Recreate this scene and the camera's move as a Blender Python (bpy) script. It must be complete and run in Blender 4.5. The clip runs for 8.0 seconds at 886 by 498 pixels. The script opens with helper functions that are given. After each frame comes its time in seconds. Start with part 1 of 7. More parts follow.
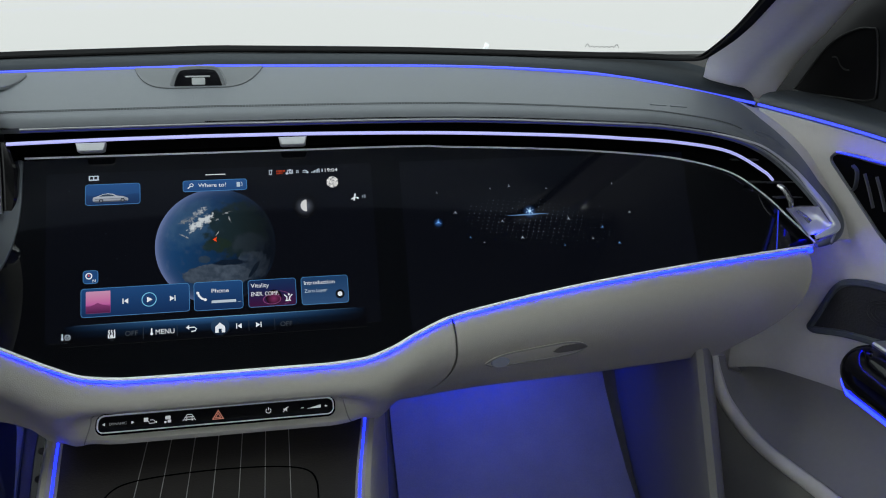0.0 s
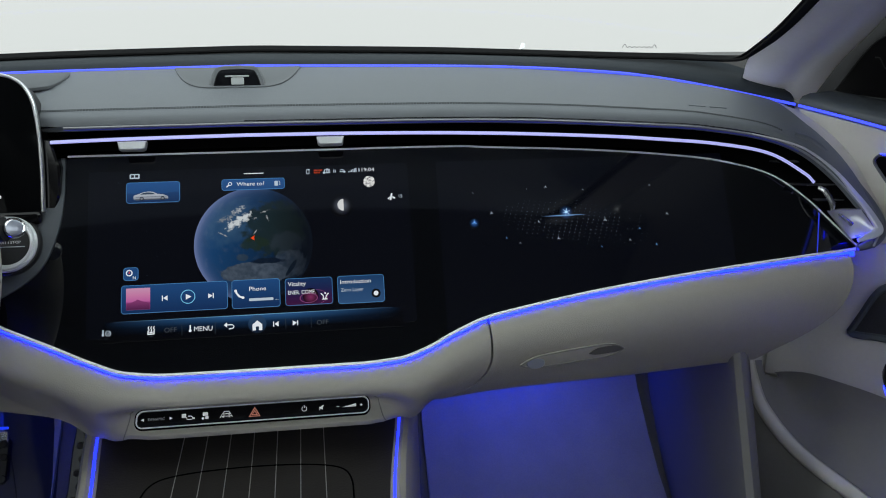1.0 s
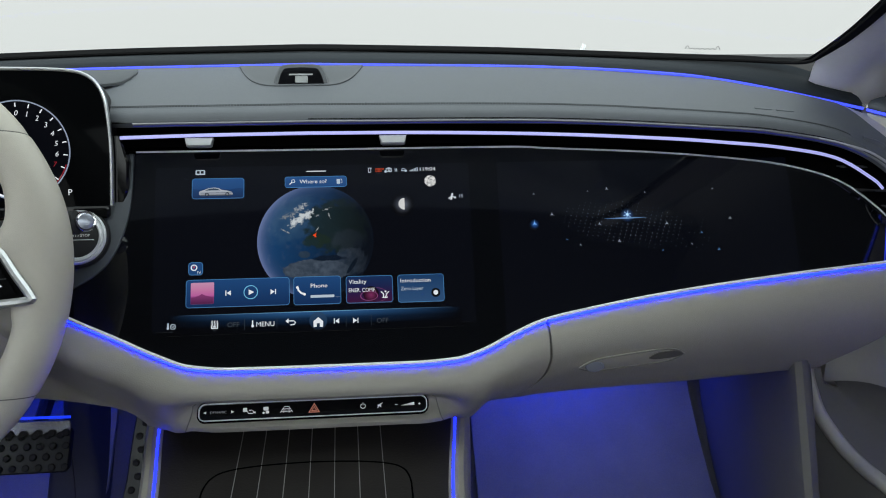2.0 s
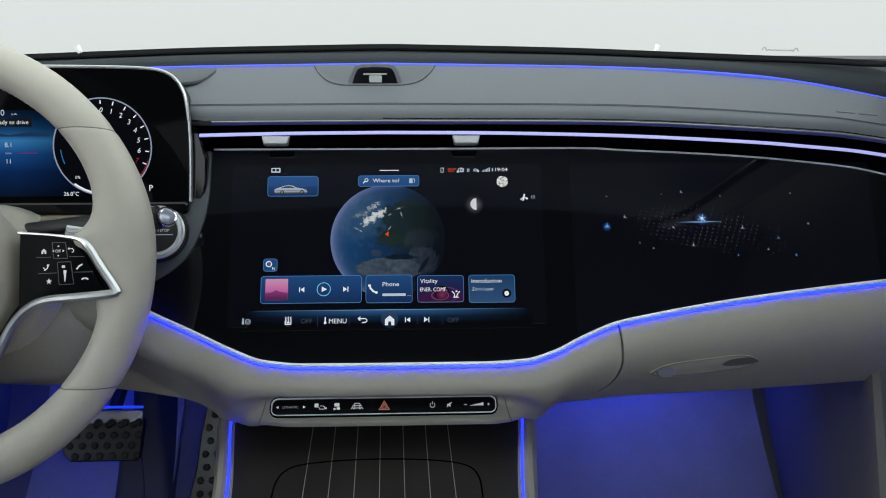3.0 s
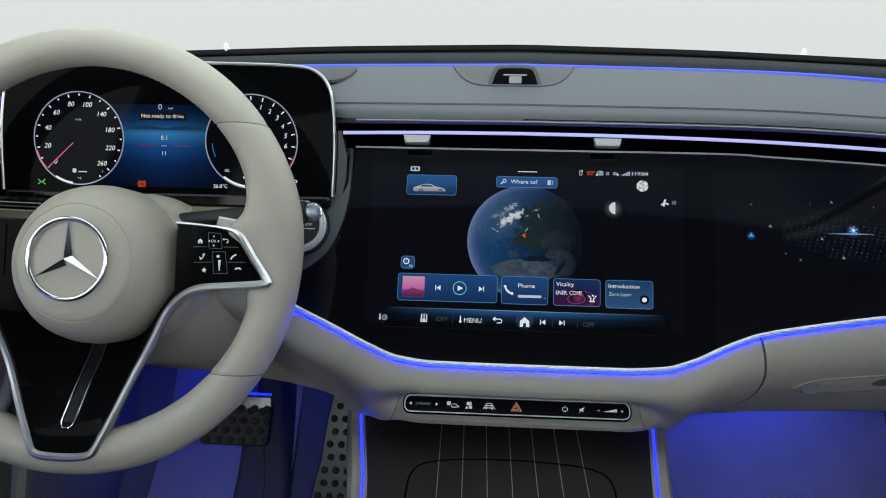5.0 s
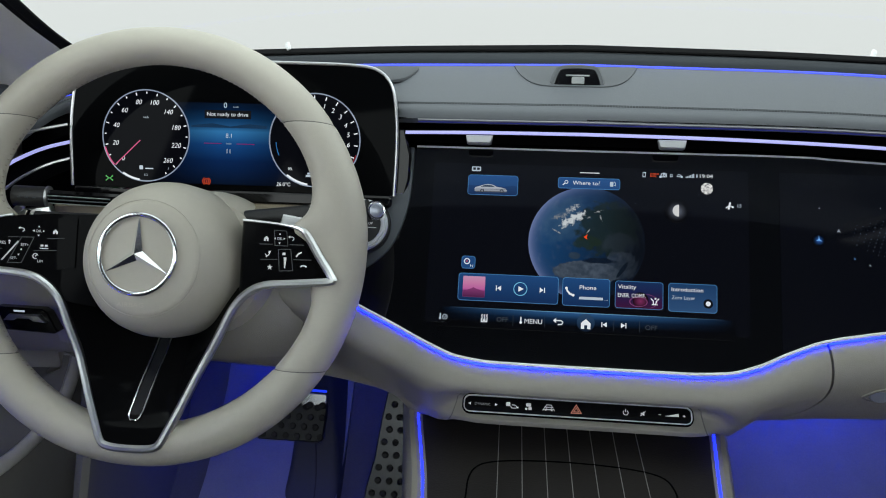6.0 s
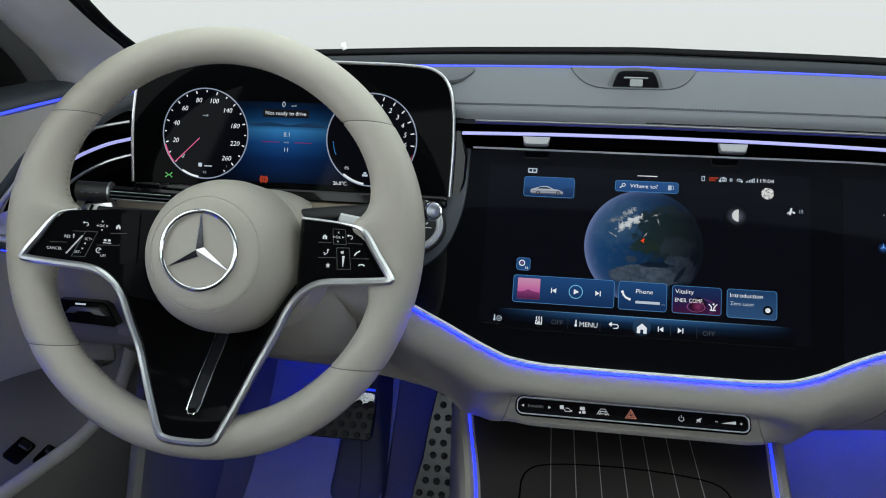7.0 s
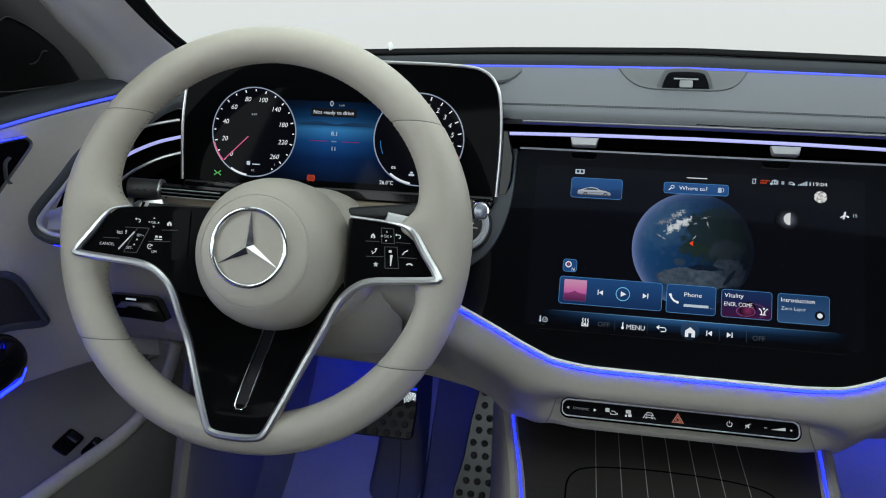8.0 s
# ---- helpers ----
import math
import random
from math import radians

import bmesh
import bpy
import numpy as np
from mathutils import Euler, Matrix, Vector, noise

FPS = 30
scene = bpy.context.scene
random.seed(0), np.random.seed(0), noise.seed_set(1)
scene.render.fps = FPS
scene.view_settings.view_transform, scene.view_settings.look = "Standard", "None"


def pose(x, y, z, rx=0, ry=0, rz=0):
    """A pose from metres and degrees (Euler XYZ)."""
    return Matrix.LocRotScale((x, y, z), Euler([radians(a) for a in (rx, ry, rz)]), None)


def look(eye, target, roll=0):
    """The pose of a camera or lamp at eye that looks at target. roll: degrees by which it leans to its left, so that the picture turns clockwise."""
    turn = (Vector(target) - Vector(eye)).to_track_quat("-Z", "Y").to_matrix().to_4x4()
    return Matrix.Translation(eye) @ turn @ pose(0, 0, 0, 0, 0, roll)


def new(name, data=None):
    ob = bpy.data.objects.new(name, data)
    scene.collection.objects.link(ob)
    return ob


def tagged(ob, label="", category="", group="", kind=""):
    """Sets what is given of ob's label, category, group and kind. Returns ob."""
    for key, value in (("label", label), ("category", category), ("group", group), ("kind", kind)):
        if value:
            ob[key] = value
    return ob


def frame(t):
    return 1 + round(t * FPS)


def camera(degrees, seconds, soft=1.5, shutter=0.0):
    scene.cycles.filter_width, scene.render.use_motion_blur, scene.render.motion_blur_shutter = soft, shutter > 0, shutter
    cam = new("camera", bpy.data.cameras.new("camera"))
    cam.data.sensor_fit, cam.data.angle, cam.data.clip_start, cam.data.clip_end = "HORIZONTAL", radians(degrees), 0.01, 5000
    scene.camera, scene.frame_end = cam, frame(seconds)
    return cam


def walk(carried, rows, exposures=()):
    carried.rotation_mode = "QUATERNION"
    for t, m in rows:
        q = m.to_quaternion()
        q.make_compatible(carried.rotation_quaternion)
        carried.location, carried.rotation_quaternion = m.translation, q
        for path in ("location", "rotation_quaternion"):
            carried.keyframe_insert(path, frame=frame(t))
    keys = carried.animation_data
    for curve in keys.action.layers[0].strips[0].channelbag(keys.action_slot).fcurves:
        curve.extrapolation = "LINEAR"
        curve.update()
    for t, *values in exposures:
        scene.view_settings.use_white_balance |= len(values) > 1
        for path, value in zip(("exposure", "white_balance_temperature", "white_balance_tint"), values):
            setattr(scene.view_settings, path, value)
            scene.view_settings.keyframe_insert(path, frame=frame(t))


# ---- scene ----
# A saloon car's cockpit in a white studio: x to the car's right, y ahead, z up.
cam = camera(58.0, 8.0, soft=1.05)
PATH = [
    (0, (0.096, -0.057, 0.846), (0.426, 1.784, 0.137), 0.5),
    (0.5, (0.093, -0.055, 0.847), (0.398, 1.788, 0.135), 0.4),
    (1, (0.085, -0.055, 0.844), (0.353, 1.797, 0.139), 0.3),
    (1.5, (0.073, -0.053, 0.844), (0.304, 1.804, 0.139), 0.4),
    (3, (0.03, -0.049, 0.846), (0.105, 1.819, 0.135), 0.3),
    (3.5, (0.019, -0.048, 0.845), (0.044, 1.822, 0.137), 0.2),
    (4, (0.002, -0.048, 0.846), (-0.02, 1.821, 0.136), 0.2),
    (4.5, (-0.011, -0.048, 0.846), (-0.083, 1.82, 0.135), 0.2),
    (5, (-0.027, -0.049, 0.847), (-0.153, 1.816, 0.134), 0.2),
    (6.5, (-0.067, -0.053, 0.848), (-0.314, 1.799, 0.134), 0.1),
    (7, (-0.079, -0.055, 0.847), (-0.366, 1.792, 0.136), 0.2),
    (7.5, (-0.089, -0.056, 0.848), (-0.412, 1.784, 0.135), 0.1),
    (8, (-0.096, -0.058, 0.847), (-0.455, 1.776, 0.136), 0.1),
]
walk(cam, [(t, look(eye, target, roll)) for t, eye, target, roll in PATH])

# ---- light: a white studio round the car, footwell lamps under the dashboard ----
world = bpy.data.worlds.new("studio")
scene.world = world
world.use_nodes = True
wn, wl = world.node_tree.nodes, world.node_tree.links
wn.clear()
w_out, w_bg = wn.new("ShaderNodeOutputWorld"), wn.new("ShaderNodeBackground")
w_tc, w_sep, w_ramp = wn.new("ShaderNodeTexCoord"), wn.new("ShaderNodeSeparateXYZ"), wn.new("ShaderNodeValToRGB")
w_map = wn.new("ShaderNodeMapRange")
w_map.inputs[1].default_value, w_map.inputs[2].default_value = -1.0, 1.0
w_ramp.color_ramp.elements[0].position, w_ramp.color_ramp.elements[0].color = 0.30, (0.45, 0.47, 0.48, 1)
w_ramp.color_ramp.elements[1].position, w_ramp.color_ramp.elements[1].color = 0.44, (0.735, 0.775, 0.76, 1)
for at, tone in ((0.58, (0.80, 0.84, 0.83)), (0.74, (1.12, 1.26, 1.26)), (1.0, (1.25, 1.40, 1.40))):
    w_ramp.color_ramp.elements.new(at).color = (*tone, 1)
w_bg.inputs[1].default_value = 1.0
wl.new(w_tc.outputs["Generated"], w_sep.inputs[0])
wl.new(w_sep.outputs["Z"], w_map.inputs[0])
wl.new(w_map.outputs[0], w_ramp.inputs[0])
wl.new(w_ramp.outputs[0], w_bg.inputs[0])
# World brightened behind, above and beside: unseen light added to lift the cabin.
w_back = wn.new("ShaderNodeMapRange")
w_back.inputs[1].default_value, w_back.inputs[2].default_value, w_back.inputs[3].default_value, w_back.inputs[4].default_value = 0.25, -0.6, 1.0, 2.6
wl.new(w_sep.outputs["Y"], w_back.inputs[0])
w_abs, w_side, w_sum = wn.new("ShaderNodeMath"), wn.new("ShaderNodeMapRange"), wn.new("ShaderNodeMath")
w_abs.operation, w_sum.operation = "ABSOLUTE", "ADD"
w_side.inputs[1].default_value, w_side.inputs[2].default_value, w_side.inputs[3].default_value, w_side.inputs[4].default_value = 0.68, 1.0, 0.0, 4.0
wl.new(w_sep.outputs["X"], w_abs.inputs[0])
wl.new(w_abs.outputs[0], w_side.inputs[0])
wl.new(w_back.outputs[0], w_sum.inputs[0])
wl.new(w_side.outputs[0], w_sum.inputs[1])
wl.new(w_sum.outputs[0], w_bg.inputs[1])
wl.new(w_bg.outputs[0], w_out.inputs[0])


def area_lamp(name, at, target, sx, sy, power, colour):
    lamp = bpy.data.lights.new(name, "AREA")
    lamp.shape, lamp.size, lamp.size_y, lamp.energy, lamp.color = "RECTANGLE", sx, sy, power, colour
    ob = new(name, lamp)
    ob.matrix_world = look(at, target)
    return ob


BLUE = (0.004, 0.030, 1.0)
tagged(area_lamp("footwell_lamp", (0.310, 0.965, 0.412), (0.320, 1.06, 0.28), 0.16, 0.03, 1.35, BLUE), "blue footwell lamp under the glove box", "lamp")
tagged(area_lamp("footwell_lamp", (-0.36, 0.925, 0.412), (-0.36, 0.97, 0.16), 0.22, 0.02, 0.70, BLUE), "blue footwell lamp over the pedals", "lamp")

# ---- materials ----
MATS = {}


def mat(name, colour, rough=0.5, metal=0.0, grain=0.0, grain_size=400.0, vary=0.08, stain=6.0, glow=0.0, glow_colour=None, coat=0.0, spec=0.5, cells=False):
    """A surface with fine relief (grain, at grain_size per metre) and slow variation of tone and gloss."""
    if name in MATS:
        return MATS[name]
    m = bpy.data.materials.new(name)
    m.use_nodes = True
    n, l = m.node_tree.nodes, m.node_tree.links
    b = n["Principled BSDF"]
    b.inputs["Base Color"].default_value = (*colour, 1)
    b.inputs["Roughness"].default_value = rough
    b.inputs["Metallic"].default_value = metal
    b.inputs["Specular IOR Level"].default_value = spec
    b.inputs["Coat Weight"].default_value = coat
    b.inputs["Coat Roughness"].default_value = 0.04
    tc = n.new("ShaderNodeTexCoord")
    if vary > 0:
        big, fine, mix = n.new("ShaderNodeTexNoise"), n.new("ShaderNodeTexNoise"), n.new("ShaderNodeMix")
        big.inputs["Scale"].default_value, big.inputs["Detail"].default_value = stain, 4
        fine.inputs["Scale"].default_value, fine.inputs["Detail"].default_value = stain * 30, 2
        add = n.new("ShaderNodeMath")
        add.operation = "MULTIPLY_ADD"
        l.new(tc.outputs["Object"], big.inputs["Vector"])
        l.new(tc.outputs["Object"], fine.inputs["Vector"])
        l.new(fine.outputs["Fac"], add.inputs[0])
        add.inputs[1].default_value = 0.5
        l.new(big.outputs["Fac"], add.inputs[2])
        rng = n.new("ShaderNodeMapRange")
        rng.inputs[1].default_value, rng.inputs[2].default_value = 0.45, 1.05
        l.new(add.outputs[0], rng.inputs[0])
        mix.data_type = "RGBA"
        mix.inputs[6].default_value = (*[c * (1 - vary) for c in colour], 1)
        mix.inputs[7].default_value = (*[min(1, c * (1 + vary)) for c in colour], 1)
        l.new(rng.outputs[0], mix.inputs[0])
        l.new(mix.outputs[2], b.inputs["Base Color"])
        rr = n.new("ShaderNodeMapRange")
        rr.inputs[3].default_value, rr.inputs[4].default_value = max(0.02, rough - 0.06), min(1, rough + 0.06)
        l.new(big.outputs["Fac"], rr.inputs[0])
        l.new(rr.outputs[0], b.inputs["Roughness"])
    if grain > 0:
        tex, bump = n.new("ShaderNodeTexVoronoi" if cells else "ShaderNodeTexNoise"), n.new("ShaderNodeBump")
        tex.inputs["Scale"].default_value = grain_size
        l.new(tc.outputs["Object"], tex.inputs["Vector"])
        l.new(tex.outputs[0], bump.inputs["Height"])
        bump.inputs["Strength"].default_value, bump.inputs["Distance"].default_value = grain, 0.0006
        l.new(bump.outputs[0], b.inputs["Normal"])
    if glow > 0:
        b.inputs["Emission Color"].default_value = (*(glow_colour or colour), 1)
        b.inputs["Emission Strength"].default_value = glow
    MATS[name] = m
    return m


LEATHER = mat("beige_leather", (0.27, 0.250, 0.218), 0.48, grain=0.35, grain_size=1500, vary=0.05, cells=True)
WHEEL_LEATHER = mat("ivory_leather", (0.46, 0.430, 0.365), 0.46, grain=0.3, grain_size=1600, vary=0.04, cells=True)
# The dashboard's beige made paler to carry light missing on the doors.
LIT_LEATHER = mat("pale_door_leather", (0.50, 0.478, 0.444), 0.5, grain=0.35, grain_size=1500, vary=0.05, cells=True)
# Greyish plastic, darkened further to carry the shade low on the doors.
SKIRT = mat("grey_beige_shaded", (0.17, 0.163, 0.152), 0.6, grain=0.3, grain_size=1200, vary=0.06)
TOP_LEATHER = mat("grey_leather", (0.102, 0.110, 0.122), 0.5, grain=0.35, grain_size=1500, vary=0.05, cells=True)
DARK_PAD = mat("charcoal_leather", (0.042, 0.050, 0.060), 0.5, grain=0.4, grain_size=1300, vary=0.08, cells=True)
REAR_PAD = mat("black_pad", (0.017, 0.021, 0.026), 0.7, grain=0.4, grain_size=1300, vary=0.08, cells=True, spec=0.2)
# Little metal in these two: the trim's bright reflections sit in the colour.
BRIGHT = mat("bright_silver", (0.62, 0.63, 0.65), 0.30, 0.35, grain=0.03, grain_size=2500, vary=0.02)
LINE_WHITE = mat("pale_silver", (0.86, 0.86, 0.87), 0.35, 0.15, vary=0.02)
SMOKE = mat("smoke_plastic", (0.055, 0.062, 0.072), 0.42, grain=0.1, grain_size=2000, vary=0.04)
MATT = mat("matt_black", (0.005, 0.005, 0.0055), 0.75, grain=0.2, grain_size=1800, vary=0.1, spec=0.08)
BLACK_PLASTIC = mat("black_plastic", (0.012, 0.012, 0.013), 0.45, grain=0.15, grain_size=1800, vary=0.1)
DEEP = mat("vent_black", (0.003, 0.003, 0.0035), 0.6, vary=0.1, spec=0.0)
GLASS_BLACK = mat("black_glass", (0.0026, 0.0030, 0.0040), 0.035, vary=0.0, spec=0.40)
COATED = mat("coated_black_glass", (0.0022, 0.0024, 0.0028), 0.05, vary=0.0, spec=0.03)
PIANO = mat("piano_black", (0.003, 0.003, 0.0035), 0.07, vary=0.0, spec=0.3)
SPOKE_BLACK = mat("spoke_black", (0.004, 0.004, 0.0045), 0.10, vary=0.0, spec=0.025)
CHROME = mat("bright_chrome", (0.80, 0.81, 0.82), 0.10, 1.0, vary=0.02)
SATIN = mat("satin_silver", (0.62, 0.63, 0.64), 0.30, 1.0, grain=0.05, grain_size=2500, vary=0.03)
STEEL = mat("brushed_steel", (0.058, 0.058, 0.06), 0.36, 1.0, grain=0.1, grain_size=900, vary=0.06)
RUBBER = mat("black_rubber", (0.015, 0.015, 0.016), 0.8, grain=0.3, grain_size=900, vary=0.1)
CARPET = mat("grey_carpet", (0.09, 0.088, 0.09), 0.95, grain=1.0, grain_size=700, vary=0.16, stain=10)
FABRIC = mat("grey_fabric", (0.80, 0.79, 0.76), 0.9, grain=0.5, grain_size=1400, vary=0.04)
HEADLINER = mat("dark_headliner", (0.085, 0.085, 0.09), 0.9, grain=0.4, grain_size=900, vary=0.05)
WOOD = mat("dark_open_pore_wood", (0.020, 0.0175, 0.016), 0.40, grain=0.35, grain_size=500, vary=0.25, stain=18, spec=0.22)
WOOD_LINE = mat("inlaid_aluminium", (0.40, 0.39, 0.38), 0.45, 0.7, vary=0.05)
LED = mat("blue_led", (0.02, 0.03, 0.2), 0.4, vary=0, glow=1.7, glow_colour=(0.045, 0.072, 1.0))
LED_LOW = mat("blue_led_channel", (0.02, 0.03, 0.2), 0.4, vary=0, glow=62.0, glow_colour=(0.0006, 0.0022, 1.0))
LED_ARM = mat("blue_led_armrest", (0.02, 0.03, 0.2), 0.4, vary=0, glow=20.0, glow_colour=(0.003, 0.007, 1.0))
LED_SOFT = mat("blue_led_soft", (0.02, 0.03, 0.2), 0.4, vary=0, glow=5.0, glow_colour=(0.007, 0.015, 1.0))
LED_PALE = mat("pale_led", (0.2, 0.2, 0.3), 0.3, vary=0, glow=0.72, glow_colour=(0.46, 0.47, 1.0))
GROOVE = mat("seam_shadow_thread", (0.15, 0.142, 0.130), 0.9, vary=0.1)
THREAD = mat("grey_thread", (0.050, 0.054, 0.060), 0.9, vary=0.1)


# ---- builders ----
def V(*a):
    return Vector(a)


def thing(name, label, category, at=(0, 0, 0), group="", kind=""):
    ob = new(name)
    ob.location = at
    ob.empty_display_size = 0.05
    return tagged(ob, label, category, group, kind)


def finish(bm, name, material, smooth=True):
    me = bpy.data.meshes.new(name)
    bmesh.ops.recalc_face_normals(bm, faces=bm.faces)
    bm.to_mesh(me)
    bm.free()
    me.materials.append(material)
    if smooth:
        me.polygons.foreach_set("use_smooth", [True] * len(me.polygons))
        me.set_sharp_from_angle(angle=radians(38))
    return me


def hang(ob, parent):
    ob.parent = parent
    ob.matrix_parent_inverse = Matrix.Translation(-parent.location) if parent.type == "EMPTY" else Matrix()
    return ob


def part(name, bm, material, parent, label="", smooth=True):
    ob = hang(new(name, finish(bm, name, material, smooth)), parent)
    return tagged(ob, label)


def solo(name, bm, material, label, category, kind="", smooth=True):
    return tagged(new(name, finish(bm, name, material, smooth)), label, category, "", kind)


def spline(pts, n=8, closed=False):
    """Catmull-Rom through the points, n steps a span."""
    p = [Vector(q) for q in pts]
    if closed:
        p = [p[-1], *p, p[0], p[1]]
    else:
        p = [2 * p[0] - p[1], *p, 2 * p[-1] - p[-2]]
    out = []
    for i in range(1, len(p) - 2):
        a, b, c, d = p[i - 1 : i + 3]
        for k in range(n):
            t = k / n
            out.append(0.5 * (2 * b + (c - a) * t + (2 * a - 5 * b + 4 * c - d) * t * t + (3 * b - a - 3 * c + d) * t**3))
    if not closed:
        out.append(p[-2])
    return out


def mono(x, table):
    """Smooth interpolation in a table of (x, value)."""
    xs, ys = [a for a, _ in table], [b for _, b in table]
    if x <= xs[0]:
        return ys[0]
    if x >= xs[-1]:
        return ys[-1]
    i = max(k for k in range(len(xs) - 1) if xs[k] <= x)
    h = xs[i + 1] - xs[i]
    t = (x - xs[i]) / h
    s = [(ys[k + 1] - ys[k]) / (xs[k + 1] - xs[k]) for k in range(len(xs) - 1)]

    def slope(k):
        if k in (0, len(xs) - 1):
            return s[min(k, len(s) - 1)]
        return 0.0 if s[k - 1] * s[k] <= 0 else 2 * s[k - 1] * s[k] / (s[k - 1] + s[k])

    m0, m1 = slope(i) * h, slope(i + 1) * h
    return (2 * t**3 - 3 * t * t + 1) * ys[i] + (t**3 - 2 * t * t + t) * m0 + (-2 * t**3 + 3 * t * t) * ys[i + 1] + (t**3 - t * t) * m1


def sheet(rows, bm=None, closed_u=False, closed_v=False):
    """Quads through rows of points."""
    bm = bm or bmesh.new()
    vs = [[bm.verts.new(p) for p in row] for row in rows]
    nr, nc = len(vs), len(vs[0])
    for i in range(nr if closed_u else nr - 1):
        for j in range(nc if closed_v else nc - 1):
            q = [vs[i][j], vs[(i + 1) % nr][j], vs[(i + 1) % nr][(j + 1) % nc], vs[i][(j + 1) % nc]]
            q = [v for k, v in enumerate(q) if v not in q[:k]]
            if len(q) > 2:
                bm.faces.new(q)
    return bm


def thick(rows, offset):
    """A sheet with thickness: rows and the same rows moved by offset, closed round."""
    off = Vector(offset)
    bm = bmesh.new()
    sheet(rows, bm)
    sheet([[Vector(p) + off for p in row] for row in rows], bm)
    edge = [Vector(p) for p in rows[0]] + [Vector(r[-1]) for r in rows[1:]] + [Vector(p) for p in rows[-1][-2::-1]] + [Vector(r[0]) for r in rows[-2:0:-1]]
    sheet([edge, [p + off for p in edge]], bm, closed_v=True)
    bmesh.ops.remove_doubles(bm, verts=bm.verts, dist=1e-6)
    return bm


def sweep(path, section, up=(0, 0, 1), closed=False, bm=None, scale=None):
    """A section of (side, up) points carried along a path; ends capped."""
    path = [Vector(p) for p in path]
    n, rows, ref = len(path), [], Vector(up)
    for i, p in enumerate(path):
        if closed:
            d = path[(i + 1) % n] - path[i - 1]
        else:
            d = path[min(i + 1, n - 1)] - path[max(i - 1, 0)]
        d.normalize()
        side = d.cross(ref).normalized()
        top = side.cross(d)
        k = scale(i / max(1, n - 1)) if scale else 1.0
        rows.append([p + side * a * k + top * b * k for a, b in section])
    bm = bm or bmesh.new()
    sheet(rows, bm, closed_u=closed, closed_v=True)
    if not closed:
        for row in (rows[0], rows[-1]):
            bm.faces.new([bm.verts.new(p) for p in row])
        bmesh.ops.remove_doubles(bm, verts=bm.verts, dist=1e-7)
    return bm


def ring(r, n=10, squash=1.0):
    return [(r * math.cos(2 * math.pi * k / n), r * squash * math.sin(2 * math.pi * k / n)) for k in range(n)]


def bar(w, h):
    """A flat bar's section with eased corners."""
    a, b, e = w / 2, h / 2, min(w, h) * 0.3
    return [(a, b - e), (a - e, b), (-a + e, b), (-a, b - e), (-a, -b + e), (-a + e, -b), (a - e, -b), (a, -b + e)]


def rrect(cx, cy, w, h, r, n=5):
    out = []
    for sx, sy, a0 in ((1, 1, 0), (-1, 1, 90), (-1, -1, 180), (1, -1, 270)):
        for k in range(n + 1):
            a = radians(a0 + 90 * k / n)
            out.append((cx + sx * (w / 2 - r) + r * math.cos(a), cy + sy * (h / 2 - r) + r * math.sin(a)))
    return out


def disc(cx, cy, r, n=32, ry=None):
    return [(cx + r * math.cos(2 * math.pi * k / n), cy + (ry or r) * math.sin(2 * math.pi * k / n)) for k in range(n)]


def plane_frame(origin, rake):
    """A frame on a face that leans back by rake: x along it, y up it, z towards the driver."""
    s, c = math.sin(rake), math.cos(rake)
    return Matrix(((1, 0, 0, origin[0]), (0, s, -c, origin[1]), (0, c, s, origin[2]), (0, 0, 0, 1)))


def slab(outline, z0, z1, frame_m, bevel=0.0, bm=None):
    """An outline in a frame, from height z0 to z1, its front edge eased."""
    bm = bm or bmesh.new()
    c = Vector((sum(p[0] for p in outline) / len(outline), sum(p[1] for p in outline) / len(outline)))
    low = [bm.verts.new(frame_m @ V(x, y, z0)) for x, y in outline]
    mid = [bm.verts.new(frame_m @ V(x, y, z1 - bevel)) for x, y in outline]
    n = len(outline)
    rings = [low, mid]
    if bevel > 0:
        ins = []
        for i, (x, y) in enumerate(outline):
            a, b = Vector(outline[i - 1]), Vector(outline[(i + 1) % n])
            t = (b - a).normalized()
            nrm = Vector((-t.y, t.x))
            if nrm.dot(c - Vector((x, y))) < 0 and bevel < 0.5:
                area = sum(outline[k - 1][0] * outline[k][1] - outline[k][0] * outline[k - 1][1] for k in range(n))
                nrm = Vector((-t.y, t.x)) * (1 if area > 0 else -1)
            ins.append((x + nrm.x * bevel, y + nrm.y * bevel))
        rings.append([bm.verts.new(frame_m @ V(x, y, z1)) for x, y in ins])
    for a, b in zip(rings, rings[1:]):
        for i in range(n):
            bm.faces.new((a[i - 1], a[i], b[i], b[i - 1]))
    bm.faces.new(rings[-1])
    bm.faces.new(low[::-1])
    return bm


def lathe(profile, frame_m, n=40):
    """Rings of (radius, height) about the frame's z axis."""
    rows = [[frame_m @ V(r * math.cos(2 * math.pi * k / n), r * math.sin(2 * math.pi * k / n), h) for k in range(n)] for r, h in profile]
    bm = sheet(rows, closed_v=True)
    for row, (r, _) in ((rows[0], profile[0]), (rows[-1], profile[-1])):
        if r > 1e-6:
            bm.faces.new([bm.verts.new(p) for p in row])
    bmesh.ops.remove_doubles(bm, verts=bm.verts, dist=1e-6)
    return bm


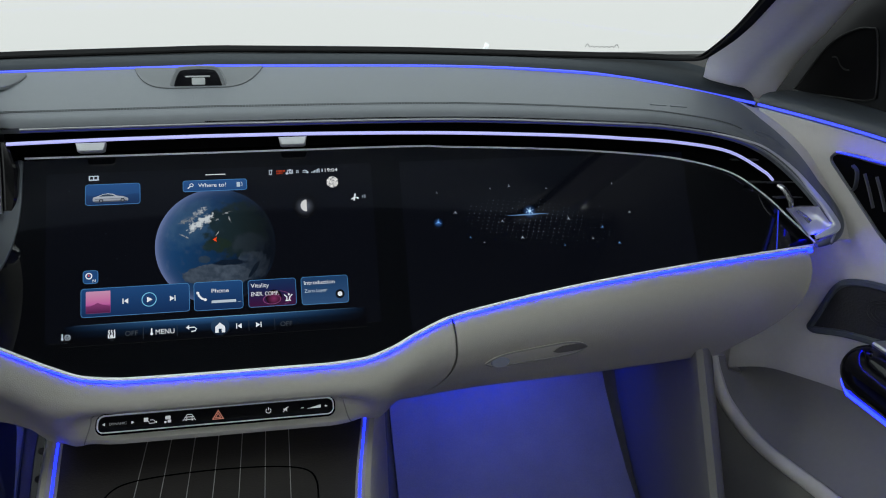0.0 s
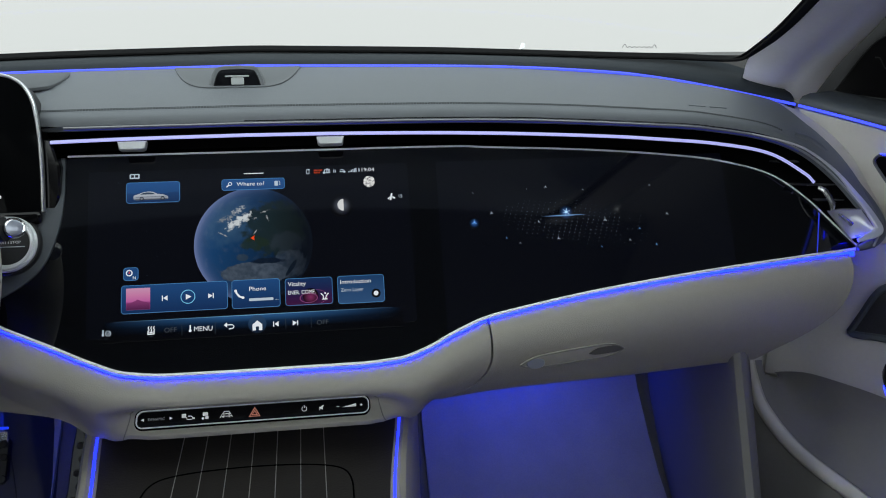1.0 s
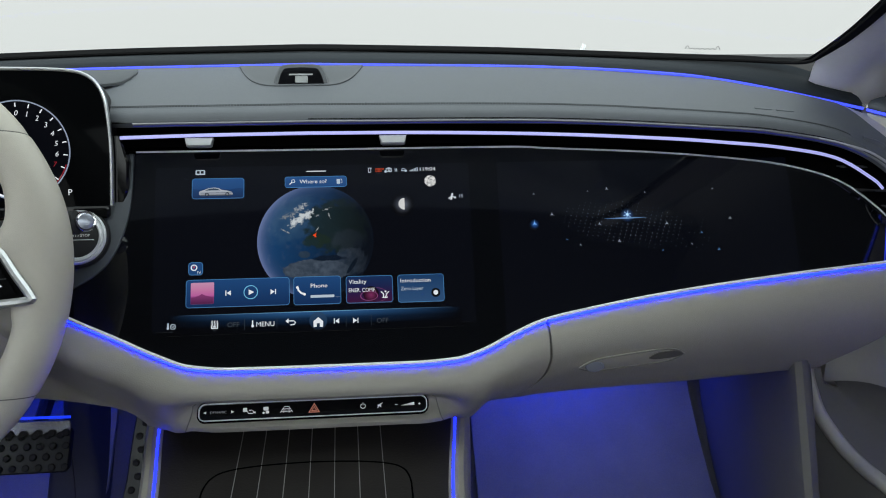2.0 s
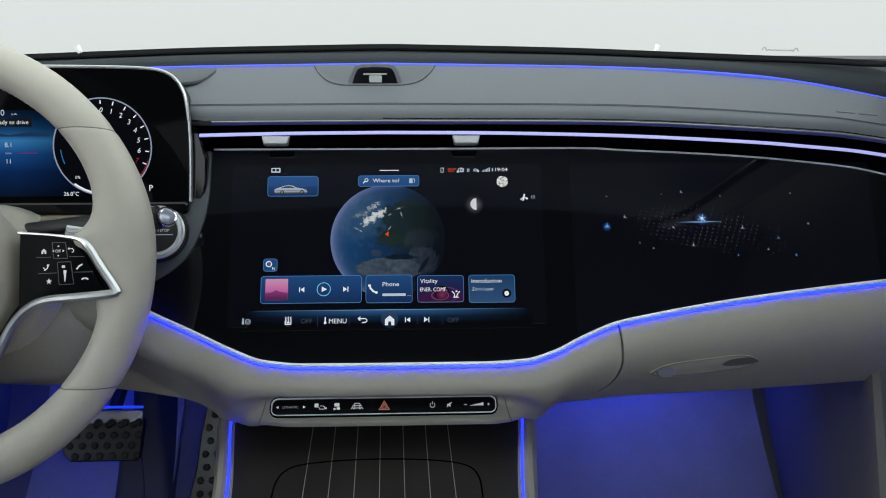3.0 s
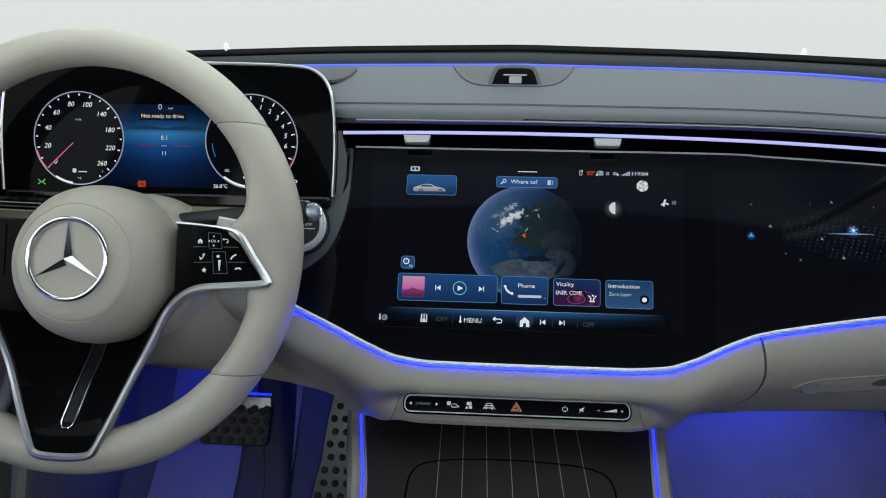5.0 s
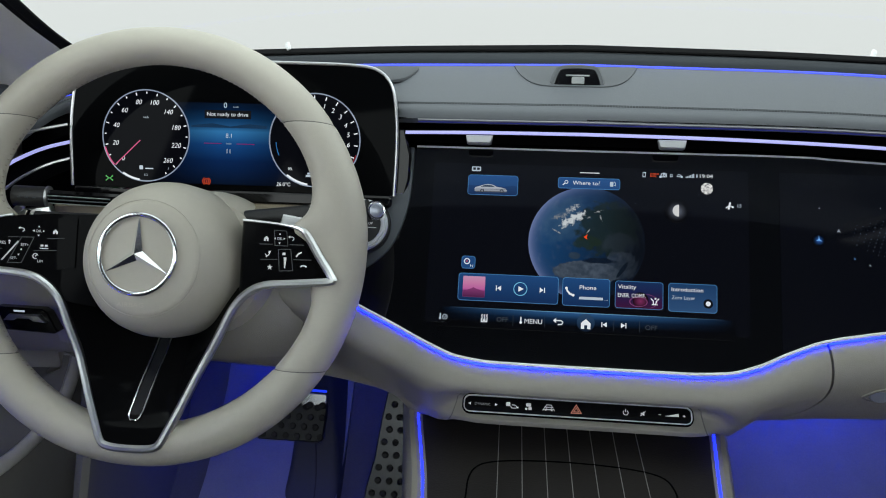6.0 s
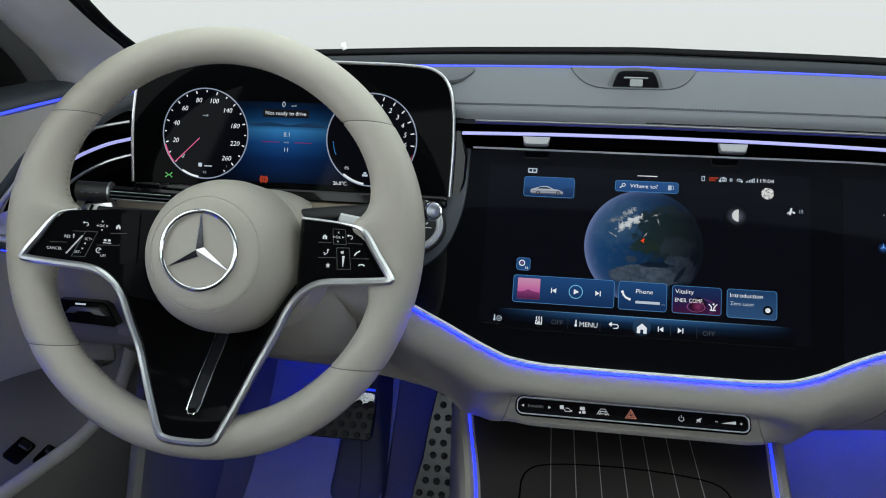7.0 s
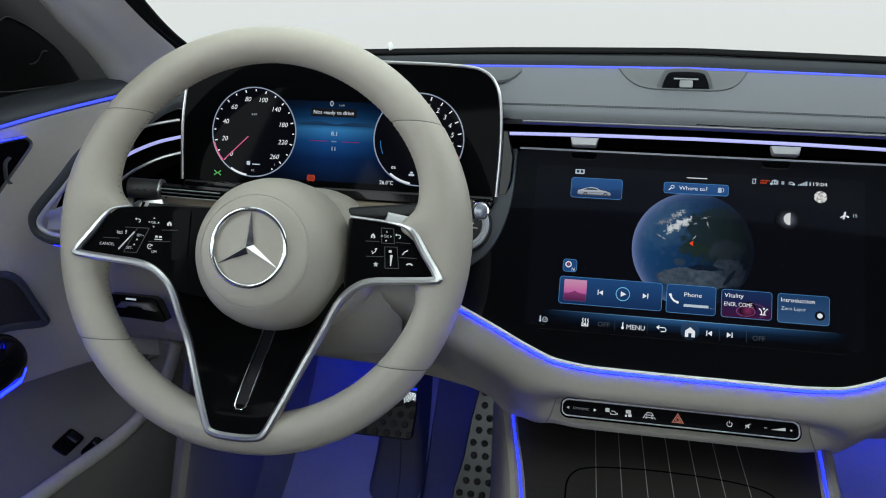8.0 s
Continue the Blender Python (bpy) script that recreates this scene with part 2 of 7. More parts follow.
def box(frame_m, x0, x1, y0, y1, z0, z1, bevel=0.0):
    bm = bmesh.new()
    bmesh.ops.create_cube(bm, size=1, matrix=frame_m @ Matrix.Translation(((x0 + x1) / 2, (y0 + y1) / 2, (z0 + z1) / 2)) @ Matrix.Diagonal((x1 - x0, y1 - y0, z1 - z0, 1)))
    if bevel:
        bmesh.ops.bevel(bm, geom=bm.edges[:], offset=bevel, segments=2, affect="EDGES", profile=0.5)
    return bm


def merge(*bms):
    """Several meshes joined into one."""
    out = bmesh.new()
    for b in bms:
        me = bpy.data.meshes.new("scratch")
        b.to_mesh(me)
        b.free()
        out.from_mesh(me)
        bpy.data.meshes.remove(me)
    return out


# ---- the dashboard's main lines ----
TAN = 0.636


def on_screen(x, z, out=0.0):
    """A point of the raked face of the display, moved out of it towards the driver."""
    return V(x, 0.700 + TAN * (z - 0.532) - out * 0.844, z + out * 0.537)


SCREEN = plane_frame((0, 0.700, 0.532), math.atan(TAN))
CLUSTER = plane_frame((-0.3725, 0.745, 0.63), math.atan(0.3))
WHEEL = plane_frame((-0.417, 0.635, 0.577), radians(23.3))

# Lower edge of the display and its leather, left to right.
EDGE = [(-0.66, 0.548), (-0.45, 0.552), (-0.33, 0.542), (-0.27, 0.520), (-0.234, 0.504), (-0.188, 0.486), (-0.148, 0.470), (-0.119, 0.461), (-0.08, 0.4575), (0.0, 0.457), (0.10, 0.457), (0.142, 0.459), (0.171, 0.466), (0.201, 0.478), (0.234, 0.489), (0.267, 0.495), (0.361, 0.508), (0.491, 0.521), (0.66, 0.534)]
FOOT = [(-0.66, 0.412), (-0.40, 0.408), (-0.26, 0.4025), (-0.212, 0.4010), (-0.196, 0.3975), (-0.182, 0.3845), (-0.1735, 0.3730), (-0.168, 0.3722), (-0.150, 0.3785), (-0.135, 0.386), (-0.118, 0.3955), (-0.100, 0.398), (0.095, 0.398), (0.115, 0.397), (0.135, 0.392), (0.147, 0.3835), (0.1565, 0.3735), (0.1615, 0.3725), (0.167, 0.3765), (0.179, 0.3910), (0.190, 0.3932), (0.22, 0.392), (0.29, 0.393), (0.41, 0.394), (0.536, 0.396), (0.66, 0.392)]
# The vent band's upper rim and the light line behind the upper leather, from the middle to the right.
RIM = [(0, 0.767, 0.679), (0.252, 0.766, 0.677), (0.439, 0.760, 0.668), (0.504, 0.757, 0.662), (0.562, 0.750, 0.652), (0.600, 0.741, 0.637), (0.630, 0.726, 0.613), (0.651, 0.709, 0.588), (0.669, 0.692, 0.562), (0.662, 0.684, 0.546)]
LIGHT = [(0, 0.860, 0.7215), (0.26, 0.857, 0.7175), (0.402, 0.850, 0.7105), (0.473, 0.845, 0.7025), (0.541, 0.835, 0.691), (0.625, 0.810, 0.675)]
OUTER = [(0, 0.860, 0.7215), (0.26, 0.857, 0.7175), (0.44, 0.847, 0.706), (0.505, 0.840, 0.697), (0.592, 0.820, 0.682), (0.617, 0.772, 0.661), (0.640, 0.740, 0.6350), (0.661, 0.720, 0.6040), (0.6785, 0.697, 0.5670), (0.668, 0.683, 0.5450)]
DOOR_LIGHT = [(0.627, 0.806, 0.6745), (0.660, 0.735, 0.669), (0.690, 0.664, 0.662), (0.712, 0.52, 0.654), (0.722, 0.25, 0.648), (0.725, -0.2, 0.645), (0.725, -0.95, 0.645)]


# ---- floor and walls of the cabin ----
toe = [(1.20, 0.50), (1.10, 0.36), (1.03, 0.265), (0.975, 0.20), (0.92, 0.155), (0.87, 0.12), (0.80, 0.085), (0.72, 0.06), (0.62, 0.045), (0.3, 0.045), (-1.6, 0.045)]
bm = thick([[(x, y, z + 0.012 * math.exp(-((abs(x) - 0.2) / 0.04) ** 2)) for y, z in toe] for x in np.linspace(-0.80, 0.80, 41)], (0, 0, -0.03))
solo("floor", bm, CARPET, "grey carpeted floor rising to the toe board", "floor", "structure")
solo("wall_front", box(Matrix(), -0.9, 0.9, 1.22, 1.26, 0.0, 0.68), BLACK_PLASTIC, "black bulkhead behind the dashboard", "wall", "structure")
solo("wall_back", box(Matrix(), -0.9, 0.9, -1.65, -1.60, 0.0, 0.74), HEADLINER, "unseen dark wall that closes the cabin's rear", "wall", "structure")

# Unseen roof, rear and side walls; their openings are placed to steer light and reflections.
def roof_z(x, y):
    return 1.16 - 0.06 * (x / 0.6) ** 2 - 0.10 * ((y + 0.5) / 1.0) ** 2


def roof_piece(x0, x1, y0, y1):
    return thick([[(x, y, roof_z(x, y)) for y in np.linspace(y0, y1, 10)] for x in np.linspace(x0, x1, 8)], (0, 0, 0.03))


solo("ceiling", merge(roof_piece(-0.68, 0.68, -0.32, 0.27), roof_piece(-0.68, -0.63, -1.40, -0.32), roof_piece(0.63, 0.68, -1.40, -0.32), roof_piece(-0.68, 0.68, -1.66, -1.40)), HEADLINER, "unseen dark fabric roof with an opening added for light", "ceiling", "structure")
# Unseen walls added to keep low rear light off footwells and lower leather.
solo("wall_low", merge(box(Matrix(), 0.19, 0.80, 0.10, 0.14, 0.0, 0.38), box(Matrix(), -0.80, -0.20, 0.10, 0.14, 0.0, 0.38)), BLACK_PLASTIC, "unseen dark low walls that block light below the camera", "wall", "structure")
solo("wall_seats", merge(box(Matrix(), 0.24, 0.72, -0.40, -0.32, 0.0, 0.82, 0.02), box(Matrix(), -0.72, -0.24, -0.40, -0.32, 0.0, 0.82, 0.02)), mat("seat_grey", (0.12, 0.115, 0.105), 0.6, grain=0.3, grain_size=1200, vary=0.05), "unseen grey walls that block low light behind the camera", "wall", "structure")
# Unseen board added for the grey band it mirrors in the display.
solo("header_board", thick([[(x, y, 1.10 - 0.06 * (x / 0.6) ** 2 - 0.55 * (y - 0.27)) for y in np.linspace(0.272, 0.56, 8)] for x in np.linspace(-0.60, 0.60, 11)], (0, 0, 0.02)), mat("header_grey", (0.40, 0.46, 0.55), 0.9, grain=0.4, grain_size=1000, vary=0.04), "unseen pale grey board above the windscreen, mirrored in the display", "trim", "structure")
for sx, nm, front, back in ((1, "wall_right", -0.03, 0.52), (-1, "wall_left", -0.42, 0.10)):
    lean = lambda f: sx * (0.80 - 0.14 * f)
    panel = lambda y0, y1, fs: thick([[(lean(f), y, 0.66 + 0.46 * f) for f in fs] for y in (y0, y1)], (sx * 0.03, 0, 0))
    wall = merge(
        thick([[(sx * 0.80, y, z) for z in (0.0, 0.66)] for y in (-1.65, 0.95)], (sx * 0.03, 0, 0)),
        panel(0.52, 0.93, (0, 0.5, 1)),
        panel(front, back, (0, 0.5, 1)),
        panel(-1.65, -1.30, (0, 0.5, 1)),
        panel(-1.30, 0.52, (0.84, 1)),
    )
    solo(nm, wall, HEADLINER, "unseen dark cabin side, closed or open to steer light and reflections", "wall", "structure")

# ---- windscreen, its black border and the pillars ----
WS_BASE = [(0, 0.905, 0.7345), (0.015, 0.905, 0.7345), (0.20, 0.903, 0.731), (0.314, 0.898, 0.7275), (0.42, 0.888, 0.7245), (0.50, 0.872, 0.7235), (0.545, 0.850, 0.7235)]
WS_SIDE = [(0.562, 0.826, 0.727), (0.563, 0.80, 0.739), (0.556, 0.74, 0.768), (0.534, 0.66, 0.803), (0.505, 0.55, 0.855), (0.478, 0.42, 0.92), (0.455, 0.33, 0.985)]
right_edge = spline(WS_BASE[1:] + WS_SIDE, 6)
side = spline([(0.555, 0.842, 0.7225)] + WS_SIDE, 5)
rows = []
for k, p in enumerate(side):
    h = (p.z - 0.7225) / (0.985 - 0.7225)
    mid = V(0, 0.907 - 0.50 * h, 0.7345 + 0.275 * h)
    rows.append([mid + V(p.x * f, (p.y - mid.y) * abs(f) ** 2.6, (p.z - mid.z) * abs(f) ** 2.6) for f in np.linspace(-1, 1, 25)])
glass = bpy.data.materials.new("windscreen_glass")
glass.use_nodes = True
gn, gl = glass.node_tree.nodes, glass.node_tree.links
g_tr, g_gl, g_mix = gn.new("ShaderNodeBsdfTransparent"), gn.new("ShaderNodeBsdfGlossy"), gn.new("ShaderNodeMixShader")
g_tr.inputs[0].default_value, g_gl.inputs["Roughness"].default_value, g_mix.inputs[0].default_value = (0.985, 0.995, 0.99, 1), 0.0, 0.02
gl.new(g_tr.outputs[0], g_mix.inputs[1])
gl.new(g_gl.outputs[0], g_mix.inputs[2])
gl.new(g_mix.outputs[0], gn["Material Output"].inputs["Surface"])
screen = thing("windscreen", "clear raked windscreen with a black border", "windscreen", (0, 0.905, 0.73), kind="structure")
pane = part("pane", sheet(rows), glass, screen)
pane.visible_shadow = False
part("black_border", sweep([(-p.x, p.y, p.z) for p in right_edge[::-1]] + right_edge, bar(0.010, 0.004), up=(0, -0.5, 0.86)), MATT, screen)
for sx, x, y, z in ((1, 0.3185, 0.904, 0.7325), (-1, -0.347, 0.895, 0.7325)):
    part("spacer_clip", box(pose(x, y, z, 0, 0, 0) @ pose(0, 0, 0, 62, 25 if sx > 0 else -25, 0), -0.0028, 0.0028, -0.004, 0.0055, -0.001, 0.001, 0.0006), mat("white_clip", (0.8, 0.8, 0.8), 0.5, vary=0.02, glow=0), screen, "small white clip")
# A dark mirrored sticker: a run of plain strokes on the glass.
part("sticker", sweep(spline([(0.438 + 0.0028 * k, 0.889 - 0.0007 * k, 0.7335 + (0.0035 if k in (1, 13) else 0.0011 if k % 2 else -0.0005)) for k in range(15)], 4), ring(0.00032, 5)), DARK_PAD, screen, "dark line mark")

for sx in (1, -1):
    rows = [[V(sx * (p.x + dx) - (0.018 if sx < 0 else 0.0), p.y + dy, p.z + 0.001) for dx, dy in ((-0.006, 0.003), (-0.003, -0.001), (0.001, -0.003), (0.005, -0.003))] for p in spline([(0.538, 0.856, 0.7215), (0.553, 0.842, 0.7225)] + WS_SIDE, 5)]
    part("black_side_border", thick(rows, (0, 0.003, 0)), MATT, screen, "black border beside the pillar")
P_OUT = [(0.668, 0.852, 0.668), (0.685, 0.830, 0.719), (0.685, 0.784, 0.758), (0.680, 0.737, 0.796), (0.655, 0.63, 0.855), (0.620, 0.48, 0.925), (0.590, 0.37, 0.985)]
P_IN = [(0.572, 0.842, 0.702), (0.563, 0.815, 0.730), (0.554, 0.745, 0.766), (0.532, 0.662, 0.802), (0.503, 0.552, 0.855), (0.476, 0.422, 0.92), (0.452, 0.33, 0.985)]


def pillar(sx):
    a, b = spline(P_IN, 5), spline(P_OUT, 5)
    ox = -0.018 if sx < 0 else 0.0
    rows = []
    for p, q in zip(a, b):
        row = []
        for f in np.linspace(0, 1, 19):
            swell = 0.030 * math.sin(math.pi * f) ** 0.9 - 0.011 * math.exp(-(((f - 0.60) / 0.13) ** 2))
            c = p.lerp(q, f) + V(-0.45, -0.85, -0.05) * swell * min(1.0, 0.3 + len(rows) / 8)
            row.append((sx * c.x + ox, c.y, c.z))
        rows.append(row)
    bm = thick(rows, (sx * 0.02, 0.03, 0.005))
    return solo("pillar_trim", bm, FABRIC, "pale grey fabric-covered windscreen pillar trim", "pillar trim", "structure")


pillar(1), pillar(-1)

# ---- dashboard ----
dash = thing("dashboard", "grey and beige leather dashboard with blue light lines", "dashboard", (0, 0.86, 0.40))
n = 6
rim_r, out_r, light_r = spline(RIM, n), spline(OUTER, n), spline(LIGHT, 10)
full = lambda pts: [V(-p.x, p.y, p.z) for p in pts[:0:-1]] + list(pts)
BUMP = [(0, 0), (0.02, 0.0052), (0.05, 0.0072), (0.10, 0.008), (0.3, 0.0066), (0.5, 0.0048), (0.8, 0.0022), (1, 0)]
rows, seam = [], []
for c, o in zip(full(rim_r), full(out_r)):
    k = min(1.0, (o - c).length / 0.09) ** 1.2
    k = max(k, 0.35)
    hide = max(0.0, min(1.0, (-0.196 - c.x) / 0.02)) * max(0.0, min(1.0, (c.x + 0.655) / 0.03))
    c = c + V(0, 0.022 * hide, -0.004 * hide)
    c = c.lerp(o, 0.70 * max(0.0, min(1.0, (-0.52 - c.x) / 0.03)))
    rows.append([c.lerp(o, f) + V(0, -0.002 * (f < 0.06), k * mono(f, BUMP)) for f in (0, 0.01, 0.025, 0.05, 0.075, 0.10, 0.115, 0.13, 0.2, 0.3, 0.4, 0.5, 0.65, 0.8, 0.9, 1.0)])
    if k > 0.7:
        seam.append((c.lerp(o, 0.115) + V(0, 0, k * mono(0.115, BUMP) + 0.0003), c.lerp(o, 0.135) + V(0, 0, k * mono(0.135, BUMP) + 0.0003)))
part("upper_cover", thick(rows, (0, 0.004, -0.006)), TOP_LEATHER, dash, "grey leather upper cover with twin stitching")
stitches = bmesh.new()
for row in (0, 1):
    line = [s[row] for s in seam]
    for a, b in zip(line, line[1:]):
        m = max(1, round((b - a).length / 0.0029))
        for q in range(m):
            p0, p1 = a.lerp(b, (q + 0.12) / m), a.lerp(b, (q + 0.82) / m)
            d = (p1 - p0) / 2
            fr = Matrix.Translation((p0 + p1) / 2) @ d.to_track_quat("X", "Z").to_matrix().to_4x4()
            bmesh.ops.create_cube(stitches, size=1, matrix=fr @ Matrix.Diagonal((2 * d.length, 0.0008, 0.0006, 1)))
tagged(part("stitching", stitches, THREAD, dash, "dark grey stitches", smooth=False), kind="stuff")

for sx in (1, -1):
    rows = [[V(sx * (o.x + dx), o.y + dy, o.z + dz) for dx, dy, dz in ((-0.004, 0.004, -0.003), (0.004, 0.007, -0.001), (0.018, 0.012, -0.003), (0.045, 0.020, -0.008))] for o in out_r[4 * n :]]
    part("corner_cover", thick(rows, (0, 0.006, -0.004)), LIT_LEATHER, dash, "beige leather corner beside the vent")
# Light line and the dark pad between it and the windscreen.
part("light_line", sweep(full(light_r), bar(0.0032, 0.0030)), LED, dash, "glowing blue light line")
rows = []
for p in full(light_r):
    s = abs(p.x)
    back = V(p.x, mono(s, [(0, 0.915), (0.3, 0.910), (0.42, 0.900), (0.50, 0.886), (0.56, 0.868), (0.625, 0.845)]), mono(s, [(0, 0.7335), (0.20, 0.7305), (0.314, 0.7270), (0.42, 0.7245), (0.50, 0.7225), (0.56, 0.716), (0.625, 0.693)]))
    p = p + V(0, 0.002, 0.0012)
    rows.append([p.lerp(back, f) + V(0, 0, mono(f, [(0, 0), (0.1, 0.0035), (0.3, 0.0040), (0.6, 0.001), (0.8, -0.001), (1, 0.0)])) for f in (0, 0.03, 0.08, 0.14, 0.22, 0.3, 0.45, 0.6, 0.7, 0.8, 0.9, 1)])
part("rear_pad", thick(rows, (0, 0, -0.01)), REAR_PAD, dash, "charcoal leather pad below the windscreen")
rows = [[V(p.x, p.y - 0.001, p.z - 0.0035), V(p.x, p.y + 0.003, p.z - 0.0035), V(p.x, p.y + 0.003, p.z + 0.0008)] for p in full(light_r)]
part("light_channel", thick(rows, (0, 0.002, -0.002)), BLACK_PLASTIC, dash)

# Vent band: rim of bright trim, black recess, louvres, the pale light strip, the thin lower line.
part("vent_rim", sweep([p + V(0, -0.0034, -0.0014) for p in full(rim_r) if p.x > -0.19], bar(0.0020, 0.0026), up=(0, -0.844, 0.537)), mat("rim_grey", (0.26, 0.265, 0.28), 0.35, 0.4, vary=0.03), dash, "thin silver rim")
TOPLINE = [(0, 0.6455), (0.20, 0.6455), (0.253, 0.6435), (0.36, 0.6385), (0.444, 0.632), (0.51, 0.624), (0.568, 0.609), (0.605, 0.586), (0.634, 0.559), (0.657, 0.537)]
top_r = spline([tuple(on_screen(x, z, 0.0018)) for x, z in TOPLINE], n)
part("lower_vent_line", sweep([p for p in full(top_r) if p.x > -0.195], bar(0.0018, 0.0022), up=(0, -0.844, 0.537)), LINE_WHITE, dash, "thin silver line")
m_top = [rim_r[min(len(rim_r) - 1, round(k * (len(rim_r) - 1) / (len(top_r) - 1)))] for k in range(len(top_r))]
rows = []
for a, b in zip(full(rim_r), full(top_r)):
    back = V(0, 0.030, -0.006)
    kk = max(0.12, min(1.0, (0.66 - abs(a.x)) / 0.10))
    rows.append([a + V(0, 0.001, -0.001), a + back * kk + V(0, 0, -0.003), a.lerp(b, 0.5) + back * 1.2 * kk, b + back * 0.9 * kk + V(0, 0, 0.003), b + V(0, 0.0005, 0.001)])
part("vent_recess", thick(rows, (0, 0.006, 0)), DEEP, dash, "black vent recess")
STRIP = [(0, 0.759, 0.6665), (0.12, 0.759, 0.6655), (0.251, 0.757, 0.6625), (0.373, 0.753, 0.657), (0.437, 0.750, 0.6525), (0.501, 0.747, 0.6465), (0.559, 0.740, 0.636), (0.596, 0.727, 0.616), (0.607, 0.722, 0.606)]
strip_r = spline(STRIP, n)
strip_l = [p for p in full(strip_r) if p.x > -0.188]
part("light_strip", sweep(strip_l, bar(0.0020, 0.0034), up=(0, 0.537, 0.844)), LED_PALE, dash, "pale blue light strip on the vent louvre")
part("louvre", sweep([p + V(0, 0.011, -0.0015) for p in strip_l], bar(0.020, 0.0042), up=(0, 0.1, 1)), DEEP, dash)
# Blue light mirrored below the rim, drawn as a faint glowing line.
part("rim_reflection", sweep([p + V(0, -0.0030, -0.0036) for p in full(rim_r) if p.x > -0.188 and abs(p.x) < 0.60], bar(0.0009, 0.0010), up=(0, -0.844, 0.537)), mat("rim_blue", (0.02, 0.02, 0.1), 0.4, vary=0, glow=0.16, glow_colour=(0.08, 0.12, 0.9)), dash, "faint blue reflection drawn under the rim")
part("louvre", sweep([a.lerp(b, 0.5) + V(0, 0.006, 0) for a, b in zip(rim_r, m_top)][: 6 * n], bar(0.016, 0.0016), up=(0, 0.1, 1)), PIANO, dash)
for x in (-0.1085, 0.0855):
    fr = pose(x, 0.7565, 0.6605) @ pose(0, 0, 0, 58, 0, 0)
    part("vent_tab", slab([(-0.0140, 0.003), (0.0140, 0.003), (0.0125, -0.0050), (0.0105, -0.0062), (-0.0105, -0.0062), (-0.0125, -0.0050)][::-1], -0.004, 0.0022, fr, 0.0012), mat("tab_silver", (0.42, 0.42, 0.43), 0.38, 0.6, vary=0.03), dash, "satin silver vent tab")
for x in (-0.021, 0.019):
    part("vent_thumbwheel", lathe([(0.0, 0.0016), (0.0145, 0.0016), (0.017, 0.0), (0.0145, -0.0016), (0.0, -0.0016)], pose(x, 0.784, 0.676, 6, 0, 0), 24), SMOKE, dash)

# The corner vents' outer ends: satin scoop and toggle.
def vent_end():
    """Bright rim round the outer end, dished scoop below it, and the toggle that slides along the light strip."""
    face = lambda x, z, off: V(x, 0.700 + TAN * (z - 0.532) - off, z)
    rim = spline([face(x, z, 0.030) for x, z in TIP], 6)
    grow = lambda f: mono(f, [(0, 0.22), (0.25, 0.35), (0.45, 0.9), (0.75, 1.15), (0.9, 0.9), (1, 0.55)])
    part("vent_rim_tip", sweep(rim, bar(0.0080, 0.0050), up=(0, -0.844, 0.537), scale=grow), mat("tip_silver", (0.60, 0.61, 0.63), 0.28, 0.45, grain=0.03, grain_size=2500, vary=0.03), dash, "bright vent rim")
    bezel = spline([face(x, z, 0.019) for x, z in BEZEL], 6)
    part("vent_bezel", sweep(bezel, ring(0.0070, 14), up=(0, -0.844, 0.537), scale=lambda f: (0.5 + 0.5 * min(1.0, f * 2.2)) * (1.0 - 0.6 * max(0.0, (f - 0.8) / 0.2))), mat("bezel_grey", (0.075, 0.082, 0.098), 0.42, grain=0.3, grain_size=1500, vary=0.05, cells=True), dash, "grey leather vent bezel")
    # Dish of the scoop: level floor, raised towards the rim.
    a, b, c, d = face(0.6215, 0.577, 0.020), face(0.6560, 0.5785, 0.026), face(0.6690, 0.5570, 0.028), face(0.6450, 0.5480, 0.014)
    scoop = []
    for u in np.linspace(0, 1, 13):
        scoop.append([a.lerp(b, u).lerp(d.lerp(c, u), v) + V(0, 0.0045 * math.sin(math.pi * min(1, 0.12 + 0.88 * v)) * (1 - (2 * u - 1) ** 4), 0) for v in np.linspace(0, 1, 13)])
    part("vent_scoop", thick(scoop, (0, 0.004, -0.001)), mat("scoop_silver", (0.46, 0.47, 0.50), 0.30, 0.55, grain=0.04, grain_size=2500, vary=0.03), dash, "satin silver scoop lit blue")
    part("scoop_edge", sweep([a + V(0, -0.001, 0.001), a.lerp(b, 0.35) + V(0, -0.001, 0.002), b + V(0, -0.001, 0.001)], bar(0.0016, 0.0022), up=(0, -0.844, 0.537)), CHROME, dash)
    # Hidden glowing strip added to colour the scoop blue.
    part("scoop_fill_strip", sweep([d.lerp(c, 0.15) + V(0, -0.0015, 0.0015), d.lerp(c, 0.80) + V(0, -0.0015, 0.0015)], bar(0.0008, 0.0008)), LED_LOW, dash)
    p, q = face(0.6135, 0.6005, 0.022), face(0.6250, 0.5795, 0.022)
    part("vent_toggle", sweep(spline([p, p.lerp(q, 0.25) + V(0.0014, -0.003, 0.002), p.lerp(q, 0.75) + V(0.0010, -0.003, 0.002), q], 5), bar(0.0062, 0.0058), up=(0, -0.844, 0.537), scale=lambda f: 0.75 + 0.25 * math.sin(math.pi * f)), mat("toggle_silver", (0.40, 0.41, 0.42), 0.24, 0.8, vary=0.03), dash, "bright vent toggle")
    part("toggle_slot", sweep([p.lerp(q, 0.18) + V(0.0012, -0.0062, 0.004), p.lerp(q, 0.82) + V(0.0012, -0.0062, 0.004)], bar(0.0016, 0.0012), up=(0, -0.844, 0.537)), BLACK_PLASTIC, dash)
